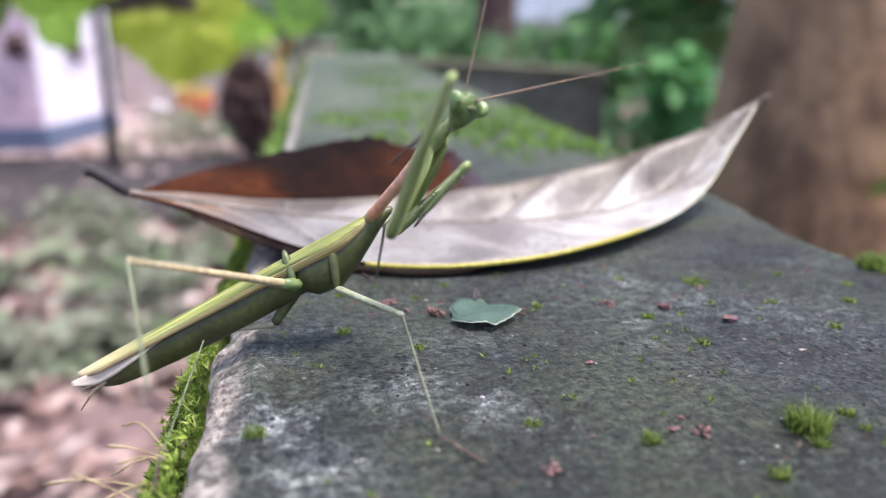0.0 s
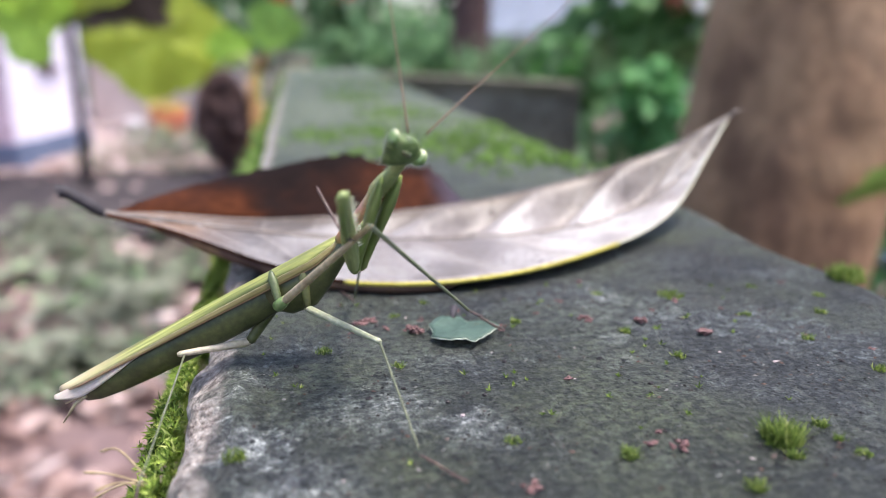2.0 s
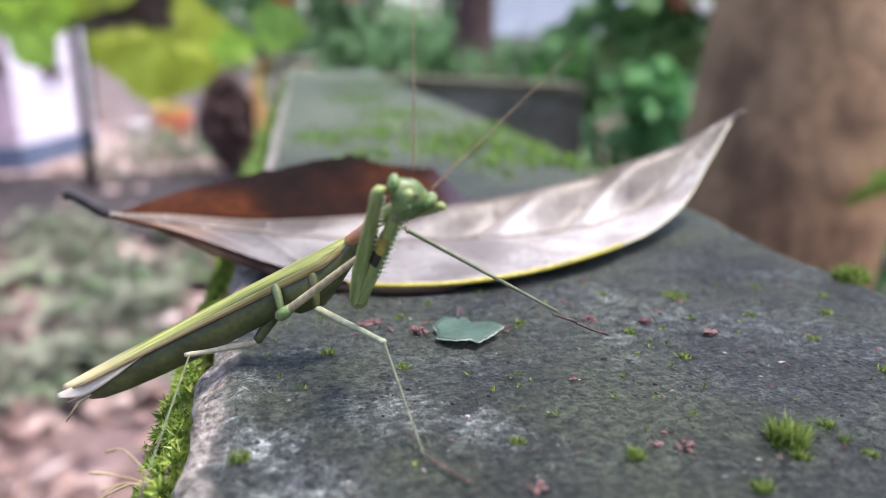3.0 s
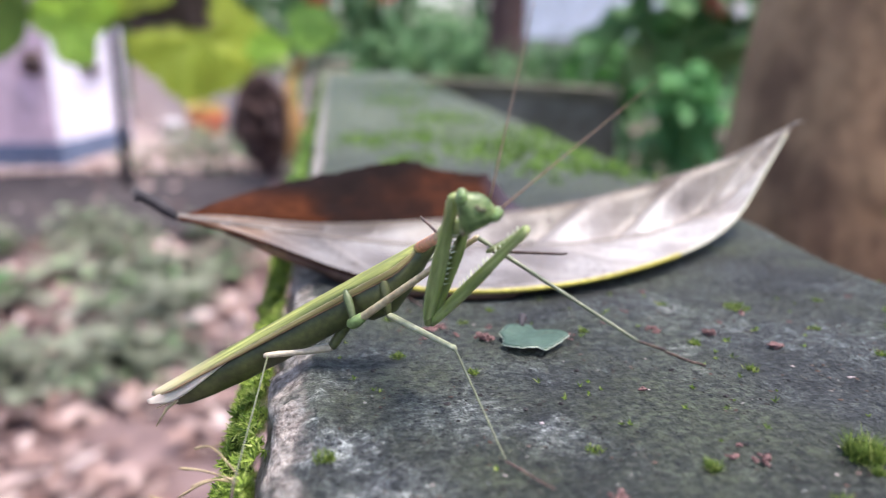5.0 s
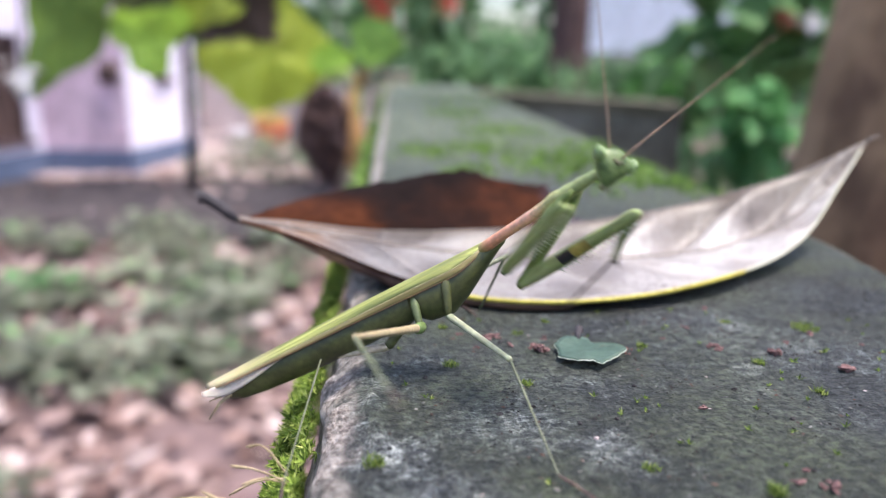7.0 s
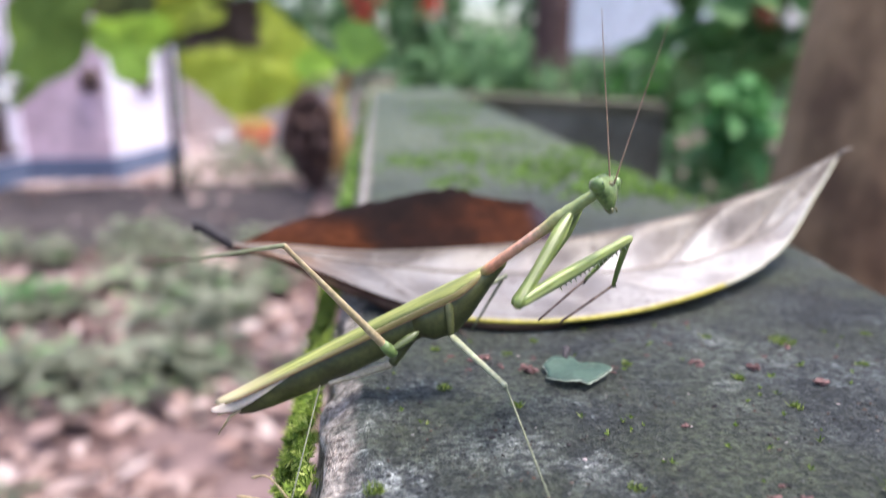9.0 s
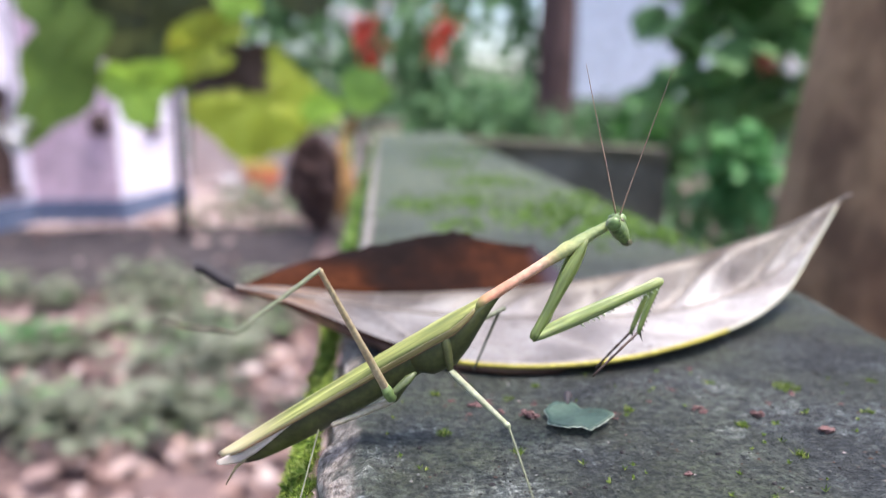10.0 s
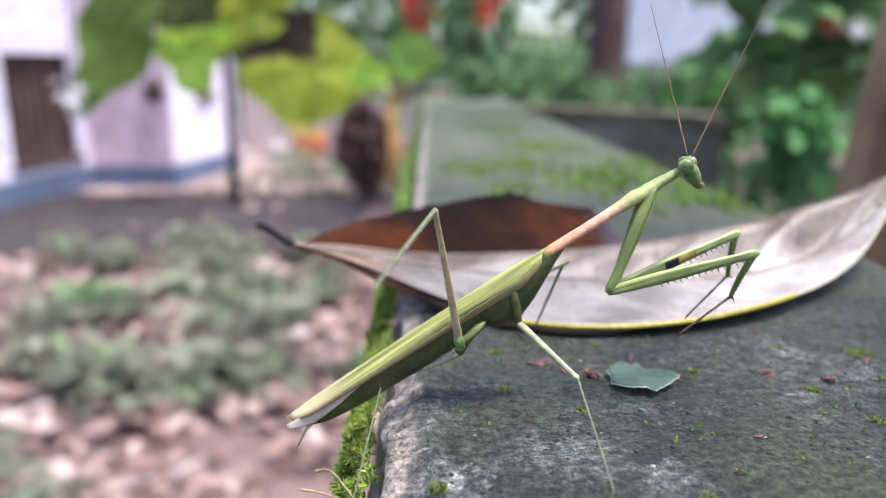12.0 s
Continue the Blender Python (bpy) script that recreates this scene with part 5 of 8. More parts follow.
for i, (x, y, sx, sy, sz, c) in enumerate([(0.0747, 0.1031, 0.0014, 0.0008, 0.0005, 4), (0.0390, 0.1037, 0.0006, 0.0003, 0.0003, 1), (0.0189, 0.0954, 0.0006, 0.0006, 0.0006, 1), (0.0675, 0.1085, 0.0007, 0.0004, 0.0003, 1)]):
    crumb("flake", "tiny pale flake on the concrete", x, y, sx * 0.7, sy * 0.7, sz * 0.6, PALE_CRUMB, 340 + i, c)
rng = random.Random(9)
for i, (x, y) in enumerate([(0.0236, 0.1010), (0.0177, 0.0999), (0.012, 0.106), (0.046, 0.110), (-0.004, 0.117), (0.030, 0.112), (0.0855, 0.101), (0.0065, 0.104), (0.050, 0.0995), (0.011, 0.132)]):
    crumb("speck", "tiny dark speck of dirt on the concrete", x, y, rng.uniform(0.0004, 0.0007), rng.uniform(0.0004, 0.0006), 0.0004, DARK_CRUMB, 360 + i)



def grit():
    """Countless grains of sand, dirt and rotted leaf lying on the top, and tiny moss sprigs between them."""
    g = random.Random(19)
    verts, faces, sprigs = [], [], []
    while len(verts) < 6 * 3400:
        y = 0.055 + 0.12 * g.random()
        x = g.uniform(edge_left(y) + 0.006, edge_right(y) - 0.003)
        if noise.noise(Vector((x * 55, y * 55, 12))) < 0.28 * g.random() - 0.16:
            continue
        s = 0.00007 + 0.00036 * g.random() ** 3.2
        z = top_height(x, y)
        yaw = g.uniform(0, 6.28)
        k = len(verts)
        a, b = s * g.uniform(0.7, 1.6), s * g.uniform(0.5, 1.0)
        ca, sa = math.cos(yaw), math.sin(yaw)
        for u, w, h in ((1, 0, 0.3), (0, 1, 0.2), (-1, 0, 0.35), (0, -1, 0.25), (0.1, 0.1, 1.0), (0, 0, -0.3)):
            verts.append((x + ca * u * a - sa * w * b, y + sa * u * a + ca * w * b, z + h * s * 0.8))
        faces += [(k + i, k + (i + 1) % 4, k + 4) for i in range(4)] + [(k + (i + 1) % 4, k + i, k + 5) for i in range(4)]
    grains = random_leaf("grit_grain", [(0.0, (0.015, 0.014, 0.014)), (0.45, (0.05, 0.045, 0.042)), (0.62, (0.12, 0.07, 0.055)), (0.85, (0.13, 0.135, 0.13)), (0.96, (0.22, 0.21, 0.20)), (1.0, (0.36, 0.31, 0.29))], 0.8, 0.3, 0.05)
    tagged(part_of("grit", mesh_from("grit", verts, faces), grains, smooth=False), "fine grains of sand and dirt on the concrete", "grit", kind="stuff")
    while len(sprigs) < 80:
        y = 0.06 + 0.10 * g.random()
        x = g.uniform(edge_left(y) + 0.007, edge_right(y) - 0.003)
        if noise.noise(Vector((x * 48, y * 48, 21))) > 0.08:
            sprigs.append((x, y, top_height(x, y)))
    v, f = rosettes(g, sprigs, 0.0011, 0.00013, (0, 0, 1), 7)
    tagged(part_of("moss_sprigs", mesh_from("moss_sprigs", v, f), TUFT_MOSS, smooth=False), "tiny scattered moss sprigs on the concrete", "moss", kind="stuff")


grit()
STRAW = mottled("dry_straw", [(0.3, (0.26, 0.19, 0.10)), (0.7, (0.48, 0.38, 0.22))], 200, 0.7)


def dry_grass():
    """Bent dry stems rooted in the moss on the wall's side."""
    g = random.Random(15)
    t = thing("dry_grass", "thin dry grass stems hanging off the side of the wall", "grass", pose(-0.026, 0.1, -0.006))
    for y, z, dx, dz, arch in [(-0.005, 0.002, -0.006, 0.003, 0.002), (-0.004, 0.0, -0.006, 0.002, 0.001), (-0.005, 0.001, -0.008, 0.002, 0.0005), (-0.007, -0.001, -0.008, -0.001, 0.0008),
                               (-0.008, -0.002, -0.016, 0.001, 0.0012), (-0.010, -0.003, -0.007, 0.001, 0.001), (0.001, -0.002, -0.010, -0.004, 0.001), (-0.014, -0.006, -0.017, 0.002, 0.0010), (-0.016, -0.010, -0.013, -0.001, 0.0016), (-0.011, -0.004, -0.011, 0.006, 0.0006), (-0.013, -0.012, -0.019, 0.001, 0.0004)]:
        a = Vector((0.002, y, z))
        b = a + Vector((dx, g.uniform(-0.003, 0.003), dz))
        m = a.lerp(b, 0.55) + Vector((0, 0, arch))
        part("grass_stem", tube(spline([a, m, b], 9), [0.00014] * 6 + [0.00019, 0.00024, 0.00012], 5), STRAW, t)


dry_grass()


# ---- the praying mantis ----
def skin(name, stops, scale=300, rough=0.42, spec=0.5, through=0.15, stretch=(1, 1, 1)):
    return mottled(name, stops, scale, rough, 0.25, 0.0002, 5, spec, stretch, through)


ABDOMEN_GREEN = skin("abdomen_green", [(0.34, (0.036, 0.039, 0.012)), (0.5, (0.060, 0.066, 0.020)), (0.66, (0.088, 0.094, 0.030))], 220)
JOINT_GREEN = skin("joint_green", [(0.3, (0.055, 0.075, 0.025)), (0.7, (0.10, 0.125, 0.045))], 300)
LEG_GREEN = skin("leg_green", [(0.3, (0.11, 0.17, 0.05)), (0.7, (0.19, 0.26, 0.09))], 250)
ARM_GREEN = skin("foreleg_green", [(0.34, (0.145, 0.195, 0.05)), (0.5, (0.25, 0.305, 0.10)), (0.66, (0.40, 0.45, 0.18))], 420, 0.36, through=0.4, stretch=(0.12, 1, 1))
COXA_GREEN = skin("foreleg_coxa_green", [(0.34, (0.11, 0.145, 0.036)), (0.5, (0.18, 0.225, 0.062)), (0.66, (0.30, 0.35, 0.115))], 420, 0.40, through=0.4, stretch=(0.12, 1, 1))
LEG_TAN = skin("leg_tan", [(0.3, (0.34, 0.255, 0.14)), (0.7, (0.50, 0.41, 0.25))], 260)
LEG_PALE = skin("leg_pale_green", [(0.3, (0.26, 0.27, 0.16)), (0.7, (0.40, 0.41, 0.27))], 260)
LEG_DULL = skin("leg_dull_green", [(0.3, (0.10, 0.108, 0.062)), (0.7, (0.17, 0.18, 0.11))], 260)
LEG_OLIVE = skin("leg_olive", [(0.3, (0.11, 0.122, 0.066)), (0.7, (0.19, 0.205, 0.12))], 260)
LEG_CREAM = skin("leg_cream", [(0.3, (0.38, 0.32, 0.22)), (0.7, (0.52, 0.45, 0.34))], 260)
FOOT_BROWN = skin("foot_brown", [(0.34, (0.045, 0.026, 0.022)), (0.5, (0.085, 0.050, 0.040)), (0.66, (0.15, 0.095, 0.07))], 500)


def eye_material():
    """Green eye that pales to tan at its rear and top."""
    m = skin("eye_green", [(0.3, (0.105, 0.175, 0.05)), (0.7, (0.18, 0.26, 0.09))], 300, 0.3, 0.5)
    t = m.node_tree
    b = t.nodes["Principled BSDF"]
    s = t.nodes.new("ShaderNodeSeparateXYZ")
    t.links.new(coords(t), s.inputs[0])
    height = node(t, "Math")
    height.operation = "MULTIPLY_ADD"
    height.inputs[1].default_value = 0.9
    t.links.new(s.outputs[2], height.inputs[0])
    back = node(t, "Math")
    back.operation = "MULTIPLY"
    back.inputs[1].default_value = -0.7
    t.links.new(s.outputs[0], back.inputs[0])
    t.links.new(back.outputs[0], height.inputs[2])
    pale = node(t, "MapRange", **{"From Min": 0.0012, "From Max": 0.0023, "To Min": 0.0, "To Max": 0.85})
    t.links.new(height.outputs[0], pale.inputs[0])
    t.links.new(mixed(t, pale.outputs[0], b.inputs["Base Color"].links[0].from_socket, (0.56, 0.52, 0.36)), b.inputs["Base Color"])
    return m


def wing_material(name, stops, tip, net=False):
    """Streaked along the wing, or netted with fine veins; turning to another colour at its tip."""
    m = skin(name, stops, 700, 0.38, 0.5, 0.1, (0.03, 1, 1))
    t = m.node_tree
    b = t.nodes["Principled BSDF"]
    col = b.inputs["Base Color"].links[0].from_socket
    v = coords(t)
    if net:
        cells = node(t, "TexVoronoi", Scale=1500.0)
        cells.feature = "DISTANCE_TO_EDGE"
        t.links.new(v, cells.inputs[0])
        col = mixed(t, 1.0, col, ramp(t, cells.outputs[0], [(0.0, (0.86, 0.80, 0.74)), (0.16, (1, 1, 1))]), "MULTIPLY")
    s = t.nodes.new("ShaderNodeSeparateXYZ")
    t.links.new(v, s.inputs[0])
    reach = node(t, "MapRange", **{"From Min": -0.036, "From Max": -0.052, "To Min": 0.0, "To Max": 0.85})
    t.links.new(s.outputs[0], reach.inputs[0])
    t.links.new(mixed(t, reach.outputs[0], col, tip), b.inputs["Base Color"])
    return m


WING_GREEN = wing_material("wing_yellow_green", [(0.35, (0.105, 0.125, 0.028)), (0.5, (0.31, 0.325, 0.09)), (0.65, (0.56, 0.55, 0.23))], (0.62, 0.49, 0.32))
WING_SIDE = wing_material("wing_tan_side", [(0.32, (0.20, 0.165, 0.06)), (0.5, (0.38, 0.315, 0.14)), (0.68, (0.62, 0.53, 0.29))], (0.45, 0.27, 0.17))
WING_PALE = skin("wing_pale_vein", [(0.3, (0.40, 0.36, 0.16)), (0.7, (0.55, 0.49, 0.27))], 200, 0.5)
WING_PINK = wing_material("hind_wing_pale", [(0.3, (0.62, 0.56, 0.46)), (0.7, (0.86, 0.82, 0.74))], (0.80, 0.70, 0.62), True)
translucent(WING_PINK, 0.45)
translucent(WING_SIDE, 0.15)
WING_RED = skin("wing_red_edge", [(0.3, (0.16, 0.075, 0.04)), (0.7, (0.26, 0.14, 0.08))], 200, 0.45)
EYE_GREEN = eye_material()
HEAD_GREEN = skin("head_green", [(0.36, (0.068, 0.105, 0.032)), (0.5, (0.125, 0.180, 0.055)), (0.64, (0.20, 0.25, 0.10))], 700, 0.42)
EYE_PALE = skin("eye_pale", [(0.3, (0.30, 0.36, 0.16)), (0.7, (0.42, 0.46, 0.24))], 200, 0.2, 0.6)
MOUTH = skin("mouth_brown_green", [(0.3, (0.10, 0.10, 0.05)), (0.7, (0.22, 0.20, 0.10))], 400)
ANTENNA = skin("antenna_tan", [(0.3, (0.22, 0.13, 0.08)), (0.7, (0.36, 0.24, 0.16))], 300, 0.6)
BLACK_MARK = skin("black_mark", [(0.3, (0.008, 0.008, 0.010)), (0.7, (0.02, 0.02, 0.024))], 300, 0.3)
YELLOW_MARK = skin("yellow_mark", [(0.36, (0.22, 0.17, 0.04)), (0.5, (0.40, 0.31, 0.06)), (0.64, (0.50, 0.40, 0.10))], 300)
SPINE = skin("spine_pale", [(0.3, (0.45, 0.48, 0.32)), (0.7, (0.60, 0.62, 0.46))], 300)
DARK_SPINE = skin("spine_dark", [(0.3, (0.03, 0.03, 0.02)), (0.7, (0.07, 0.06, 0.05))], 300)


def neck_shield_material():
    """Orange-pink at the rear of the shield, green towards the head."""
    m, t, b = material("neck_shield", 0.45, 0.5)
    v = coords(t)
    s = t.nodes.new("ShaderNodeSeparateXYZ")
    t.links.new(v, s.inputs[0])
    along = t.nodes.new("ShaderNodeMath")
    along.operation, along.inputs[1].default_value = "MULTIPLY_ADD", 40.0
    along.inputs[2].default_value = 0.0
    t.links.new(s.outputs[0], along.inputs[0])
    col = ramp(t, along.outputs[0], [(0.0, (0.30, 0.28, 0.09)), (0.10, (0.66, 0.29, 0.17)), (0.48, (0.74, 0.42, 0.29)), (0.64, (0.46, 0.44, 0.18)), (0.78, (0.33, 0.37, 0.15)), (0.9, (0.28, 0.33, 0.13))])
    col = mixed(t, 1.0, col, ramp(t, noise_of(t, v, 900, 4), [(0.36, (0.80, 0.82, 0.80)), (0.64, (1.12, 1.10, 1.1))]), "MULTIPLY")
    t.links.new(col, b.inputs["Base Color"])
    bump(t, b, noise_of(t, v, 1400, 4), 0.5, 0.0003)
    b.inputs["Subsurface Weight"].default_value = 0.15
    b.inputs["Subsurface Radius"].default_value = (0.002, 0.0015, 0.001)
    return m


insect = {}


def mantis():
    m = thing("praying_mantis", "slender green praying mantis standing on the concrete wall", "mantis")
    insect["mantis"] = m
    # abdomen and hind body; x runs forward to the root of the wings
    part("abdomen", limb([(-48.6, -2.7, 0.6, 0.7), (-47.9, -2.8, 1.5, 1.15), (-46.0, -2.9, 2.15, 1.5), (-42, -3.05, 2.55, 1.75), (-36, -3.15, 2.85, 1.9), (-28, -3.2, 3.0, 2.0), (-20, -3.1, 3.05, 2.1), (-14, -3.0, 2.9, 2.0), (-11, -2.8, 2.4, 1.9)], 18), ABDOMEN_GREEN, m, "dark green abdomen")
    part("thorax", limb([(-15, -2.8, 2.3, 1.9), (-12.5, -3.6, 3.7, 2.5), (-8.5, -3.8, 4.0, 2.7), (-5, -2.9, 3.2, 2.3), (-2, -1.9, 2.3, 1.8), (0.8, -0.9, 1.5, 1.35), (2.6, -0.35, 1.0, 1.1), (3.6, -0.2, 0.7, 0.8), (4.2, -0.1, 0.3, 0.4)], 18), ABDOMEN_GREEN, m, "dark green thorax")
    for side in (-1, 1):
        # the folded fore wing: a long narrow shell over the back, finely ribbed, with a tan strip along its outer side
        rows, strip = [], []
        for i in range(48):
            u = i / 47
            x = 0.6 - 51.2 * u
            start = min(1, u * 8 + 0.015) ** 0.6
            wide = 2.35 * (1 - 0.30 * u) * start * (1 if u < 0.93 else math.sqrt(max(0.02, (1 - u) / 0.07)))
            top = 0.55 - 0.9 * u * u + (0.14 if side < 0 else 0)
            row = []
            for s in range(15):
                k = s / 14
                y = side * (-0.25 + (wide + 0.25) * (1 - (1 - k) ** 1.7))
                z = top - 0.12 * k - 0.85 * start * k ** 3 * (1 - 0.4 * u) + (0.055 * (1 - 0.4 * u) if s % 2 else 0)
                row.append(Vector((x, y, z)) * 0.001)
            rows.append(row)
            drop = 1.2 * (1 - u) ** 0.75 * start + 0.1
            strip.append([row[-1] + Vector((0, side * 0.10 * q * (1 + 0.6 * math.sin(q * 3)), -drop * q)) * 0.001 for q in (0, 0.3, 0.6, 1)])
        w = part("fore_wing", loft(rows, closed=False), WING_GREEN, m, "folded yellow-green fore wing")
        sol = w.modifiers.new("thickness", "SOLIDIFY")
        sol.thickness = 0.00014
        w2 = part("wing_side", loft(strip, closed=False), WING_SIDE, m, "tan outer strip of the fore wing")
        sol = w2.modifiers.new("thickness", "SOLIDIFY")
        sol.thickness = 0.00012
        part("wing_vein", tube([r[0] + Vector((0, side * 0.00006, 0.00002)) for r in strip[1:45]], [0.00011] * 44, 6), WING_PALE, m, "pale vein along the wing")
        part("wing_edge", tube([r[3] + Vector((0, side * 0.00006, 0)) for r in strip[1:45]], [0.00009] * 44, 6), WING_RED if side < 0 else WING_PALE, m, "reddish edge of the wing")
        # the hind wing shows below it as a pale wedge that widens towards the tip
        rows2 = []
        for i in range(30):
            u = i / 29
            x = -34.5 - 17.0 * u
            v = (0.6 - x) / 53.0
            z = 0.55 - 0.9 * v * v - 0.12 - 0.85 * (1 - 0.4 * v) - 1.1 * max(0, 1 - v) ** 0.75
            h = 0.05 + 2.0 * math.sin(min(1, u / 0.78) * math.pi / 2) ** 1.7 * (1 if u < 0.78 else 1 - 0.8 * ((u - 0.78) / 0.22) ** 1.5)
            rows2.append([Vector((x, side * (1.5 - 0.45 * u + (0.95 - 0.4 * u) * min(1, 0.08 + 2.2 * u) * k ** 0.8), z + 0.35 * min(1, 2 * u) - h * k)) * 0.001 for k in (0, 0.2, 0.4, 0.6, 0.8, 1)])
        hw = part("hind_wing", loft(rows2, closed=False), WING_PINK, m, "pale tip of the folded hind wing")
        sol = hw.modifiers.new("thickness", "SOLIDIFY")
        sol.thickness = 0.0001
        part("cercus", tube([Vector(p) * 0.001 for p in ((-46.5, side * 0.8, -3.0), (-49.5, side * 1.3, -3.4), (-52.5, side * 1.9, -4.3 + 0.8 * side))], [0.00040, 0.0003, 0.0001], 6), LEG_TAN, m)
    # neck shield
    shield = limb([(-0.8, -0.3, 1.0, 1.15), (1.5, -0.1, 0.95, 1.15), (3.2, -0.05, 0.9, 1.05), (5, 0, 0.85, 1.0), (7.5, 0, 0.84, 0.98), (10, 0, 0.84, 0.98), (12.5, 0, 0.88, 1.04), (14.5, 0, 0.94, 1.15), (15.8, 0.0, 1.02, 1.38), (16.8, 0.05, 1.12, 1.58), (17.8, 0.05, 1.16, 1.64), (18.6, -0.02, 1.02, 1.58), (19.4, 0.0, 1.08, 1.5), (20.3, 0.0, 1.02, 1.32), (21.2, -0.05, 0.98, 1.2), (22, 0, 0.94, 1.1), (22.8, -0.05, 0.86, 1.0), (23.6, -0.1, 0.84, 0.95), (24.4, -0.1, 0.8, 0.88), (25.2, -0.2, 0.72, 0.8), (27.0, -0.2, 0.66, 0.66), (27.4, -0.2, 0.3, 0.3)], 24)
    for v in shield.verts:
        ahead = min(1, max(0, (v.co.x - 0.013) / 0.005))
        v.co += Vector((0, v.co.y, v.co.z)) * 0.09 * ahead * (noise.noise(v.co * 900) + 0.6 * noise.noise(v.co * 2100))
    insect["prothorax"] = part("neck_shield", shield, neck_shield_material(), m, "orange-pink and green neck shield")
    # head: x to the front, y to its left, z up
    rings = []
    for z, x, hx, hy in ((1.95, -0.2, 0.3, 1.2), (1.75, -0.15, 0.75, 2.1), (1.2, 0.0, 1.25, 2.85), (0.3, 0.1, 1.55, 2.95), (-0.5, 0.2, 1.6, 2.55), (-1.3, 0.3, 1.5, 2.0), (-2.0, 0.4, 1.25, 1.45), (-2.7, 0.5, 0.85, 0.95), (-3.15, 0.55, 0.4, 0.5)):
        rings.append([Vector((x + hx * math.cos(a) * (1.0 if math.cos(a) < 0 else 0.8), hy * math.sin(a), z + 0.22 * math.cos(2 * a) * (1 if z > 1.2 else 0))) * 0.001 for a in [2 * math.pi * i / 24 for i in range(24)]])
    bm = loft(rings)
    h = part("head", bm, HEAD_GREEN, m, "triangular green head")
    insect["head"] = h
    part("vertex", limb([(-1.3, 1.3, 0.2, 0.4), (-0.8, 1.55, 0.6, 1.2), (0.0, 1.6, 0.7, 1.4), (0.7, 1.3, 0.45, 1.0), (1.1, 0.95, 0.1, 0.3)], 16), HEAD_GREEN, h)
    part("brow", limb([(0.75, 0.75, 0.1, 0.2), (1.05, 0.72, 0.34, 0.62), (1.3, 0.62, 0.3, 0.5), (1.42, 0.55, 0.1, 0.15)], 12), MOUTH, h, "brownish patch between the feelers")
    for y, z in ((-0.3, 1.15), (0.3, 1.15), (0.0, 0.95)):
        ob = bmesh.new()
        bmesh.ops.create_icosphere(ob, subdivisions=2, radius=0.00017)
        bmesh.ops.translate(ob, verts=ob.verts[:], vec=Vector((1.12, y, z)) * 0.001)
        part("ocellus", ob, EYE_PALE, h)
    for side in (-1, 1):
        eb = bmesh.new()
        bmesh.ops.create_uvsphere(eb, u_segments=20, v_segments=14, radius=1)
        for v in eb.verts:
            v.co = Vector((v.co.x * 1.28 + 0.1, side * (2.58 + 0.22 * v.co.z) + v.co.y * 0.80, 0.72 + v.co.z * 1.16)) * 0.001
        part("eye", eb, EYE_GREEN, h, "glossy green compound eye")
        pb = bmesh.new()
        bmesh.ops.create_icosphere(pb, subdivisions=2, radius=1)
        for v in pb.verts:
            v.co = Vector((1.22 + v.co.x * 0.12, side * 2.92 + v.co.y * 0.15, 1.0 + v.co.z * 0.17)) * 0.001
        part("pupil", pb, BLACK_MARK, h, "dark pupil spot")
        part("antenna_base", tube([Vector(p) * 0.001 for p in ((0.9, side * 0.5, 0.7), (1.35, side * 0.6, 0.9))], [0.00032, 0.00022], 8), MOUTH, h)
    part("mouthpart", limb([(-0.3, -2.7, 0.4, 0.45), (0.3, -3.1, 0.55, 0.55), (0.8, -3.2, 0.45, 0.4), (1.1, -3.1, 0.2, 0.2)], 10), MOUTH, h)
    for y in (-0.35, 0.35):
        part("palp", tube([Vector(p) * 0.001 for p in ((0.6, y, -2.6), (1.2, y * 1.8, -3.0), (1.2, y * 2, -3.6))], [0.00018, 0.00016, 0.0001], 6), MOUTH, h)
    for n, bend in (("antenna_a", -1), ("antenna_b", 1)):
        pts = [Vector((0.95 * i, 0, 1.1 * bend * math.sin(i / 26 * 2.0) * (i / 26))) * 0.001 for i in range(27)]
        insect[n] = part("antenna", tube(pts, [0.00014 - 0.00010 * i / 26 for i in range(27)], 6), ANTENNA, m, "thin tan antenna")

    # grasping fore legs
    for key_name, side in (("R1", -1), ("L1", 1)):
        insect[key_name + "_coxa"] = part("foreleg_coxa", keeled([(-1.6, 0, 0.2, 0.2), (-0.6, 0, 0.55, 0.5), (1.0, 0, 0.88, 0.72), (3.2, 0, 1.15, 0.88), (7, 0, 1.05, 0.78), (12, 0, 0.9, 0.68), (15.0, 0, 0.85, 0.7), (16.2, 0, 0.95, 0.8), (17.2, 0, 0.6, 0.6)], ((0.30, 0.13, 0.16), (-0.7, 0.10, 0.15))), COXA_GREEN, m, "green upper segment of the grasping leg")
        fb = keeled([(-0.3, 0, 0.6, 0.55), (1.2, 0.05, 0.92, 0.72), (4, 0.1, 1.12, 0.78), (8, 0.12, 1.26, 0.8), (13, 0.1, 1.18, 0.74), (18, 0.05, 0.98, 0.62), (21.5, 0, 0.86, 0.56), (23.4, 0, 0.96, 0.64), (24.4, 0, 0.84, 0.58), (25.0, 0, 0.4, 0.35)], ((0.55, 0.15, 0.13), (-0.66, 0.22, 0.14)))
        fem = part("foreleg_femur", fb, ARM_GREEN, m, "green spined segment of the grasping leg")
        for i in range(15):
            x = 8.5 + i * 1.05
            long = 0.85 if i % 3 == 0 else 0.42
            for y in (-0.38, 0.38):
                sb = bmesh.new()
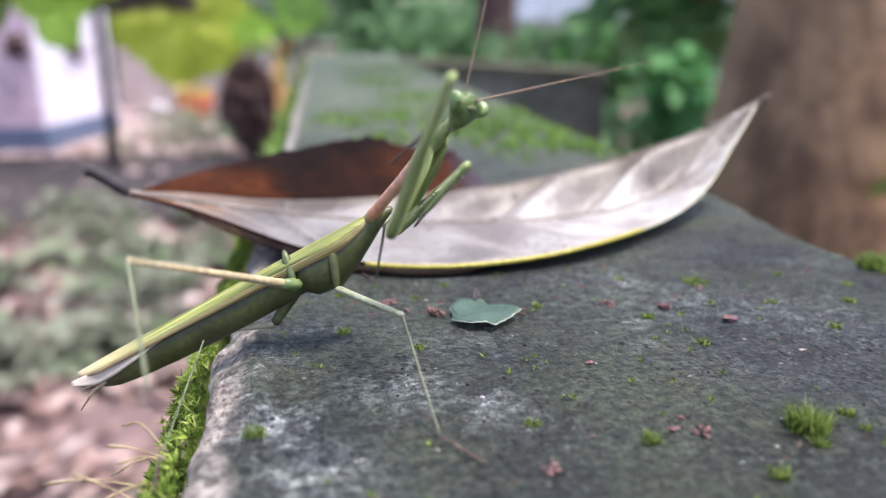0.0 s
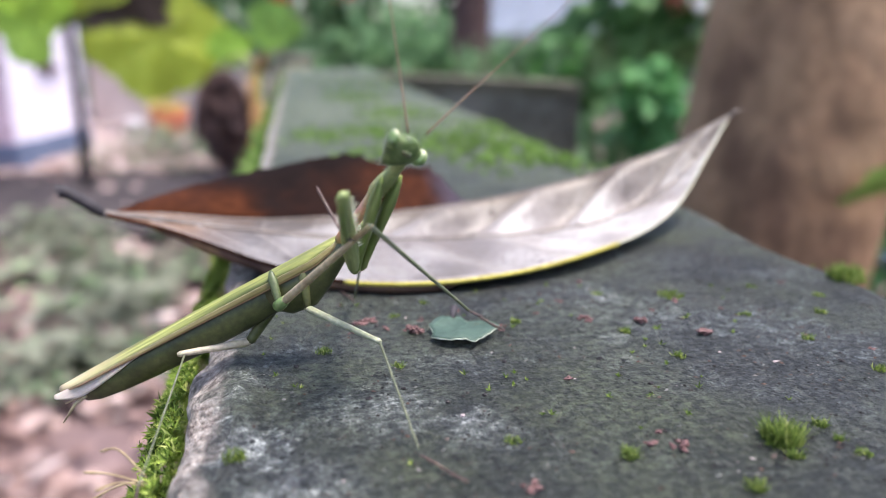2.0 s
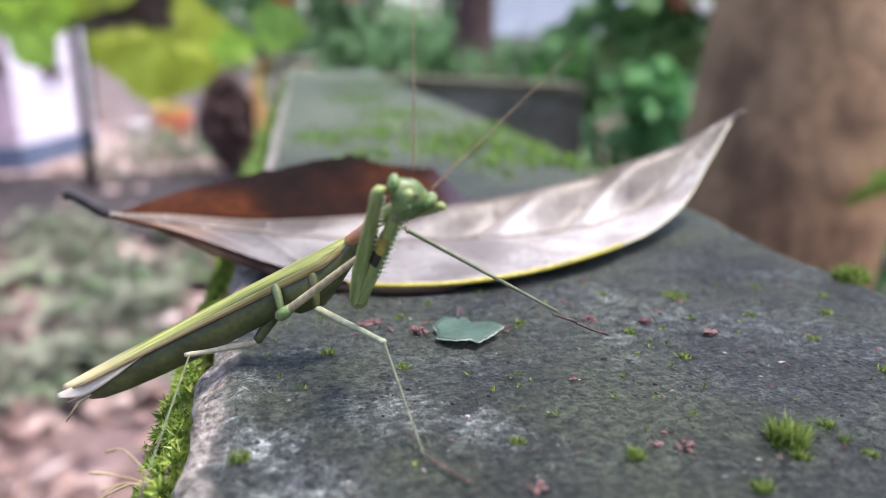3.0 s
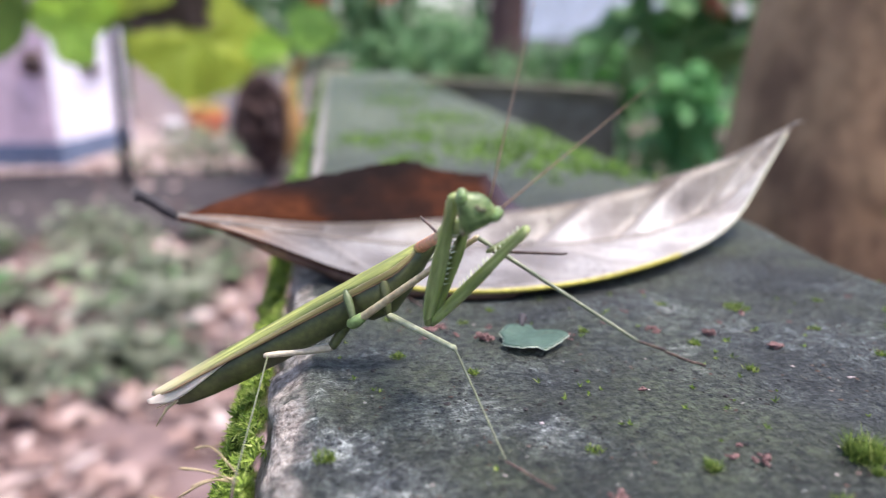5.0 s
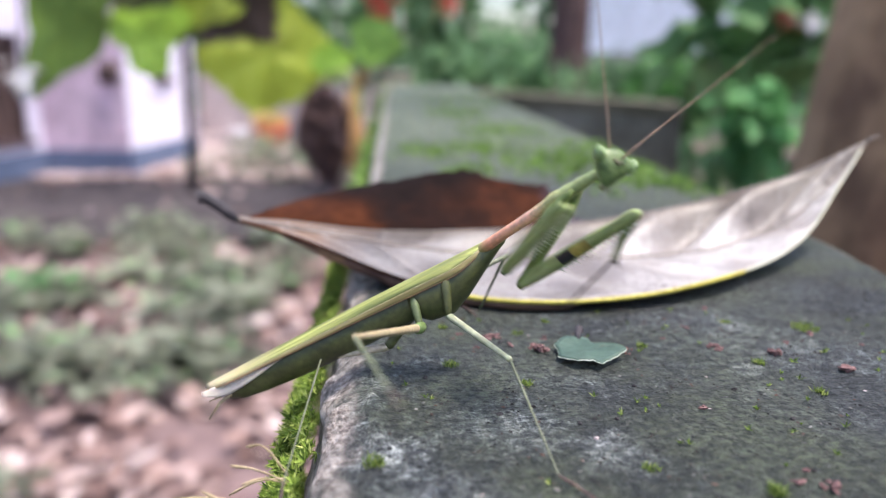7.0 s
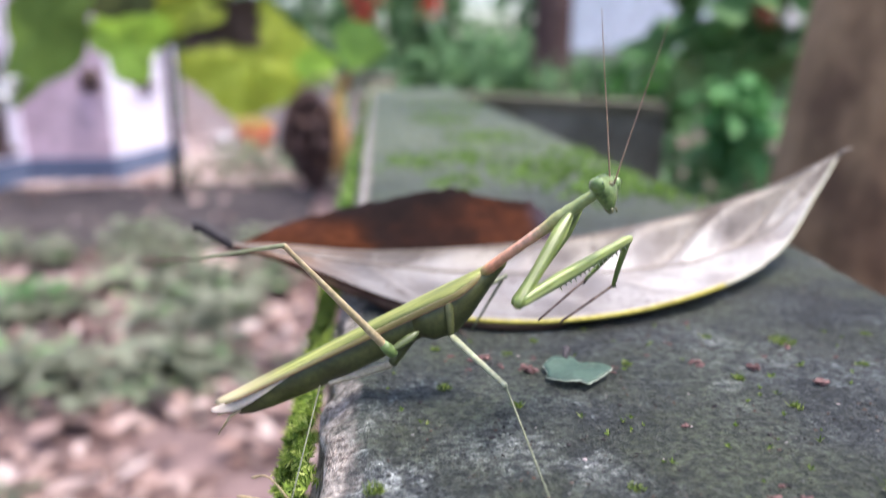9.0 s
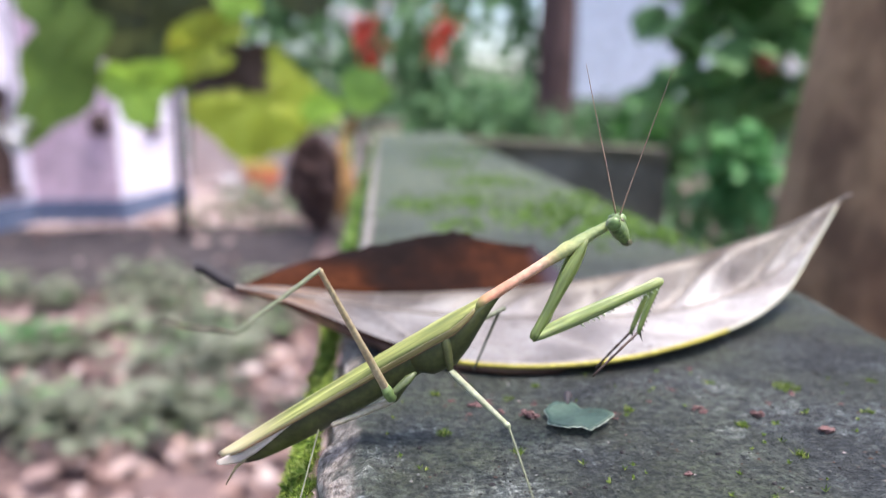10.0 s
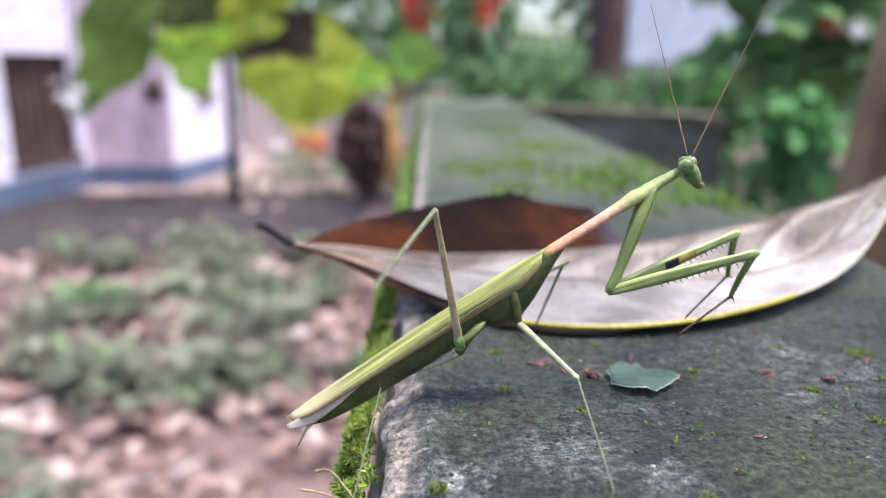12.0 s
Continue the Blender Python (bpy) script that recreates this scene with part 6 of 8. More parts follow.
                spike(sb, Vector((x, y, -1.0 + 0.014 * i)) * 0.001, Vector((x + 0.35, y * 1.7, -1.12 + 0.012 * i - long)) * 0.001, 0.00016)
                part("spine", sb, SPINE, fem, smooth=False)
        inner = -side
        def patch(x0, x1):
            bm = bmesh.new()
            loft([[Vector((x, inner * (0.03 + (0.84 - 0.020 * (x - 9)) * math.sqrt(1 - (z / 1.3) ** 2)), 0.1 + z * (1.02 - 0.02 * (x - 9)))) * 0.001 for z in (-0.7, -0.3, 0.1, 0.5, 0.85, 1.1)] for x in (x0, (x0 + x1) / 2, x1)], bm, closed=False)
            return bm
        if side > 0:
            part("black_mark", patch(9.8, 12.4), BLACK_MARK, fem, "black patch on the inner side")
            part("yellow_mark", patch(12.5, 15.8), YELLOW_MARK, fem, "yellow patch on the inner side")
        tb = keeled([(-0.4, 0, 0.6, 0.5), (1.0, 0.1, 0.68, 0.48), (5, 0.2, 0.58, 0.42), (8, 0.05, 0.45, 0.36), (9.6, -0.1, 0.3, 0.25)], ((0.1, 0.15, 0.25),), 20)
        tib = part("foreleg_tibia", tb, ARM_GREEN, m, "green folding segment of the grasping leg")
        for i in range(9):
            sb = bmesh.new()
            spike(sb, Vector((1.6 + i * 0.85, 0, -0.35)) * 0.001, Vector((2.1 + i * 0.85, 0, -1.0)) * 0.001, 0.00014)
            part("spine", sb, DARK_SPINE, tib, smooth=False)
        sb = bmesh.new()
        spike(sb, Vector((9.0, 0, -0.2)) * 0.001, Vector((10.6, 0, -1.6)) * 0.001, 0.00028)
        part("hook", sb, DARK_SPINE, tib, "dark hook at the tip", False)
        insect[key_name + "_femur"], insect[key_name + "_tibia"] = fem, tib
        insect[key_name + "_tarsus"] = part("foreleg_foot", limb([(0, 0, 0.24, 0.24), (3.6, 0, 0.2, 0.2), (3.8, 0, 0.26, 0.26), (5.8, 0, 0.18, 0.18), (6.0, 0, 0.24, 0.24), (8, 0, 0.17, 0.17), (8.2, 0, 0.22, 0.22), (10.2, 0, 0.2, 0.2), (10.9, -0.15, 0.08, 0.1)], 7), FOOT_BROWN, m, "thin brown jointed foot")

    # walking legs
    def leg(key_name, name, long, r0, r1, mat, label, knob=0.0):
        st = [(-0.3, 0, r0 * 0.7, r0 * 0.7), (0.6, 0, r0, r0), (long * 0.5, 0, (r0 + r1) / 2, (r0 + r1) / 2), (long - 0.7, 0, r1, r1), (long - 0.2, 0, max(r1, knob), max(r1, knob)), (long + 0.25, 0, r1 * 0.6, r1 * 0.6)]
        insect[key_name] = part(name, limb(st, 9), mat, m, label)
    def foot(key_name, name, long, r, label):
        """A slender foot of five joints, the first the longest, drooping a little towards the claws."""
        st, x = [(-0.2, 0, r * 0.6, r * 0.6)], 0.0
        for share in (0.40, 0.20, 0.15, 0.10, 0.15):
            a, b = x * long, (x + share) * long
            dip = -0.18 * long * x * x * (1 - x)
            st += [(a + 0.12, dip, r * 0.72, r * 0.72), (b - 0.25, dip, r, r * 0.9), (b - 0.02, dip - 0.02, r * 0.62, r * 0.6)]
            x += share
        insect[key_name] = part(name, limb(st, 9), FOOT_BROWN, m, label)
    def hip(key_name, name, long, fat, r1, label):
        """The short upper segment, tapering into the body at one end and to the knee at the other."""
        st = [(-0.9, 0, 0.15, 0.1), (-0.4, 0, fat * 0.6, fat * 0.4), (0.8, 0, fat, fat * 0.7), (long * 0.5, 0, fat * 0.92, fat * 0.75), (long - 0.7, 0, r1, r1), (long + 0.2, 0, r1 * 0.7, r1 * 0.7)]
        insect[key_name] = part(name, limb(st, 12), ABDOMEN_GREEN if "R2" in key_name else JOINT_GREEN, m, label)
    hip("R2_coxa", "middle_leg_coxa", 5.6, 0.85, 0.6, "dark green upper segment of the middle leg")
    leg("R2_femur", "middle_leg_femur", 14.5, 0.62, 0.42, LEG_PALE, "pale segment of the middle leg", 0.5)
    leg("R2_tibia", "middle_leg_tibia", 20.0, 0.21, 0.13, LEG_DULL, "thin pale lower segment of the middle leg")
    foot("R2_tarsus", "middle_leg_foot", 8.0, 0.24, "brown jointed foot on the concrete")
    leg("L2_femur", "middle_leg_femur", 17.0, 0.6, 0.42, LEG_DULL, "dull green segment of the middle leg", 0.5)
    leg("L2_tibia", "middle_leg_tibia", 19.0, 0.30, 0.20, LEG_DULL, "thin dull green lower segment of the middle leg")
    foot("L2_tarsus", "middle_leg_foot", 9.0, 0.26, "brown jointed foot on the concrete")
    leg("L3_coxa", "hind_leg_coxa", 8.8, 1.3, 0.85, ABDOMEN_GREEN, "dark green upper segment of the hind leg")
    leg("L3_femur", "hind_leg_femur", 11.0, 0.75, 0.5, LEG_CREAM, "pale segment of the hind leg", 0.5)
    leg("L3_tibia", "hind_leg_tibia", 28.0, 0.17, 0.11, LEG_DULL, "thin pale lower segment of the hind leg")
    foot("L3_tarsus", "hind_leg_foot", 8.5, 0.26, "brown jointed foot on the wall")
    hip("R3_coxa", "hind_leg_coxa", 4.9, 0.75, 0.55, "dark green upper segment of the hind leg")
    leg("R3_femur", "hind_leg_femur", 26.2, 0.72, 0.40, LEG_TAN, "tan segment of the hind leg", 0.5)
    part("trochanter", limb([(-1.3, 0.2, 0.4, 0.4), (-0.7, 0.1, 0.95, 0.8), (0.6, 0, 1.0, 0.85), (2.2, 0, 0.75, 0.7)], 10), LEG_GREEN, insect["R3_femur"], "pale green joint of the leg")
    leg("R3_tibia", "hind_leg_tibia", 26.2, 0.36, 0.22, LEG_OLIVE, "thin pale green lower segment of the hind leg")
    foot("R3_tarsus", "hind_leg_foot", 13.5, 0.22, "brown jointed foot of the hind leg")


mantis()


def key(ob, rows):
    """Keys a part of the insect; rows in seconds, millimetres and degrees."""
    walk(ob, [(t, pose(x / 1000, y / 1000, z / 1000, rx, ry, rz)) for t, x, y, z, rx, ry, rz in rows])


def motions():
    key(insect["mantis"], (
        (0, 5.00, 118.00, 21.00, 0.0, -25.5, 3.9), (0.2, 4.00, 118.00, 21.00, 0.0, -26.0, 1.8), (0.5, 3.00, 118.00, 20.00, 0.0, -26.8, -1.8),
        (0.7, 4.00, 118.00, 21.00, 0.0, -27.2, -0.3), (1, 4.00, 118.00, 21.00, 0.0, -26.9, -1.2), (1.2, 4.00, 118.00, 21.00, 0.0, -26.8, -0.3),
        (1.5, 5.00, 118.00, 21.00, 0.0, -25.8, -0.3), (1.7, 4.00, 118.00, 21.00, 0.0, -26.7, -2.6), (2, 4.00, 118.00, 21.00, 0.0, -26.6, -3.6),
        (2.5, 5.00, 118.00, 21.00, 0.0, -25.1, -1.7), (4.5, 4.00, 118.00, 21.00, 0.0, -27.2, -2.4), (5, 4.00, 118.00, 21.00, 0.0, -28.3, -3.7),
        (5.5, 4.00, 118.00, 21.00, 0.0, -27.5, -1.6), (6, 4.00, 118.00, 21.00, 0.0, -26.7, -2.0), (6.5, 4.00, 118.00, 21.00, 0.0, -26.9, -1.4),
        (6.8, 5.00, 118.00, 22.00, 0.0, -28.5, -0.4), (7, 5.00, 118.00, 22.00, 0.0, -27.0, -0.5), (7.2, 6.00, 118.00, 21.00, 0.0, -25.2, -1.5),
        (8.8, 6.00, 118.00, 23.00, 2.0, -26.3, -3.6), (9, 7.00, 118.00, 23.00, 2.5, -25.0, -0.6), (9.5, 7.00, 118.00, 24.00, 4.0, -25.9, 0.1),
        (10, 6.00, 118.00, 25.00, 11.0, -29.8, -1.5), (10.5, 6.00, 118.00, 25.00, 15.0, -29.8, -0.0), (11, 5.00, 118.00, 25.00, 16.0, -31.6, -1.8),
        (11.5, 6.00, 118.00, 26.00, 16.0, -31.4, 2.8), (12, 6.00, 118.00, 26.00, 16.0, -32.3, 3.0),
    ))
    key(insect["prothorax"], (
        (0, 0.00, 0.00, 0.00, -23.7, -27.2, -42.1), (0.2, 0.00, 0.00, 0.00, -21.9, -26.1, -37.0), (0.5, 0.00, 0.00, 0.00, -22.5, -27.8, -34.5),
        (0.7, 0.00, 0.00, 0.00, -26.7, -28.4, -43.3), (1, 0.00, 0.00, 0.00, -26.8, -28.0, -45.4), (1.2, 0.00, 0.00, 0.00, -27.6, -27.7, -49.4),
        (1.5, 0.00, 0.00, 0.00, -26.9, -27.7, -51.3), (1.7, 0.00, 0.00, 0.00, -26.4, -25.1, -49.2), (2, 0.00, 0.00, 0.00, -26.3, -23.4, -51.4),
        (2.5, 0.00, 0.00, 0.00, -26.0, -20.2, -64.8), (4.5, 0.00, 0.00, 0.00, -27.4, -13.4, -70.6), (5, 0.00, 0.00, 0.00, -28.7, -14.6, -69.4),
        (5.5, 0.00, 0.00, 0.00, -28.1, -14.7, -71.7), (6, 0.00, 0.00, 0.00, -27.0, -14.6, -69.5), (6.5, 0.00, 0.00, 0.00, -26.3, -14.3, -62.6),
        (6.8, 0.00, 0.00, 0.00, -15.8, -6.8, -29.1), (7, 0.00, 0.00, 0.00, -20.3, -15.7, -38.4), (7.2, 0.00, 0.00, 0.00, -21.9, -24.1, -41.1),
        (8.8, 0.00, 0.00, 0.00, -16.0, -15.0, -25.5), (9, 0.00, 0.00, 0.00, -18.8, -19.4, -31.0), (9.5, 0.00, 0.00, 0.00, -20.5, -18.1, -31.0),
        (10, 0.00, 0.00, 0.00, -10.9, -1.9, 0.6), (10.5, 0.00, 0.00, 0.00, -15.5, -1.7, -0.5), (11, 0.00, 0.00, 0.00, -22.3, -6.4, -8.6),
        (11.5, 0.00, 0.00, 0.00, -13.4, 1.9, 3.8), (12, 0.00, 0.00, 0.00, -16.5, -0.1, -0.7),
    ))
    key(insect["head"], (
        (0, 18.01, -16.78, 12.45, -53.3, 36.9, -88.5), (0.2, 18.23, -15.38, 11.15, -74.2, 37.2, -112.1), (0.5, 18.81, -14.64, 11.78, -85.5, 35.3, -121.7),
        (0.7, 16.32, -16.95, 11.85, -85.4, 34.6, -123.0), (1, 16.07, -17.83, 13.15, -85.4, 35.1, -122.2), (1.2, 14.46, -18.96, 12.86, -85.0, 34.8, -122.8),
        (1.5, 13.79, -18.97, 12.21, -84.0, 35.3, -122.2), (1.7, 15.58, -19.62, 11.20, -85.5, 35.7, -121.1), (2, 15.00, -19.52, 11.50, -85.8, 36.1, -120.3),
        (2.5, 11.76, -22.81, 9.53, -53.6, 8.2, -93.6), (4.5, 10.15, -24.77, 6.73, -55.7, 8.4, -93.3), (5, 10.36, -24.69, 7.62, -56.8, 8.9, -92.4),
        (5.5, 9.86, -24.86, 6.84, -56.0, 8.0, -94.1), (6, 9.93, -24.81, 6.89, -53.0, 9.3, -90.0), (6.5, 13.25, -22.77, 5.19, -36.4, 12.2, -64.4),
        (6.8, 22.49, -12.88, 1.45, -13.3, 3.4, -25.7), (7, 20.75, -16.88, 7.39, -48.7, 10.2, -84.1), (7.2, 18.90, -16.69, 11.00, -51.4, 9.0, -90.3),
        (8.8, 23.02, -11.68, 6.88, -24.8, 8.6, -43.8), (9, 21.38, -12.49, 8.22, -23.1, 5.5, -42.9), (9.5, 20.92, -12.55, 7.41, -23.0, 4.0, -40.1),
        (10, 26.44, -0.41, -0.06, -23.3, 0.2, -25.1), (10.5, 26.42, -0.99, 0.12, -26.0, -2.8, -22.7), (11, 26.20, -4.04, 1.47, -26.9, -0.8, -21.6),
        (11.5, 26.47, 0.58, -1.12, -28.6, -3.0, -25.3), (12, 26.90, -1.28, -0.08, -29.0, -2.3, -25.7),
    ))
    key(insect["antenna_a"], (
        (0, 18.50, -15.78, 13.33, 87.3, -51.5, -1.4), (0.2, 19.57, -14.38, 13.83, 89.0, -37.5, -1.0), (0.5, 21.92, -13.58, 13.57, 91.8, -63.2, 0.0),
        (0.7, 18.58, -15.94, 14.06, 90.2, -51.5, 0.1), (1, 17.40, -16.81, 13.60, 91.2, -63.1, 0.0), (1.2, 16.25, -17.96, 14.20, 90.3, -63.2, 0.0),
        (1.5, 16.43, -17.96, 15.38, 90.3, -64.2, 0.0), (1.7, 16.88, -18.62, 13.90, 92.6, -63.3, 0.0), (2, 16.73, -18.45, 12.87, 94.9, -70.5, -1.3),
        (2.5, 12.83, -21.81, 11.65, 91.7, -64.9, 0.0), (4.5, 13.05, -23.69, 7.91, 92.4, -62.8, 0.0), (5, 12.79, -23.57, 7.88, 92.7, -49.6, 1.2),
        (5.5, 11.90, -23.83, 8.46, 91.3, -55.4, 0.3), (6, 13.28, -23.74, 8.99, 91.5, -54.5, 0.5), (6.5, 15.28, -21.75, 6.83, 91.4, -63.1, 0.0),
        (6.8, 24.80, -11.87, 3.61, 90.4, -61.5, 0.0), (7, 21.19, -15.88, 8.29, 90.6, -71.1, -0.2), (7.2, 19.31, -15.69, 11.92, 91.2, -59.1, 0.3),
        (8.8, 24.31, -10.61, 7.33, 88.8, -69.3, 4.3), (9, 22.70, -11.46, 8.67, 83.4, -70.0, 6.7), (9.5, 23.16, -11.55, 7.36, 78.6, -69.1, 10.6),
        (10, 27.40, 0.91, 1.47, 57.9, -70.4, 31.9), (10.5, 27.41, 0.43, 1.54, 43.8, -69.0, 44.3), (11, 27.75, -2.37, 3.67, 38.7, -70.6, 51.3),
        (11.5, 28.40, 1.81, -0.27, 34.0, -68.8, 51.6), (12, 28.01, 0.14, 1.24, 38.1, -67.4, 47.0),
    ))
    key(insect["antenna_b"], (
        (0, 19.28, -17.84, 12.96, 88.3, 13.4, -3.9), (0.2, 19.97, -16.41, 12.52, 89.2, 11.9, -1.8), (0.5, 22.42, -15.54, 12.20, 90.8, -2.3, 1.6),
        (0.7, 19.02, -17.94, 12.71, 90.2, -1.9, 0.3), (1, 18.33, -18.78, 13.13, 90.6, -10.0, 1.0), (1.2, 17.15, -19.95, 13.75, 90.1, -6.9, 0.3),
        (1.5, 17.80, -19.95, 13.60, 90.1, -5.1, 0.2), (1.7, 18.30, -20.53, 12.07, 91.2, -14.5, 2.0), (2, 18.63, -20.32, 11.92, 91.7, -15.4, 2.8),
        (2.5, 15.18, -23.71, 9.45, 90.8, -19.9, 1.3), (4.5, 12.21, -25.68, 6.09, 91.1, -10.2, 1.9), (5, 13.30, -25.50, 6.47, 91.8, -11.6, 2.9),
        (5.5, 12.37, -25.80, 7.09, 90.7, -12.3, 1.2), (6, 12.45, -25.74, 7.17, 90.9, -14.2, 1.5), (6.5, 16.21, -23.72, 6.36, 90.7, -25.6, 1.0),
        (6.8, 24.81, -13.87, 3.60, 90.3, -55.8, 0.1), (7, 22.10, -17.87, 7.83, 90.2, -13.6, 0.4), (7.2, 19.83, -17.66, 10.57, 90.6, 0.7, 1.3),
        (8.8, 24.42, -12.60, 7.34, 89.3, -52.3, 3.7), (9, 22.72, -13.46, 8.75, 86.5, -49.6, 3.2), (9.5, 22.69, -13.45, 8.84, 84.4, -44.0, 3.8),
        (10, 27.45, -1.06, 1.82, 76.1, -42.1, 10.7), (10.5, 27.41, -1.50, 2.06, 70.3, -40.1, 13.0), (11, 27.80, -4.30, 4.19, 70.4, -39.5, 14.4),
        (11.5, 28.32, -0.09, 0.33, 67.0, -39.9, 12.7), (12, 27.92, -1.77, 1.85, 68.4, -34.7, 10.0),
    ))
    key(insect["R1_coxa"], (
        (0, 11.91, -12.94, 8.80, 31.2, 15.2, -131.2), (0.2, 13.18, -11.93, 8.41, 28.1, 9.7, -126.6), (0.5, 13.45, -11.20, 8.96, 30.3, 10.4, -124.4),
        (0.7, 11.48, -13.02, 9.24, 35.7, 17.5, -136.3), (1, 11.03, -13.48, 9.13, 28.2, 15.7, -125.0), (1.2, 10.09, -14.25, 9.05, 22.3, 11.7, -123.5),
        (1.5, 9.62, -14.58, 9.03, 21.3, 12.0, -123.5), (1.7, 10.41, -14.51, 8.24, 20.4, 16.0, -122.3), (2, 9.99, -15.10, 7.68, 32.6, 42.0, 139.9),
        (2.5, 6.39, -17.37, 6.66, 37.6, 46.3, 136.6), (4.5, 4.82, -18.53, 4.49, 44.2, 49.2, 141.0), (5, 5.17, -18.33, 4.90, 45.8, 48.9, 142.1),
        (5.5, 4.43, -18.52, 4.93, 46.5, 49.9, 142.5), (6, 5.15, -18.34, 4.87, 39.5, 44.9, 136.2), (6.5, 7.33, -17.62, 4.74, 37.7, 43.7, 141.8),
        (6.8, 16.27, -10.87, 1.94, 22.0, 43.5, 165.2), (7, 13.85, -13.02, 5.04, 22.6, 30.2, 147.4), (7.2, 12.50, -13.03, 7.81, 27.0, 8.1, -134.9),
        (8.8, 16.50, -9.60, 4.72, 21.9, 12.1, -146.2), (9, 15.12, -10.93, 6.21, 27.6, 18.2, -144.0), (9.5, 15.22, -10.99, 5.86, 27.4, 17.2, -145.6),
        (10, 19.62, -1.32, 0.12, 12.3, 26.3, -162.2), (10.5, 19.59, -1.74, 0.17, 17.5, 26.9, -161.5), (11, 19.04, -4.50, 1.99, 29.0, 39.4, -172.6),
        (11.5, 19.63, -0.24, -1.11, 14.9, 28.9, -159.9), (12, 19.58, -1.81, -0.32, 18.5, 28.6, -160.5),
    ))
    key(insect["R1_femur"], (
        (0, 1.25, -25.14, 4.38, 107.2, -42.0, -46.9), (0.2, 3.30, -25.22, 5.58, 114.9, -38.6, -56.6), (0.5, 4.12, -24.84, 5.92, -27.8, -35.6, -86.0),
        (0.7, -0.10, -24.10, 4.19, 84.8, -20.5, -107.0), (1, 1.75, -26.72, 4.59, 90.3, -15.8, -111.8), (1.2, 1.02, -27.97, 5.65, 96.1, -17.5, -100.7),
        (1.5, 0.54, -28.28, 5.53, 113.2, -2.3, -114.5), (1.7, 1.78, -28.16, 3.62, 112.3, -4.7, -108.6), (2, 0.44, -7.07, -3.57, 90.8, -36.5, -73.8),
        (2.5, -2.05, -9.38, -5.48, 73.4, -41.3, -56.0), (4.5, -3.71, -11.63, -8.23, 47.7, -48.3, -43.1), (5, -3.54, -11.56, -7.77, 49.2, -46.8, -42.8),
        (5.5, -4.17, -11.93, -7.91, 108.4, -48.8, -41.5), (6, -3.44, -10.11, -6.98, 113.4, -44.6, -47.5), (6.5, -2.21, -10.12, -6.87, 108.8, -43.7, -41.8),
        (6.8, 4.49, -7.76, -9.62, 24.3, -21.4, -39.2), (7, 1.62, -5.20, -3.41, 33.0, -25.6, -62.8), (7.2, 0.75, -24.81, 5.45, 103.6, -11.4, -115.0),
        (8.8, 2.85, -18.73, 1.20, 40.5, 12.0, 32.3), (9, 2.21, -20.30, 0.96, 32.2, 8.6, 30.7), (9.5, 1.97, -20.05, 0.89, 34.2, 12.8, 27.4),
        (10, 5.28, -5.93, -7.33, -9.7, 12.7, 10.3), (10.5, 5.38, -6.49, -7.43, 17.3, 16.6, 3.1), (11, 6.16, -6.18, -8.67, 8.8, 16.0, -2.8),
        (11.5, 5.83, -5.31, -9.23, 1.9, 14.8, -7.5), (12, 5.68, -6.73, -8.37, 7.8, 16.9, -6.7),
    ))
    key(insect["R1_tibia"], (
        (0, 13.53, -38.28, 20.58, -121.1, 34.0, 110.8), (0.2, 13.70, -41.01, 20.69, -113.9, 38.6, 124.9), (0.5, 5.51, -44.47, 20.01, -22.3, -3.1, -101.8),
        (0.7, -6.74, -45.78, 12.66, 71.3, -9.9, -58.6), (1, -6.91, -48.35, 11.17, 77.2, -9.2, -55.8), (1.2, -3.28, -50.65, 12.93, 81.7, -16.6, -54.1),
        (1.5, -9.51, -50.27, 6.49, 96.2, -22.5, -45.7), (1.7, -5.91, -51.02, 5.59, 97.2, -21.6, -48.8), (2, 5.85, -25.76, 10.82, -76.1, 44.5, 116.4),
        (2.5, 8.13, -24.44, 10.50, -66.0, 43.9, 127.9), (4.5, 8.03, -22.63, 9.84, -73.1, 40.7, 123.1), (5, 8.61, -22.81, 9.88, -72.9, 40.9, 122.5),
        (5.5, 7.77, -22.48, 10.31, -120.9, 43.3, 121.3), (6, 8.20, -22.80, 10.02, -119.9, 44.0, 123.7), (6.5, 10.83, -21.80, 9.84, -115.6, 44.0, 128.7),
        (6.8, 21.95, -22.00, -0.80, -38.2, 51.6, 118.5), (7, 11.59, -24.61, 7.04, -33.9, 28.3, 115.2), (7.2, -9.28, -46.30, 10.23, 87.6, -17.5, -56.3),
        (8.8, 22.86, -6.09, -3.83, -69.4, 47.3, 139.3), (9, 22.79, -8.09, -2.66, -64.7, 54.3, 145.5), (9.5, 22.93, -9.20, -4.46, -59.1, 50.3, 146.7),
        (10, 28.51, -1.71, -12.64, 11.3, 33.3, -161.3), (10.5, 28.54, -5.22, -14.34, -29.7, 54.8, 153.1), (11, 29.39, -7.32, -15.35, -13.3, 50.5, 164.4),
        (11.5, 29.02, -8.35, -15.43, -2.8, 49.4, 169.9), (12, 28.66, -9.45, -15.42, -11.5, 49.3, 162.2),
    ))
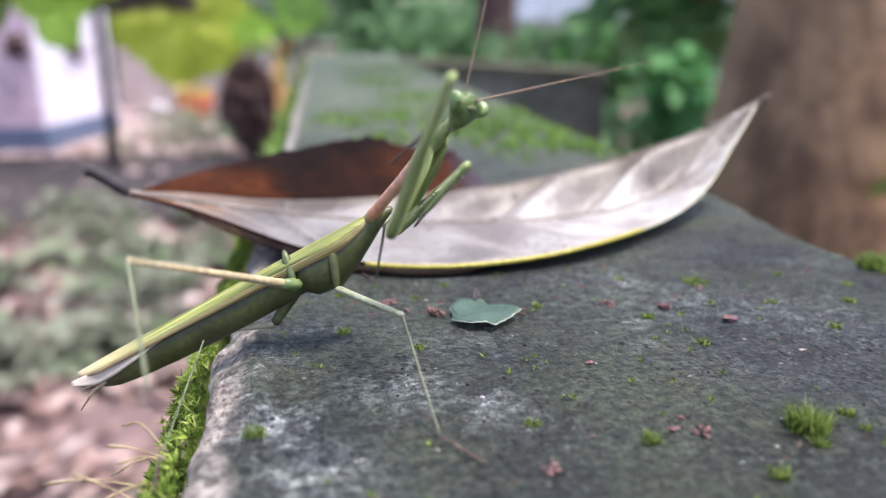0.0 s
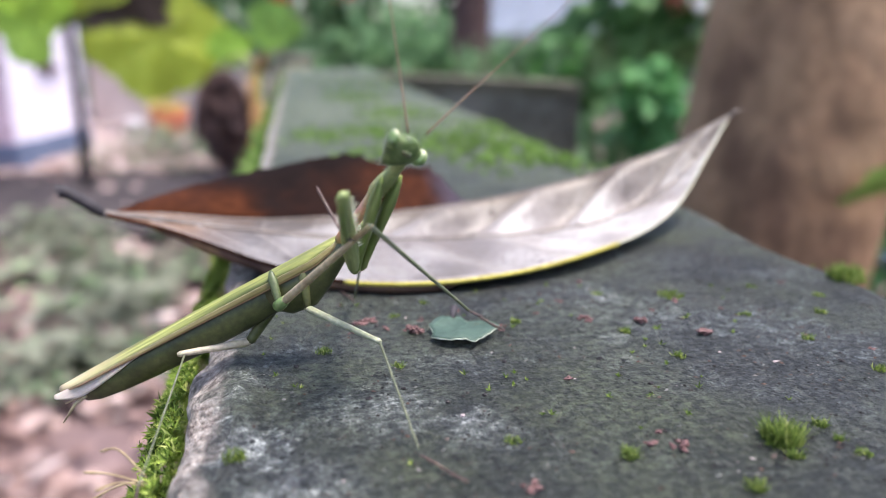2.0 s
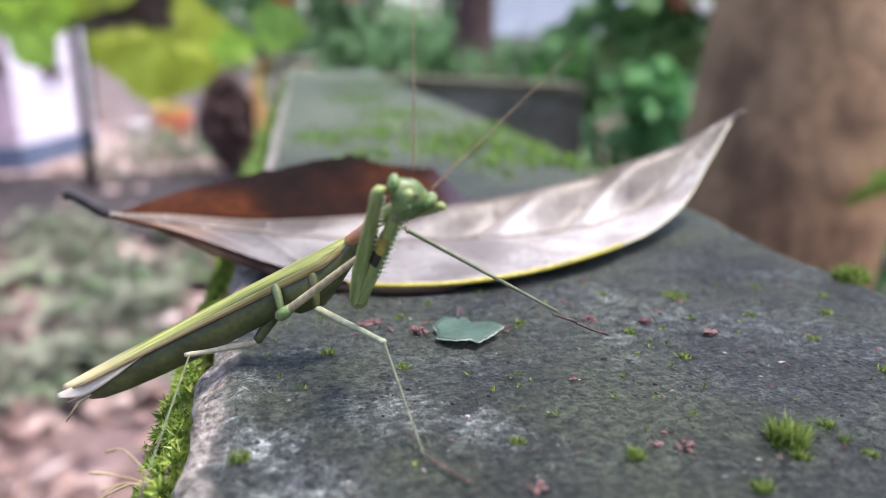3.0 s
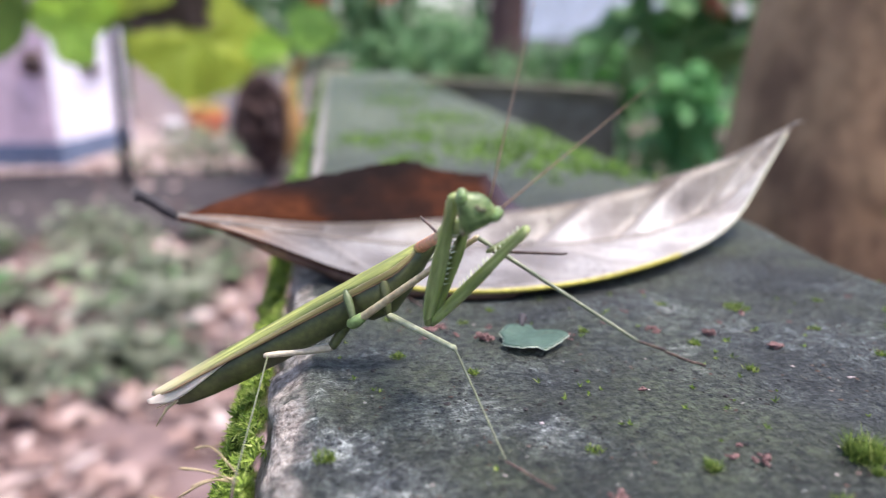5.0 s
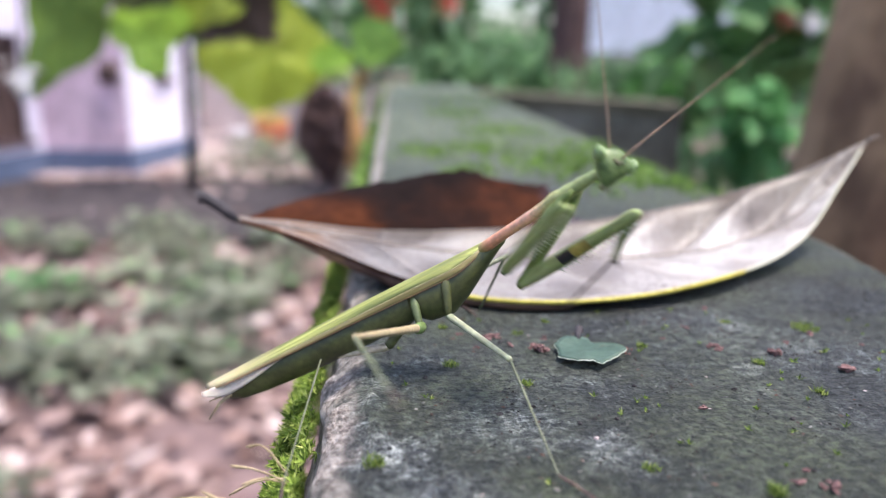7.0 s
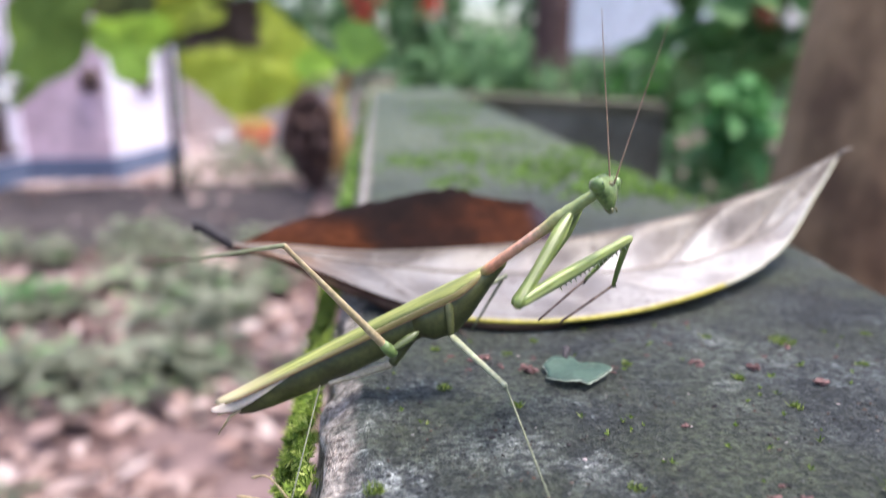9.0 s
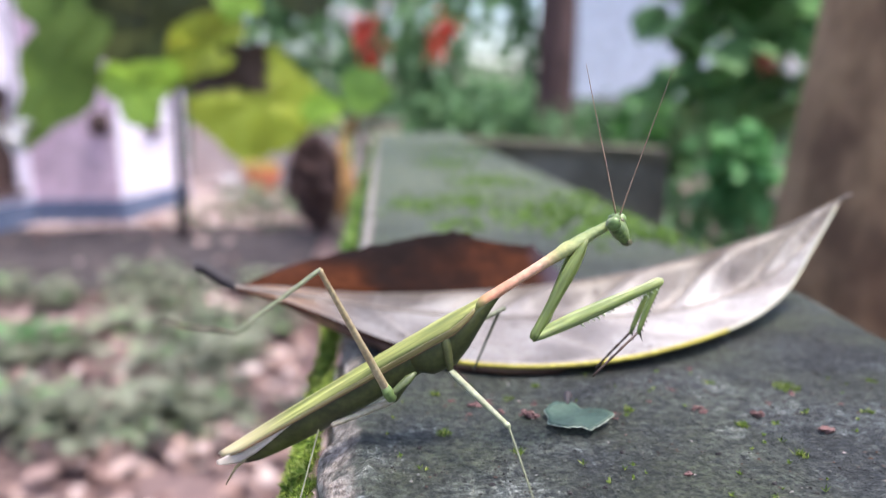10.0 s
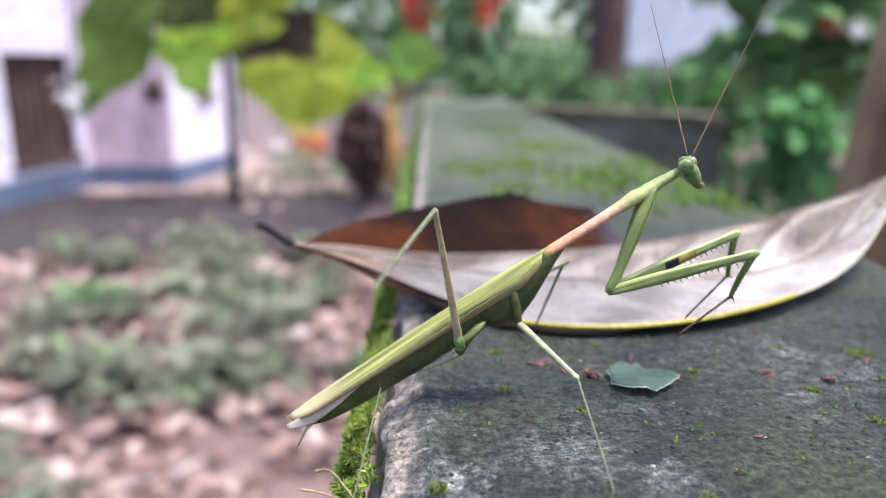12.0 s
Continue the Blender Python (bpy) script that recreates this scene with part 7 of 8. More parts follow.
    key(insect["R1_tarsus"], (
        (0, 10.82, -31.15, 15.43, -109.8, 19.8, 123.3), (0.2, 9.59, -35.12, 14.94, -121.3, 33.5, 112.4), (0.5, 3.63, -53.46, 20.50, -27.0, -3.1, -94.8),
        (0.7, -2.01, -53.51, 14.24, 82.3, -15.0, -97.8), (1, -1.80, -55.86, 12.64, 85.3, -19.3, -96.9), (1.2, 1.89, -57.79, 15.55, 87.8, -18.2, -74.2),
        (1.5, -3.57, -56.36, 10.01, 110.1, -12.5, -94.4), (1.7, -0.28, -57.45, 8.98, 109.8, -11.6, -92.0), (2, 2.93, -19.89, 4.36, -120.5, -37.1, 95.8),
        (2.5, 4.06, -19.21, 4.12, -93.1, 31.5, 112.3), (4.5, 4.22, -16.78, 3.85, -117.8, -9.1, 100.7), (5, 4.87, -16.94, 3.86, -117.0, -11.4, 100.8),
        (5.5, 4.29, -16.75, 4.00, -98.9, -8.2, 102.9), (6, 4.52, -17.30, 3.63, -96.1, -11.3, 104.4), (6.5, 6.69, -16.63, 3.45, -97.1, -10.1, 104.0),
        (6.8, 19.23, -16.99, -8.01, -23.5, 23.6, 143.1), (7, 8.14, -17.28, 2.68, -34.0, 17.1, 107.4), (7.2, -4.40, -53.60, 12.99, 99.5, -15.9, -98.6),
        (8.8, 18.13, -2.02, -10.59, -37.1, 9.5, -175.8), (9, 18.37, -5.05, -10.13, -27.8, 9.9, -179.0), (9.5, 18.02, -5.98, -11.55, -31.0, 11.2, -178.2),
        (10, 21.23, -4.18, -17.69, 11.6, 13.1, -173.8), (10.5, 23.81, -2.82, -21.86, -19.9, 12.9, -176.2), (11, 23.75, -5.75, -22.45, -9.6, 16.0, 174.8),
        (11.5, 23.13, -7.30, -22.42, -5.6, -0.6, -173.3), (12, 22.96, -7.61, -22.40, -10.1, 9.3, 177.7),
    ))
    key(insect["L1_coxa"], (
        (0, 14.02, -11.38, 7.79, 27.6, 38.6, 145.0), (0.2, 15.11, -10.13, 7.47, 27.8, 40.4, 154.4), (0.5, 15.33, -9.36, 8.01, 29.3, 9.9, -121.8),
        (0.7, 13.63, -11.61, 8.13, 23.1, 5.5, -120.2), (1, 13.23, -12.14, 8.02, 33.2, 16.5, -134.1), (1.2, 12.37, -13.09, 7.90, 24.4, 9.1, -128.1),
        (1.5, 11.94, -13.48, 7.91, 28.2, 10.5, -135.8), (1.7, 12.65, -13.27, 7.11, 22.1, 7.8, -129.2), (2, 12.26, -13.92, 6.55, 33.7, 38.1, 144.5),
        (2.5, 8.84, -16.68, 5.51, 38.6, 42.0, 143.8), (4.5, 7.26, -17.99, 3.23, 42.7, 43.7, 150.0), (5, 7.59, -17.78, 3.60, 44.4, 43.6, 150.4),
        (5.5, 6.88, -18.06, 3.66, 45.8, 45.9, 150.7), (6, 7.60, -17.77, 3.64, 44.0, 44.9, 155.0), (6.5, 9.70, -16.74, 3.54, 44.4, 48.5, 156.9),
        (6.8, 17.67, -8.56, 1.19, 23.8, 43.3, -172.7), (7, 15.69, -11.12, 4.10, 27.7, 37.0, 162.4), (7.2, 14.53, -11.35, 6.85, 27.3, 32.3, 151.8),
        (8.8, 17.84, -7.25, 3.97, 22.4, 22.3, -174.1), (9, 16.74, -8.81, 5.36, 29.2, 29.8, -173.1), (9.5, 16.83, -8.90, 4.93, 30.2, 26.7, -167.2),
        (10, 19.61, 1.43, -0.41, 12.8, 30.2, -159.2), (10.5, 19.63, 0.96, -0.58, 18.1, 30.4, -158.4), (11, 19.55, -1.96, 0.94, 29.8, 41.0, -171.5),
        (11.5, 19.43, 2.47, -1.76, 15.2, 32.6, -155.5), (12, 19.62, 0.87, -1.12, 20.4, 36.1, -161.6),
    ))
    key(insect["L1_femur"], (
        (0, 3.27, -3.85, -2.69, -75.8, -23.9, -61.5), (0.2, 3.56, -4.60, -3.41, -80.9, -23.0, -53.0), (0.5, 6.60, -23.42, 5.11, -69.5, -21.8, -75.7),
        (0.7, 5.22, -26.06, 6.52, -70.5, -20.9, -77.4), (1, 2.03, -23.72, 3.25, 107.4, -12.3, -104.6), (1.2, 2.13, -26.14, 5.24, 105.9, -12.8, -102.3),
        (1.5, 0.08, -24.99, 4.86, 98.9, -15.1, -111.9), (1.7, 2.13, -26.16, 4.82, 94.5, -14.8, -105.9), (2, 1.50, -6.24, -3.83, 32.5, -6.1, 82.8),
        (2.5, -1.23, -9.32, -5.74, -24.7, -27.4, -46.6), (4.5, -3.25, -11.92, -8.38, 118.0, -26.7, -35.9), (5, -3.00, -11.78, -7.98, 115.5, -24.6, -36.7),
        (5.5, -3.32, -12.33, -8.41, 107.1, -26.8, -37.1), (6, -3.19, -12.74, -8.21, 103.6, -24.6, -29.6), (6.5, -0.54, -12.36, -9.04, 80.4, -21.8, -30.2),
        (6.8, 5.53, -10.10, -10.32, 27.7, -20.5, -35.0), (7, 2.90, -7.07, -6.00, 14.4, -18.2, -42.5), (7.2, 2.02, -4.64, -2.14, -53.7, -23.4, -61.9),
        (8.8, 2.38, -8.85, -2.39, 26.0, 10.8, 26.9), (9, 2.28, -10.56, -3.00, 40.3, 6.9, 25.8), (9.5, 2.19, -12.22, -2.62, 33.2, 12.3, 24.3),
        (10, 6.03, -3.73, -8.86, -0.3, 16.0, 16.5), (10.5, 6.16, -4.38, -9.07, 9.6, 13.5, 8.8), (11, 7.00, -3.84, -10.08, 10.6, 13.0, 10.4),
        (11.5, 6.55, -3.39, -10.82, 13.9, 13.5, 5.6), (12, 6.74, -3.42, -11.02, 10.5, 14.3, 5.4),
    ))
    key(insect["L1_tibia"], (
        (0, 13.84, -23.29, 7.11, 91.4, 27.5, 153.4), (0.2, 16.98, -22.39, 6.03, 94.1, 24.3, 159.2), (0.5, 12.16, -45.18, 14.10, 67.4, 23.2, 101.4),
        (0.7, 10.17, -48.13, 15.14, 67.7, 23.3, 99.5), (1, -3.94, -46.61, 8.39, 92.6, -21.0, -56.0), (1.2, -2.91, -49.20, 10.59, 94.8, -19.7, -64.1),
        (1.5, -8.65, -46.66, 11.16, 82.6, -15.9, -55.6), (1.7, -4.28, -48.66, 11.00, 82.1, -13.3, -57.9), (2, 4.50, 17.63, -1.27, 51.2, 46.6, 128.8),
        (2.5, 13.52, -24.92, 5.41, 25.0, 19.6, 125.9), (4.5, 14.28, -24.58, 2.49, -124.5, 16.9, 127.0), (5, 14.64, -24.92, 2.11, -121.6, 15.5, 125.7),
        (5.5, 13.91, -25.37, 2.49, -115.8, 18.6, 120.7), (6, 15.94, -23.62, 1.85, -112.2, 17.2, 126.4), (6.5, 18.89, -23.66, -0.06, -89.9, 23.7, 125.6),
        (6.8, 24.10, -23.12, -1.86, -46.8, 53.3, 114.9), (7, 19.85, -22.61, 1.54, -19.0, 43.5, 128.8), (7.2, 12.48, -24.24, 7.47, 61.3, 32.6, 134.3),
        (8.8, 23.57, 1.92, -6.94, -28.8, 26.5, -172.1), (9, 23.91, -0.12, -5.92, -43.2, 20.2, -178.0), (9.5, 23.75, -2.50, -7.75, -34.7, 20.0, -177.0),
        (10, 28.34, 2.87, -15.52, 0.3, 31.3, -163.3), (10.5, 29.42, -0.78, -14.70, -15.9, 53.9, 173.6), (11, 30.20, 0.40, -15.53, -24.4, 64.2, 165.7),
        (11.5, 29.97, -1.08, -16.47, -33.2, 64.7, 151.8), (12, 30.09, -1.22, -16.99, -24.6, 64.9, 160.2),
    ))
    key(insect["L1_tarsus"], (
        (0, 6.54, -19.64, 2.85, 65.8, 23.0, 96.1), (0.2, 9.14, -19.42, 2.25, 80.4, 27.7, 125.9), (0.5, 10.49, -36.90, 10.47, -76.6, 0.9, -99.8),
        (0.7, 8.78, -39.80, 11.49, -76.4, -0.3, -101.0), (1, 0.87, -53.72, 11.69, 104.8, -14.6, -93.0), (1.2, 0.88, -56.99, 13.70, 103.6, -13.7, -91.7),
        (1.5, -3.64, -53.96, 13.68, 93.4, -17.2, -92.6), (1.7, 0.48, -56.24, 13.12, 90.3, -15.9, -90.4), (2, 0.55, 22.56, -7.96, -31.4, 2.9, -87.9),
        (2.5, 8.45, -17.90, 2.33, 32.7, 20.8, 101.2), (4.5, 8.98, -17.55, -0.19, 113.0, 23.3, -22.5), (5, 9.47, -17.72, -0.36, 114.3, 26.2, -17.1),
        (5.5, 9.46, -17.88, -0.45, 103.8, 17.2, -32.0), (6, 10.73, -16.55, -0.87, 93.8, 25.3, -42.1), (6.5, 13.99, -16.81, -3.76, 79.7, 2.6, -53.2),
        (6.8, 21.78, -18.13, -9.24, -28.5, 31.8, 144.1), (7, 15.67, -17.40, -4.79, -7.4, 27.5, 157.7), (7.2, 7.07, -18.69, 2.52, 59.5, 30.3, 131.1),
        (8.8, 15.41, 0.79, -11.05, -22.1, 5.2, -174.6), (9, 15.28, -0.42, -9.09, -41.3, 14.6, -174.6), (9.5, 15.12, -2.96, -10.91, -32.7, 13.4, -174.9),
        (10, 20.81, 0.61, -20.29, 14.8, 32.6, 155.3), (10.5, 24.03, -0.17, -22.13, -9.6, 14.0, -175.6), (11, 26.32, 1.39, -23.81, -10.7, 13.3, -174.4),
        (11.5, 26.51, 0.78, -24.79, -14.9, 15.1, -177.8), (12, 26.43, 0.10, -25.32, -11.5, 15.0, -176.5),
    ))
    key(insect["R2_coxa"], (
        (0, -7.50, -2.10, -1.50, -145.0, 64.4, -145.0), (0.2, -7.50, -2.10, -1.50, -147.1, 64.4, -145.0), (0.5, -7.50, -2.10, -1.50, -150.9, 64.4, -145.0),
        (0.7, -7.50, -2.10, -1.50, -149.5, 64.4, -145.0), (1, -7.50, -2.10, -1.50, -150.3, 64.4, -145.0), (1.2, -7.50, -2.10, -1.50, -149.4, 64.4, -145.0),
        (1.5, -7.50, -2.10, -1.50, -149.1, 64.4, -145.0), (1.7, -7.50, -2.10, -1.50, -151.5, 64.4, -145.0), (2, -7.50, -2.10, -1.50, -152.6, 64.4, -145.0),
        (2.5, -7.50, -2.10, -1.50, -150.4, 64.4, -145.0), (4.5, -7.50, -2.10, -1.50, -151.5, 64.4, -145.0), (5, -7.50, -2.10, -1.50, -153.0, 64.4, -145.0),
        (5.5, -7.50, -2.10, -1.50, -150.8, 64.4, -145.0), (6, -7.50, -2.10, -1.50, -151.0, 64.4, -145.0), (6.5, -7.50, -2.10, -1.50, -150.5, 64.4, -145.0),
        (6.8, -7.50, -2.10, -1.50, -149.8, 64.4, -145.0), (7, -7.50, -2.10, -1.50, -149.6, 64.4, -145.0), (7.2, -7.50, -2.10, -1.50, -150.1, 64.4, -145.0),
        (8.8, -7.50, -2.10, -1.50, -151.6, 64.4, -145.0), (9, -7.50, -2.10, -1.50, -148.2, 64.4, -145.0), (9.5, -7.50, -2.10, -1.50, -147.0, 64.4, -145.0),
        (10, -7.50, -2.10, -1.50, -145.9, 64.4, -145.0), (10.5, -7.50, -2.10, -1.50, -142.4, 64.4, -145.0), (11, -7.50, -2.10, -1.50, -143.7, 64.4, -145.0),
        (11.5, -7.50, -2.10, -1.50, -139.0, 64.4, -145.0), (12, -7.50, -2.10, -1.50, -138.8, 64.4, -145.0),
    ))
    key(insect["R2_femur"], (
        (0, -9.50, -3.50, -6.60, -21.7, 15.6, -59.2), (0.2, -9.50, -3.50, -6.60, -20.1, 20.3, -51.8), (0.5, -9.50, -3.50, -6.60, -17.1, 26.1, -40.5),
        (0.7, -9.50, -3.50, -6.60, -21.5, 22.8, -52.9), (1, -9.50, -3.50, -6.60, -21.9, 23.6, -55.0), (1.2, -9.50, -3.50, -6.60, -21.9, 23.0, -55.4),
        (1.5, -9.50, -3.50, -6.60, -21.6, 19.9, -57.4), (1.7, -9.50, -3.50, -6.60, -20.5, 26.5, -50.4), (2, -9.50, -3.50, -6.60, -19.7, 28.2, -47.9),
        (2.5, -9.50, -3.50, -6.60, -19.9, 23.9, -52.7), (4.5, -9.50, -3.50, -6.60, -22.0, 25.0, -54.4), (5, -9.50, -3.50, -6.60, -22.8, 23.8, -54.4),
        (5.5, -9.50, -3.50, -6.60, -22.7, 22.4, -56.3), (6, -9.50, -3.50, -6.60, -21.8, 24.2, -54.8), (6.5, -9.50, -3.50, -6.60, -22.0, 22.8, -55.4),
        (6.8, -9.50, -3.50, -6.60, -24.0, 23.4, -57.8), (7, -9.50, -3.50, -6.60, -24.2, 24.7, -62.8), (7.2, -9.50, -3.50, -6.60, -22.5, 18.3, -63.6),
        (8.8, -9.50, -3.50, -6.60, -24.5, 28.0, -60.7), (9, -9.50, -3.50, -6.60, -24.9, 23.4, -68.4), (9.5, -9.50, -3.50, -6.60, -26.8, 23.4, -70.5),
        (10, -9.50, -3.50, -6.60, -33.9, 25.0, -69.8), (10.5, -9.50, -3.50, -6.60, -35.0, 19.5, -70.3), (11, -9.50, -3.50, -6.60, -37.4, 23.0, -66.2),
        (11.5, -9.50, -3.50, -6.60, -36.8, 17.6, -75.9), (12, -9.50, -3.50, -6.60, -37.6, 17.5, -76.5),
    ))
    key(insect["R2_tibia"], (
        (0, -2.36, -15.50, -10.50, -17.7, 26.9, -99.2), (0.2, -1.08, -14.18, -11.64, -18.4, 25.0, -97.0), (0.5, 0.40, -11.96, -12.99, -19.1, 21.2, -92.4),
        (0.7, -1.44, -14.16, -12.23, -17.8, 25.2, -94.0), (1, -1.87, -14.38, -12.40, -14.5, 25.8, -91.0), (1.2, -1.91, -14.48, -12.26, -14.9, 25.5, -92.2),
        (1.5, -2.15, -14.99, -11.52, -15.6, 27.0, -93.3), (1.7, -1.23, -13.50, -13.07, -16.2, 24.2, -90.5), (2, -0.93, -12.98, -13.45, -16.8, 23.5, -89.8),
        (2.5, -1.47, -14.05, -12.46, -16.4, 24.7, -92.1), (4.5, -1.85, -14.18, -12.72, -14.1, 25.7, -89.5), (5, -1.78, -14.29, -12.46, -15.1, 27.5, -89.0),
        (5.5, -2.07, -14.65, -12.13, -14.2, 27.0, -90.5), (6, -1.88, -14.32, -12.54, -13.3, 26.0, -89.5), (6.5, -1.91, -14.51, -12.22, -13.8, 26.6, -90.5),
        (6.8, -2.40, -14.75, -12.37, -21.7, 26.3, -96.7), (7, -3.47, -15.22, -12.65, -14.0, 26.6, -91.5), (7.2, -3.39, -15.84, -11.15, -11.2, 29.0, -89.5),
        (8.8, -3.24, -14.67, -13.41, -17.0, 23.9, -90.6), (9, -4.59, -15.87, -12.35, -14.8, 23.8, -92.5), (9.5, -5.05, -16.04, -12.36, -16.8, 22.5, -94.5),
        (10, -4.97, -15.83, -12.74, -22.6, 11.6, -95.0), (10.5, -4.89, -16.37, -11.44, -23.1, 6.7, -97.1), (11, -4.12, -15.71, -12.27, -26.0, 4.8, -96.3),
        (11.5, -6.13, -16.91, -10.97, -23.8, 5.5, -100.6), (12, -6.27, -16.94, -10.96, -25.2, 4.9, -101.5),
    ))
    key(insect["R2_tarsus"], (
        (0, -5.23, -33.33, -19.66, -22.5, 12.4, -62.7), (0.2, -3.42, -33.21, -20.58, -22.5, 13.4, -60.8), (0.5, -0.49, -32.73, -21.04, -22.4, 15.2, -57.5),
        (0.7, -2.75, -32.96, -21.08, -23.1, 14.8, -59.0), (1, -2.19, -32.84, -21.32, -22.6, 15.0, -58.1), (1.2, -2.61, -32.96, -21.09, -22.7, 14.6, -58.9),
        (1.5, -3.17, -32.97, -20.68, -21.9, 14.1, -58.8), (1.7, -1.41, -32.65, -21.68, -22.1, 15.4, -56.8), (2, -0.85, -32.49, -21.95, -21.7, 15.8, -55.7),
        (2.5, -2.16, -32.80, -21.08, -20.9, 14.3, -57.2), (4.5, -1.68, -32.68, -21.62, -22.5, 15.6, -57.0), (5, -1.46, -32.48, -21.92, -23.2, 16.7, -56.1),
        (5.5, -2.23, -32.80, -21.38, -23.0, 15.4, -57.9), (6, -1.72, -32.74, -21.52, -22.2, 15.2, -57.3), (6.5, -2.08, -32.82, -21.37, -22.5, 15.1, -57.9),
        (6.8, -4.56, -32.96, -21.42, -24.2, 15.5, -59.3), (7, -3.94, -32.95, -21.56, -22.8, 14.8, -58.8), (7.2, -3.23, -32.86, -20.58, -21.0, 14.2, -57.5),
        (8.8, -3.43, -33.40, -21.69, -22.6, 13.9, -56.0), (9, -5.39, -33.88, -20.31, -22.4, 11.7, -58.6), (9.5, -6.51, -34.49, -20.05, -24.1, 10.5, -59.6),
        (10, -6.81, -36.78, -17.05, -30.8, 7.2, -59.7), (10.5, -7.56, -37.91, -13.99, -32.9, 2.9, -61.1), (11, -6.58, -38.17, -14.16, -34.9, 3.9, -60.3),
        (11.5, -10.14, -38.29, -13.05, -34.8, 1.2, -64.0), (12, -10.60, -38.24, -12.83, -35.6, 1.4, -64.4),
    ))
    key(insect["L2_femur"], (
        (0, -9.50, 3.00, -4.00, 16.0, 6.3, 38.5), (0.2, -9.50, 3.00, -4.00, 16.9, 5.7, 40.1), (0.5, -9.50, 3.00, -4.00, 18.7, 8.1, 44.1),
        (0.7, -9.50, 3.00, -4.00, 18.6, 8.7, 43.1), (1, -9.50, 3.00, -4.00, 18.6, 8.4, 43.7), (1.2, -9.50, 3.00, -4.00, 18.3, 8.6, 43.0),
        (1.5, -9.50, 3.00, -4.00, 17.4, 5.0, 41.6), (1.7, -9.50, 3.00, -4.00, 17.9, 9.2, 42.4), (2, -9.50, 3.00, -4.00, 18.2, 8.8, 43.1),
        (2.5, -9.50, 3.00, -4.00, 16.5, 9.2, 41.3), (4.5, -9.50, 3.00, -4.00, 18.3, 9.3, 42.4), (5, -9.50, 3.00, -4.00, 19.5, 9.0, 43.6),
        (5.5, -9.50, 3.00, -4.00, 18.3, 9.6, 41.8), (6, -9.50, 3.00, -4.00, 17.8, 9.4, 41.9), (6.5, -9.50, 3.00, -4.00, 17.0, 10.7, 39.5),
        (6.8, -9.50, 3.00, -4.00, 18.7, 10.2, 41.3), (7, -9.50, 3.00, -4.00, 16.8, 11.1, 38.8), (7.2, -9.50, 3.00, -4.00, 16.4, 5.8, 40.1),
        (8.8, -9.50, 3.00, -4.00, 15.4, 11.7, 40.3), (9, -9.50, 3.00, -4.00, 13.2, 12.6, 37.5), (9.5, -9.50, 3.00, -4.00, 12.5, 17.6, 37.4),
        (10, -9.50, 3.00, -4.00, 9.0, 20.6, 35.6), (10.5, -9.50, 3.00, -4.00, 4.3, 24.0, 32.1), (11, -9.50, 3.00, -4.00, 5.5, 25.1, 33.5),
        (11.5, -9.50, 3.00, -4.00, 2.9, 25.7, 29.4), (12, -9.50, 3.00, -4.00, 3.4, 26.0, 29.4),
    ))
    key(insect["L2_tibia"], (
        (0, 2.67, 12.70, -5.71, 42.6, 44.2, 118.2), (0.2, 2.22, 12.86, -5.53, 38.2, 45.0, 117.0), (0.5, 0.94, 13.12, -6.08, 31.2, 41.8, 114.0),
        (0.7, 1.20, 13.02, -6.24, 38.0, 42.1, 118.0), (1, 1.06, 13.08, -6.14, 37.4, 41.9, 118.4), (1.2, 1.25, 13.02, -6.23, 37.6, 42.3, 117.7),
        (1.5, 1.80, 13.02, -5.32, 41.7, 42.5, 121.4), (1.7, 1.70, 13.21, -6.45, 41.2, 39.7, 122.2), (2, 1.48, 13.29, -6.34, 40.8, 39.3, 122.9),
        (2.5, 2.04, 13.15, -6.48, 44.1, 39.0, 123.4), (4.5, 1.68, 13.20, -6.48, 41.8, 39.5, 122.4), (5, 1.29, 13.29, -6.37, 42.6, 38.4, 124.0),
        (5.5, 1.81, 13.13, -6.58, 42.4, 39.7, 122.1), (6, 1.82, 13.16, -6.51, 41.4, 39.9, 121.8), (6.5, 2.80, 13.14, -7.03, 46.0, 38.2, 124.4),
        (6.8, 1.94, 13.03, -6.74, 48.6, 39.1, 126.1), (7, 2.99, 13.05, -7.13, 50.8, 38.1, 127.7), (7.2, 2.52, 13.12, -5.61, 48.7, 38.8, 127.2),
        (8.8, 2.43, 13.10, -7.24, 54.5, 38.5, 134.0), (9, 3.20, 12.74, -7.58, 58.1, 38.8, 133.8), (9.5, 2.80, 12.40, -8.92, 60.5, 39.6, 134.6),
        (10, 2.43, 11.55, -9.52, 68.4, 45.0, 143.1), (10.5, 2.72, 10.67, -10.43, 73.8, 48.0, 145.7), (11, 2.13, 10.69, -10.54, 73.1, 48.5, 146.8),
        (11.5, 3.06, 10.07, -10.92, 78.6, 49.4, 147.5), (12, 2.97, 10.03, -10.98, 79.4, 48.8, 147.7),
    ))
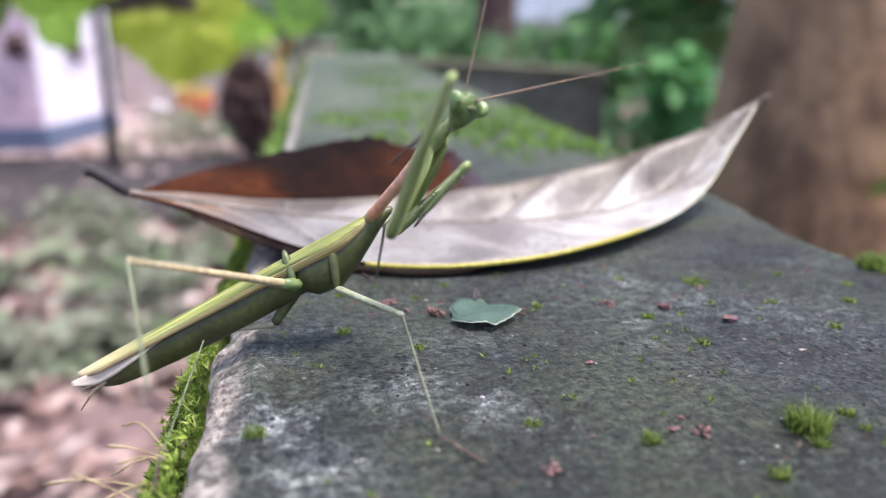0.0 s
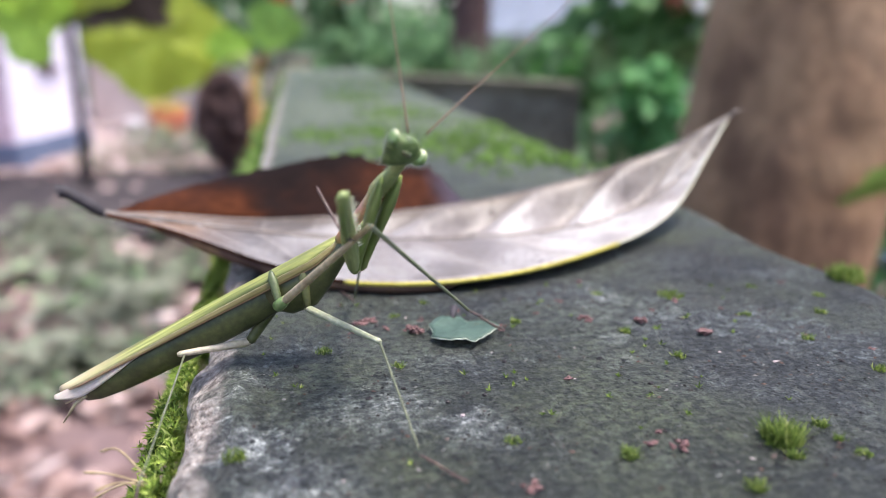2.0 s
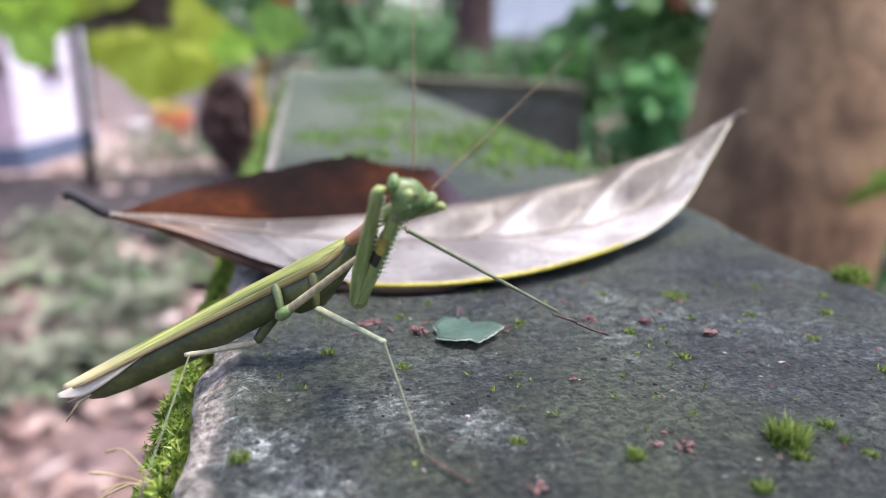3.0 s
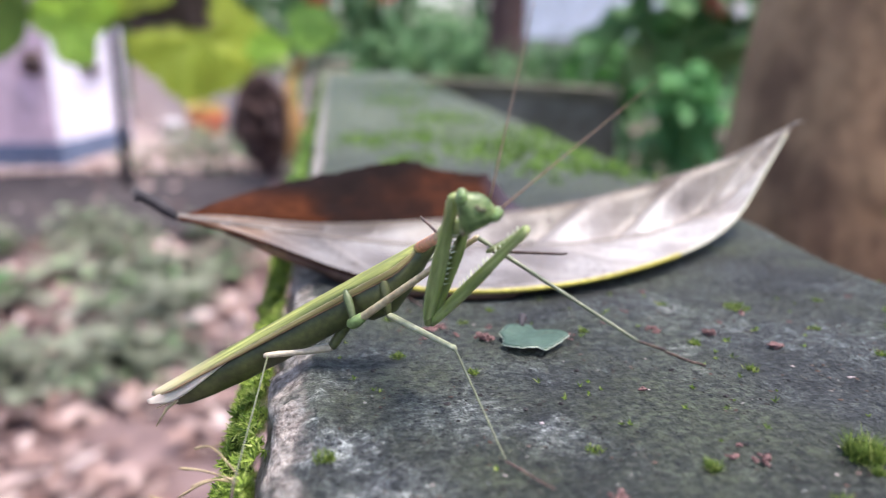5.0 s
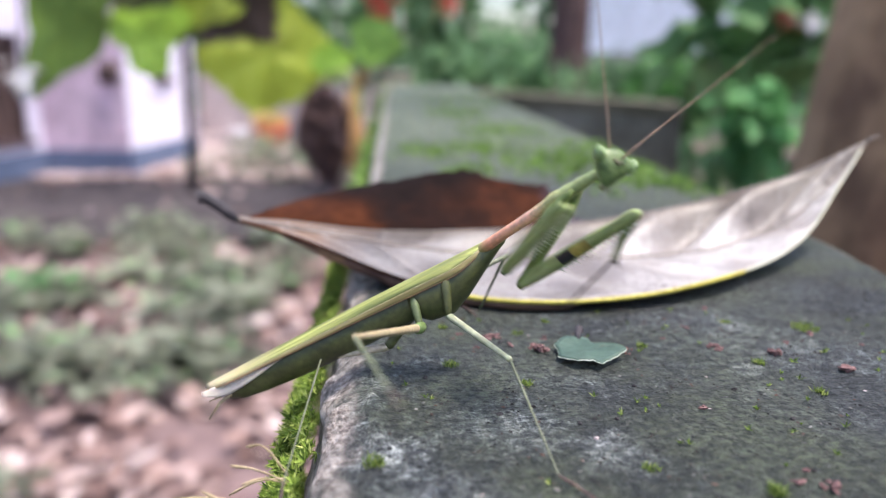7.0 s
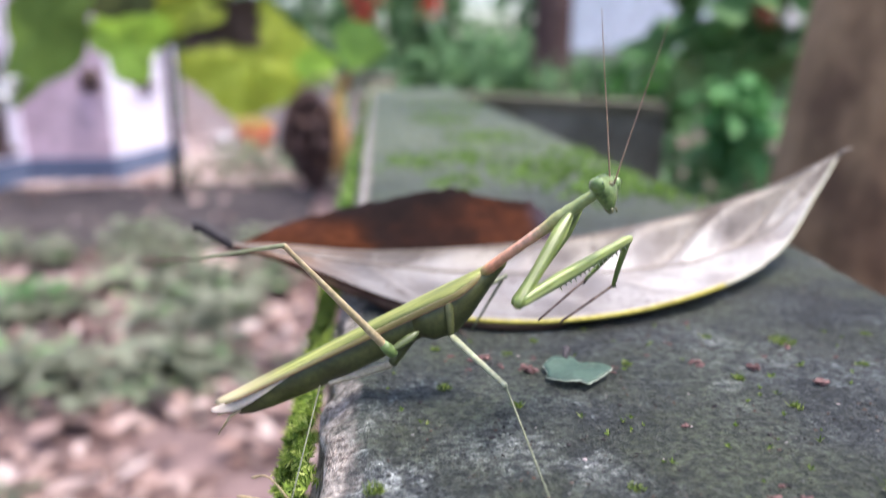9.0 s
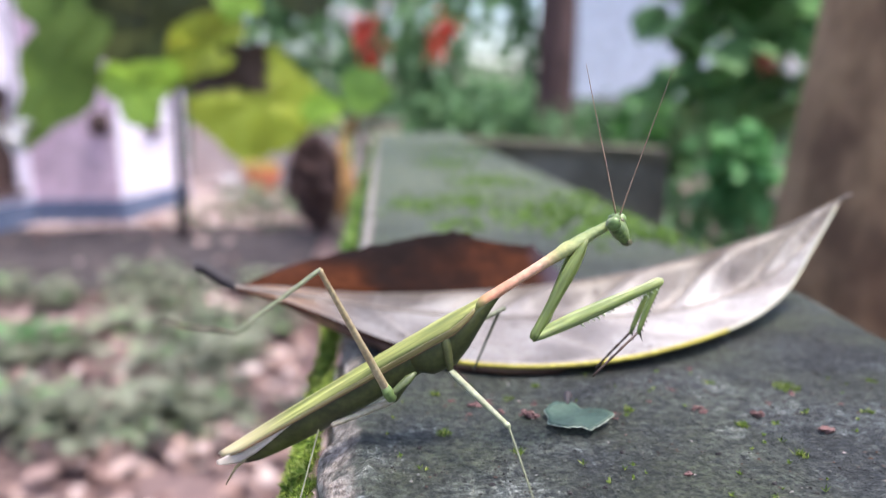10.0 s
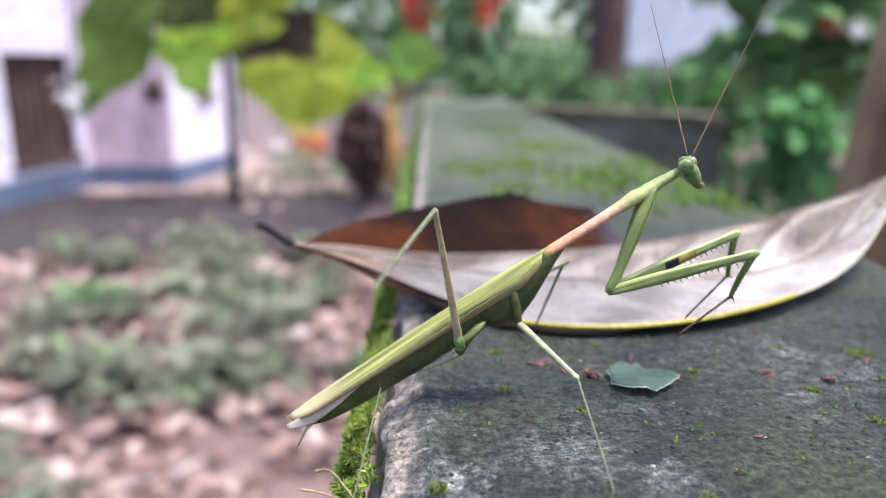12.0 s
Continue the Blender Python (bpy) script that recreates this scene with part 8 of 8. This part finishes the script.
    key(insect["L2_tarsus"], (
        (0, -4.33, 25.74, -20.10, 25.2, -1.5, 98.9), (0.2, -4.41, 25.86, -20.10, 25.5, -2.4, 100.7), (0.5, -4.85, 26.15, -18.84, 26.0, -4.2, 104.0),
        (0.7, -5.72, 26.02, -19.55, 26.5, -3.6, 102.6), (1, -5.98, 26.08, -19.40, 26.1, -3.9, 103.4), (1.2, -5.57, 26.02, -19.59, 26.1, -3.5, 102.6),
        (1.5, -6.12, 26.01, -19.26, 25.2, -3.3, 102.6), (1.7, -6.45, 26.15, -19.14, 25.8, -4.5, 104.6), (2, -6.87, 26.20, -18.93, 25.6, -4.9, 105.6),
        (2.5, -6.50, 26.08, -19.04, 24.4, -3.8, 104.0), (4.5, -6.55, 26.14, -19.12, 26.3, -4.5, 104.4), (5, -7.43, 26.20, -18.72, 27.2, -5.4, 105.5),
        (5.5, -6.31, 26.10, -19.26, 26.7, -4.2, 103.7), (6, -6.22, 26.12, -19.26, 25.9, -4.2, 104.1), (6.5, -6.05, 26.09, -19.36, 26.1, -4.0, 103.6),
        (6.8, -7.52, 26.02, -19.81, 27.8, -3.9, 102.5), (7, -7.04, 26.02, -19.98, 26.3, -3.6, 102.7), (7.2, -7.30, 26.04, -18.67, 24.4, -3.6, 103.7),
        (8.8, -9.41, 25.36, -20.79, 25.8, -2.9, 105.5), (9, -8.64, 25.10, -21.36, 24.9, -0.8, 102.9), (9.5, -9.10, 24.46, -22.91, 26.1, 0.8, 102.2),
        (10, -10.77, 21.47, -26.06, 31.4, 6.0, 103.5), (10.5, -10.20, 19.47, -27.80, 32.3, 10.6, 102.3), (11, -10.75, 19.13, -27.92, 34.5, 10.2, 103.7),
        (11.5, -10.22, 18.52, -29.29, 33.6, 12.9, 99.8), (12, -10.51, 18.54, -29.17, 34.5, 12.8, 99.6),
    ))
    key(insect["L3_coxa"], (
        (0, -13.50, 1.50, -4.00, -166.3, 28.4, -171.9), (0.2, -13.50, 1.50, -4.00, -168.8, 28.4, -171.9), (0.5, -13.50, 1.50, -4.00, -173.4, 28.4, -171.9),
        (0.7, -13.50, 1.50, -4.00, -171.7, 28.4, -171.9), (1, -13.50, 1.50, -4.00, -172.7, 28.4, -171.9), (1.2, -13.50, 1.50, -4.00, -171.6, 28.4, -171.9),
        (1.5, -13.50, 1.50, -4.00, -171.4, 28.4, -171.9), (1.7, -13.50, 1.50, -4.00, -174.3, 28.4, -171.9), (2, -13.50, 1.50, -4.00, -175.6, 28.4, -171.9),
        (2.5, -13.50, 1.50, -4.00, -173.0, 28.4, -171.9), (4.5, -13.50, 1.50, -4.00, -174.1, 28.4, -171.9), (5, -13.50, 1.50, -4.00, -175.8, 28.4, -171.9),
        (5.5, -13.50, 1.50, -4.00, -173.2, 28.4, -171.9), (6, -13.50, 1.50, -4.00, -173.6, 28.4, -171.9), (6.5, -13.50, 1.50, -4.00, -172.9, 28.4, -171.9),
        (6.8, -13.50, 1.50, -4.00, -171.9, 28.4, -171.9), (7, -13.50, 1.50, -4.00, -171.8, 28.4, -171.9), (7.2, -13.50, 1.50, -4.00, -172.7, 28.4, -171.9),
        (8.8, -13.50, 1.50, -4.00, -174.4, 28.4, -171.9), (9, -13.50, 1.50, -4.00, -170.3, 28.4, -171.9), (9.5, -13.50, 1.50, -4.00, -168.8, 28.4, -171.9),
        (10, -13.50, 1.50, -4.00, -167.2, 28.4, -171.9), (10.5, -13.50, 1.50, -4.00, -163.1, 28.4, -171.9), (11, -13.50, 1.50, -4.00, -164.6, 28.4, -171.9),
        (11.5, -13.50, 1.50, -4.00, -159.2, 28.4, -171.9), (12, -13.50, 1.50, -4.00, -159.0, 28.4, -171.9),
    ))
    key(insect["L3_femur"], (
        (0, -21.20, 0.40, -8.20, 0.9, -23.0, 177.8), (0.2, -21.20, 0.40, -8.20, -1.7, -23.8, -176.1), (0.5, -21.20, 0.40, -8.20, -7.3, -31.5, -163.6),
        (0.7, -21.20, 0.40, -8.20, -4.5, -26.8, -170.0), (1, -21.20, 0.40, -8.20, -5.6, -25.8, -167.6), (1.2, -21.20, 0.40, -8.20, -4.5, -25.7, -170.1),
        (1.5, -21.20, 0.40, -8.20, -3.9, -23.5, -171.0), (1.7, -21.20, 0.40, -8.20, -7.2, -24.9, -163.8), (2, -21.20, 0.40, -8.20, -8.4, -24.4, -161.0),
        (2.5, -21.20, 0.40, -8.20, -5.5, -21.4, -167.0), (4.5, -21.20, 0.40, -8.20, -7.1, -26.2, -164.4), (5, -21.20, 0.40, -8.20, -8.8, -28.4, -161.1),
        (5.5, -21.20, 0.40, -8.20, -6.1, -27.2, -166.7), (6, -21.20, 0.40, -8.20, -6.5, -25.1, -165.5), (6.5, -21.20, 0.40, -8.20, -5.8, -25.7, -167.0),
        (6.8, -21.20, 0.40, -8.20, -4.1, -24.8, -171.3), (7, -21.20, 0.40, -8.20, -4.1, -21.1, -171.0), (7.2, -21.20, 0.40, -8.20, -4.8, -21.9, -168.7),
        (8.8, -21.20, 0.40, -8.20, -5.4, -15.1, -164.0), (9, -21.20, 0.40, -8.20, -1.6, -13.2, -171.1), (9.5, -21.20, 0.40, -8.20, 0.2, -11.1, -172.2),
        (10, -21.20, 0.40, -8.20, 2.7, -16.2, -166.6), (10.5, -21.20, 0.40, -8.20, 7.1, -16.4, -168.3), (11, -21.20, 0.40, -8.20, 5.0, -20.4, -164.3),
        (11.5, -21.20, 0.40, -8.20, 10.9, -15.0, -174.1), (12, -21.20, 0.40, -8.20, 11.3, -16.9, -175.1),
    ))
    key(insect["L3_tibia"], (
        (0, -30.79, 0.76, -4.13, -25.3, 6.9, -104.5), (0.2, -29.94, -0.19, -4.33, -25.9, 7.6, -102.8), (0.5, -28.60, -1.77, -3.48, -27.1, 9.1, -99.7),
        (0.7, -30.00, -1.15, -3.69, -27.4, 8.3, -101.0), (1, -29.96, -1.53, -3.86, -27.1, 8.8, -100.2), (1.2, -29.97, -1.14, -3.91, -27.0, 8.4, -101.0),
        (1.5, -30.80, -1.12, -3.97, -26.0, 8.6, -100.9), (1.7, -29.91, -2.12, -4.00, -27.0, 9.4, -99.0), (2, -29.87, -2.58, -4.04, -27.0, 9.9, -98.0),
        (2.5, -30.72, -1.79, -4.36, -25.4, 9.3, -99.5), (4.5, -29.95, -2.04, -3.73, -27.5, 9.3, -99.2), (5, -29.97, -2.60, -3.18, -28.7, 9.7, -98.3),
        (5.5, -29.99, -1.68, -3.56, -27.7, 8.8, -100.0), (6, -29.93, -1.86, -3.97, -27.0, 9.2, -99.5), (6.5, -29.96, -1.62, -3.87, -27.1, 8.9, -100.0),
        (6.8, -31.43, -1.16, -3.43, -28.6, 8.1, -101.2), (7, -31.33, -1.21, -4.25, -27.1, 8.4, -100.9), (7.2, -31.64, -1.68, -3.91, -25.4, 9.2, -99.7),
        (8.8, -32.52, -2.86, -5.03, -26.4, 7.9, -98.0), (9, -33.40, -1.51, -5.31, -24.8, 6.4, -100.4), (9.5, -33.93, -1.34, -5.68, -25.2, 4.5, -101.2),
        (10, -33.83, -2.61, -4.43, -28.0, -2.4, -100.3), (10.5, -33.86, -2.23, -4.39, -26.9, -7.0, -101.6), (11, -33.11, -2.94, -3.59, -29.0, -7.5, -100.4),
        (11.5, -34.52, -0.98, -4.62, -27.2, -9.6, -104.4), (12, -34.59, -0.75, -4.12, -28.0, -9.9, -104.7),
    ))
    key(insect["L3_tarsus"], (
        (0, -37.73, -25.97, -7.47, -30.5, 34.3, -123.1), (0.2, -36.04, -27.08, -8.04, -31.5, 34.8, -121.8), (0.5, -33.21, -28.85, -7.87, -33.4, 35.7, -119.6),
        (0.7, -35.27, -28.16, -7.73, -33.4, 35.0, -120.9), (1, -34.84, -28.59, -8.11, -33.4, 35.4, -120.1), (1.2, -35.23, -28.15, -7.98, -33.0, 35.2, -120.7),
        (1.5, -36.01, -28.14, -8.12, -31.9, 35.6, -120.2), (1.7, -34.20, -29.23, -8.56, -33.5, 36.1, -119.0), (2, -33.70, -29.72, -8.83, -33.7, 36.5, -118.2),
        (2.5, -35.24, -28.87, -8.87, -31.6, 36.5, -118.6), (4.5, -34.35, -29.15, -8.22, -34.0, 35.8, -119.4), (5, -33.92, -29.74, -7.87, -35.5, 35.8, -119.2),
        (5.5, -34.77, -28.75, -7.84, -34.1, 35.3, -120.2), (6, -34.47, -28.95, -8.40, -33.4, 35.8, -119.4), (6.5, -34.75, -28.68, -8.17, -33.4, 35.5, -120.0),
        (6.8, -36.78, -28.18, -7.35, -34.8, 34.3, -121.7), (7, -36.53, -28.23, -8.33, -33.2, 35.1, -120.7), (7.2, -36.28, -28.75, -8.36, -31.6, 36.4, -118.9),
        (8.8, -36.36, -30.14, -8.88, -32.2, 34.9, -117.3), (9, -38.41, -28.70, -8.41, -29.7, 34.0, -118.6), (9.5, -39.30, -28.55, -7.84, -29.5, 32.0, -119.2),
        (10, -38.79, -29.96, -3.27, -30.1, 24.6, -118.5), (10.5, -39.43, -29.28, -1.01, -27.4, 20.6, -118.7), (11, -38.08, -30.07, 0.04, -29.4, 19.4, -118.4),
        (11.5, -41.34, -27.55, 0.02, -26.9, 18.0, -121.4), (12, -41.53, -27.26, 0.65, -27.6, 17.5, -122.0),
    ))
    key(insect["R3_coxa"], (
        (0, -14.07, -0.87, 1.35, -120.0, 59.9, -110.5), (0.2, -13.08, -1.33, 0.98, -120.0, 59.9, -110.5), (0.5, -12.01, -2.01, 0.62, -120.0, 59.9, -110.5),
        (0.7, -12.13, -1.75, 0.76, -120.0, 59.9, -110.5), (1, -11.60, -1.90, 1.55, -120.0, 59.9, -110.5), (1.2, -13.00, -1.75, 1.12, -120.0, 59.9, -110.5),
        (1.5, -13.38, -1.74, -0.02, -120.0, 59.9, -110.5), (1.7, -12.40, -2.14, -0.33, -120.0, 59.9, -110.5), (2, -11.87, -2.32, 0.51, -120.0, 59.9, -110.5),
        (2.5, -13.23, -2.02, -0.23, -120.0, 59.9, -110.5), (4.5, -13.79, -2.15, -0.64, -120.0, 59.9, -110.5), (5, -13.79, -2.39, -0.41, -120.0, 59.9, -110.5),
        (5.5, -13.88, -1.99, -0.53, -120.0, 59.9, -110.5), (6, -12.89, -2.03, -1.20, -120.0, 59.9, -110.5), (6.5, -12.94, -1.93, -1.14, -120.0, 59.9, -110.5),
        (6.8, -14.99, -1.76, -1.99, -120.0, 59.9, -110.5), (7, -13.47, -1.77, -1.97, -120.0, 59.9, -110.5), (7.2, -12.35, -1.94, -0.64, -120.0, 59.9, -110.5),
        (8.8, -14.02, -3.14, -3.79, -147.7, 3.1, -156.8), (9, -14.87, -2.86, -3.74, -148.3, 2.2, -162.4), (9.5, -15.40, -2.89, -4.03, -150.2, 4.5, -163.5),
        (10, -15.31, -3.45, -3.70, -143.7, 1.7, -158.8), (10.5, -15.38, -3.38, -3.50, -138.6, 0.0, -159.5), (11, -13.41, -3.22, -3.22, -134.2, -3.3, -153.2),
        (11.5, -14.74, -2.90, -3.49, -137.2, -0.1, -161.7), (12, -14.80, -2.83, -3.33, -137.2, -1.6, -162.5),
    ))
    key(insect["R3_femur"], (
        (0, -14.93, -3.18, -2.85, -16.4, -42.0, -142.2), (0.2, -13.94, -3.64, -3.22, -19.3, -58.3, -142.2), (0.5, -12.87, -4.32, -3.58, -27.7, -29.1, -104.2),
        (0.7, -12.99, -4.06, -3.44, -27.7, -26.9, -104.2), (1, -12.46, -4.21, -2.65, -25.6, -23.2, -110.9), (1.2, -13.86, -4.06, -3.08, -27.3, -21.6, -99.9),
        (1.5, -14.24, -4.05, -4.22, -26.9, -22.6, -97.3), (1.7, -13.26, -4.45, -4.53, -29.6, -24.5, -76.5), (2, -12.73, -4.63, -3.69, -20.8, -18.4, -38.7),
        (2.5, -14.09, -4.33, -4.43, -14.2, -16.8, -26.9), (4.5, -14.65, -4.46, -4.84, -13.8, -12.7, -24.7), (5, -14.65, -4.70, -4.61, -13.1, -12.8, -22.0),
        (5.5, -14.74, -4.30, -4.73, -16.4, -15.3, -28.5), (6, -13.75, -4.34, -5.40, -17.0, -17.9, -29.7), (6.5, -13.80, -4.24, -5.34, -16.9, -17.1, -29.8),
        (6.8, -15.85, -4.07, -6.19, -27.7, -20.7, -106.8), (7, -14.33, -4.08, -6.17, -27.7, -25.1, -101.7), (7.2, -13.21, -4.25, -4.84, -25.7, -23.6, -102.1),
        (8.8, -18.51, -5.07, -4.06, -16.0, -59.8, -145.6), (9, -19.54, -4.34, -3.93, -24.5, -72.9, -136.0), (9.5, -20.08, -4.28, -4.41, -13.8, -82.0, -154.3),
        (10, -19.87, -5.23, -3.84, -103.8, -81.7, -44.2), (10.5, -19.97, -5.09, -3.51, -118.8, -80.2, -23.1), (11, -17.77, -5.43, -2.94, -114.3, -76.2, -22.5),
        (11.5, -19.40, -4.44, -3.48, -126.9, -74.1, -8.9), (12, -19.47, -4.31, -3.19, -110.6, -69.3, -15.2),
    ))
    key(insect["R3_tibia"], (
        (0, -30.31, -15.12, 14.68, 5.0, 17.5, -86.1), (0.2, -24.83, -12.08, 19.06, 11.1, 15.8, -81.5), (0.5, -18.47, -26.51, 9.16, 57.0, -2.6, -72.8),
        (0.7, -18.72, -26.72, 8.39, 61.4, -4.6, -74.5), (1, -21.05, -26.70, 7.69, 61.2, -5.1, -75.4), (1.2, -18.06, -28.06, 6.56, 61.4, -3.3, -72.0),
        (1.5, -17.33, -28.04, 5.86, 59.3, -2.5, -71.7), (1.7, -7.70, -27.64, 6.32, 29.1, 7.4, -73.5), (2, 6.67, -20.17, 4.60, 136.7, 58.7, 62.7),
        (2.5, 8.28, -15.67, 3.15, 87.4, 56.9, 9.6), (4.5, 8.56, -15.15, 0.92, 50.3, 53.9, -33.9), (5, 9.03, -14.27, 1.19, 39.1, 47.6, -46.5),
        (5.5, 7.47, -16.36, 2.19, 48.7, 47.5, -37.8), (6, 7.90, -16.71, 2.64, 62.2, 49.0, -21.4), (6.5, 7.94, -16.67, 2.36, 69.1, 40.5, -14.4),
        (6.8, -22.94, -27.52, 3.08, 55.2, -2.9, -74.2), (7, -19.12, -27.31, 4.95, 57.0, -5.0, -76.8), (7.2, -18.23, -27.74, 5.63, 44.4, -2.4, -76.7),
        (8.8, -29.40, -12.51, 18.58, -121.9, -14.9, -88.6), (9, -25.08, -9.69, 21.11, -110.8, -18.9, -100.3), (9.5, -23.37, -5.87, 21.53, -105.1, -20.7, -105.5),
        (10, -17.16, -7.86, 22.09, -75.5, -15.6, -106.1), (10.5, -15.86, -6.84, 22.31, -67.3, -15.6, -114.3), (11, -12.00, -7.83, 22.51, -65.7, -15.9, -106.8),
        (11.5, -12.31, -5.55, 21.72, -63.7, -17.1, -113.6), (12, -10.52, -6.74, 21.31, -63.7, -17.3, -112.8),
    ))
    key(insect["R3_tarsus"], (
        (0, -28.59, -40.05, 6.80, -25.0, -9.8, -69.4), (0.2, -21.11, -37.02, 11.95, -25.5, -6.7, -73.3), (0.5, -10.72, -51.51, 10.36, -26.7, -11.3, -70.2),
        (0.7, -11.73, -51.88, 10.49, -27.6, -13.3, -72.0), (1, -14.47, -51.96, 10.00, -26.9, -13.1, -69.1), (1.2, -10.00, -52.94, 8.08, -27.5, -15.1, -72.5),
        (1.5, -9.13, -52.89, 7.02, -26.9, -16.8, -74.0), (1.7, -0.31, -52.54, 2.92, -27.7, -16.7, -73.9), (2, 12.91, -8.06, -17.78, -26.2, -3.9, -76.4),
        (2.5, 22.38, -13.29, -18.80, 17.3, 48.9, 38.2), (4.5, 21.39, -23.75, -20.25, 9.1, 45.2, 19.1), (5, 21.19, -27.08, -18.16, 11.9, 50.5, 23.5),
        (5.5, 21.45, -27.20, -17.14, 2.0, 47.2, 4.1), (6, 23.91, -22.98, -17.14, 10.0, 52.2, 20.3), (6.5, 27.24, -21.64, -14.65, 14.3, 47.0, 30.3),
        (6.8, -15.79, -52.69, 4.42, -30.2, -19.3, -73.5), (7, -13.16, -52.72, 7.26, -28.5, -18.5, -76.2), (7.2, -12.20, -53.21, 6.74, -26.6, -18.6, -76.4),
        (8.8, -28.79, -37.83, 25.30, -28.6, -22.0, -78.3), (9, -29.50, -34.08, 29.59, -26.2, -21.2, -90.7), (9.5, -29.93, -29.48, 30.79, -26.1, -37.3, -105.7),
        (10, -24.17, -32.11, 29.14, -31.3, -41.2, -95.9), (10.5, -26.27, -29.84, 29.34, -33.6, -30.2, -80.1), (11, -19.29, -31.95, 29.67, -34.2, -29.9, -84.6),
        (11.5, -22.32, -28.50, 29.41, -32.6, -32.6, -89.7), (12, -20.23, -29.79, 29.11, -33.5, -30.0, -88.8),
    ))


motions()
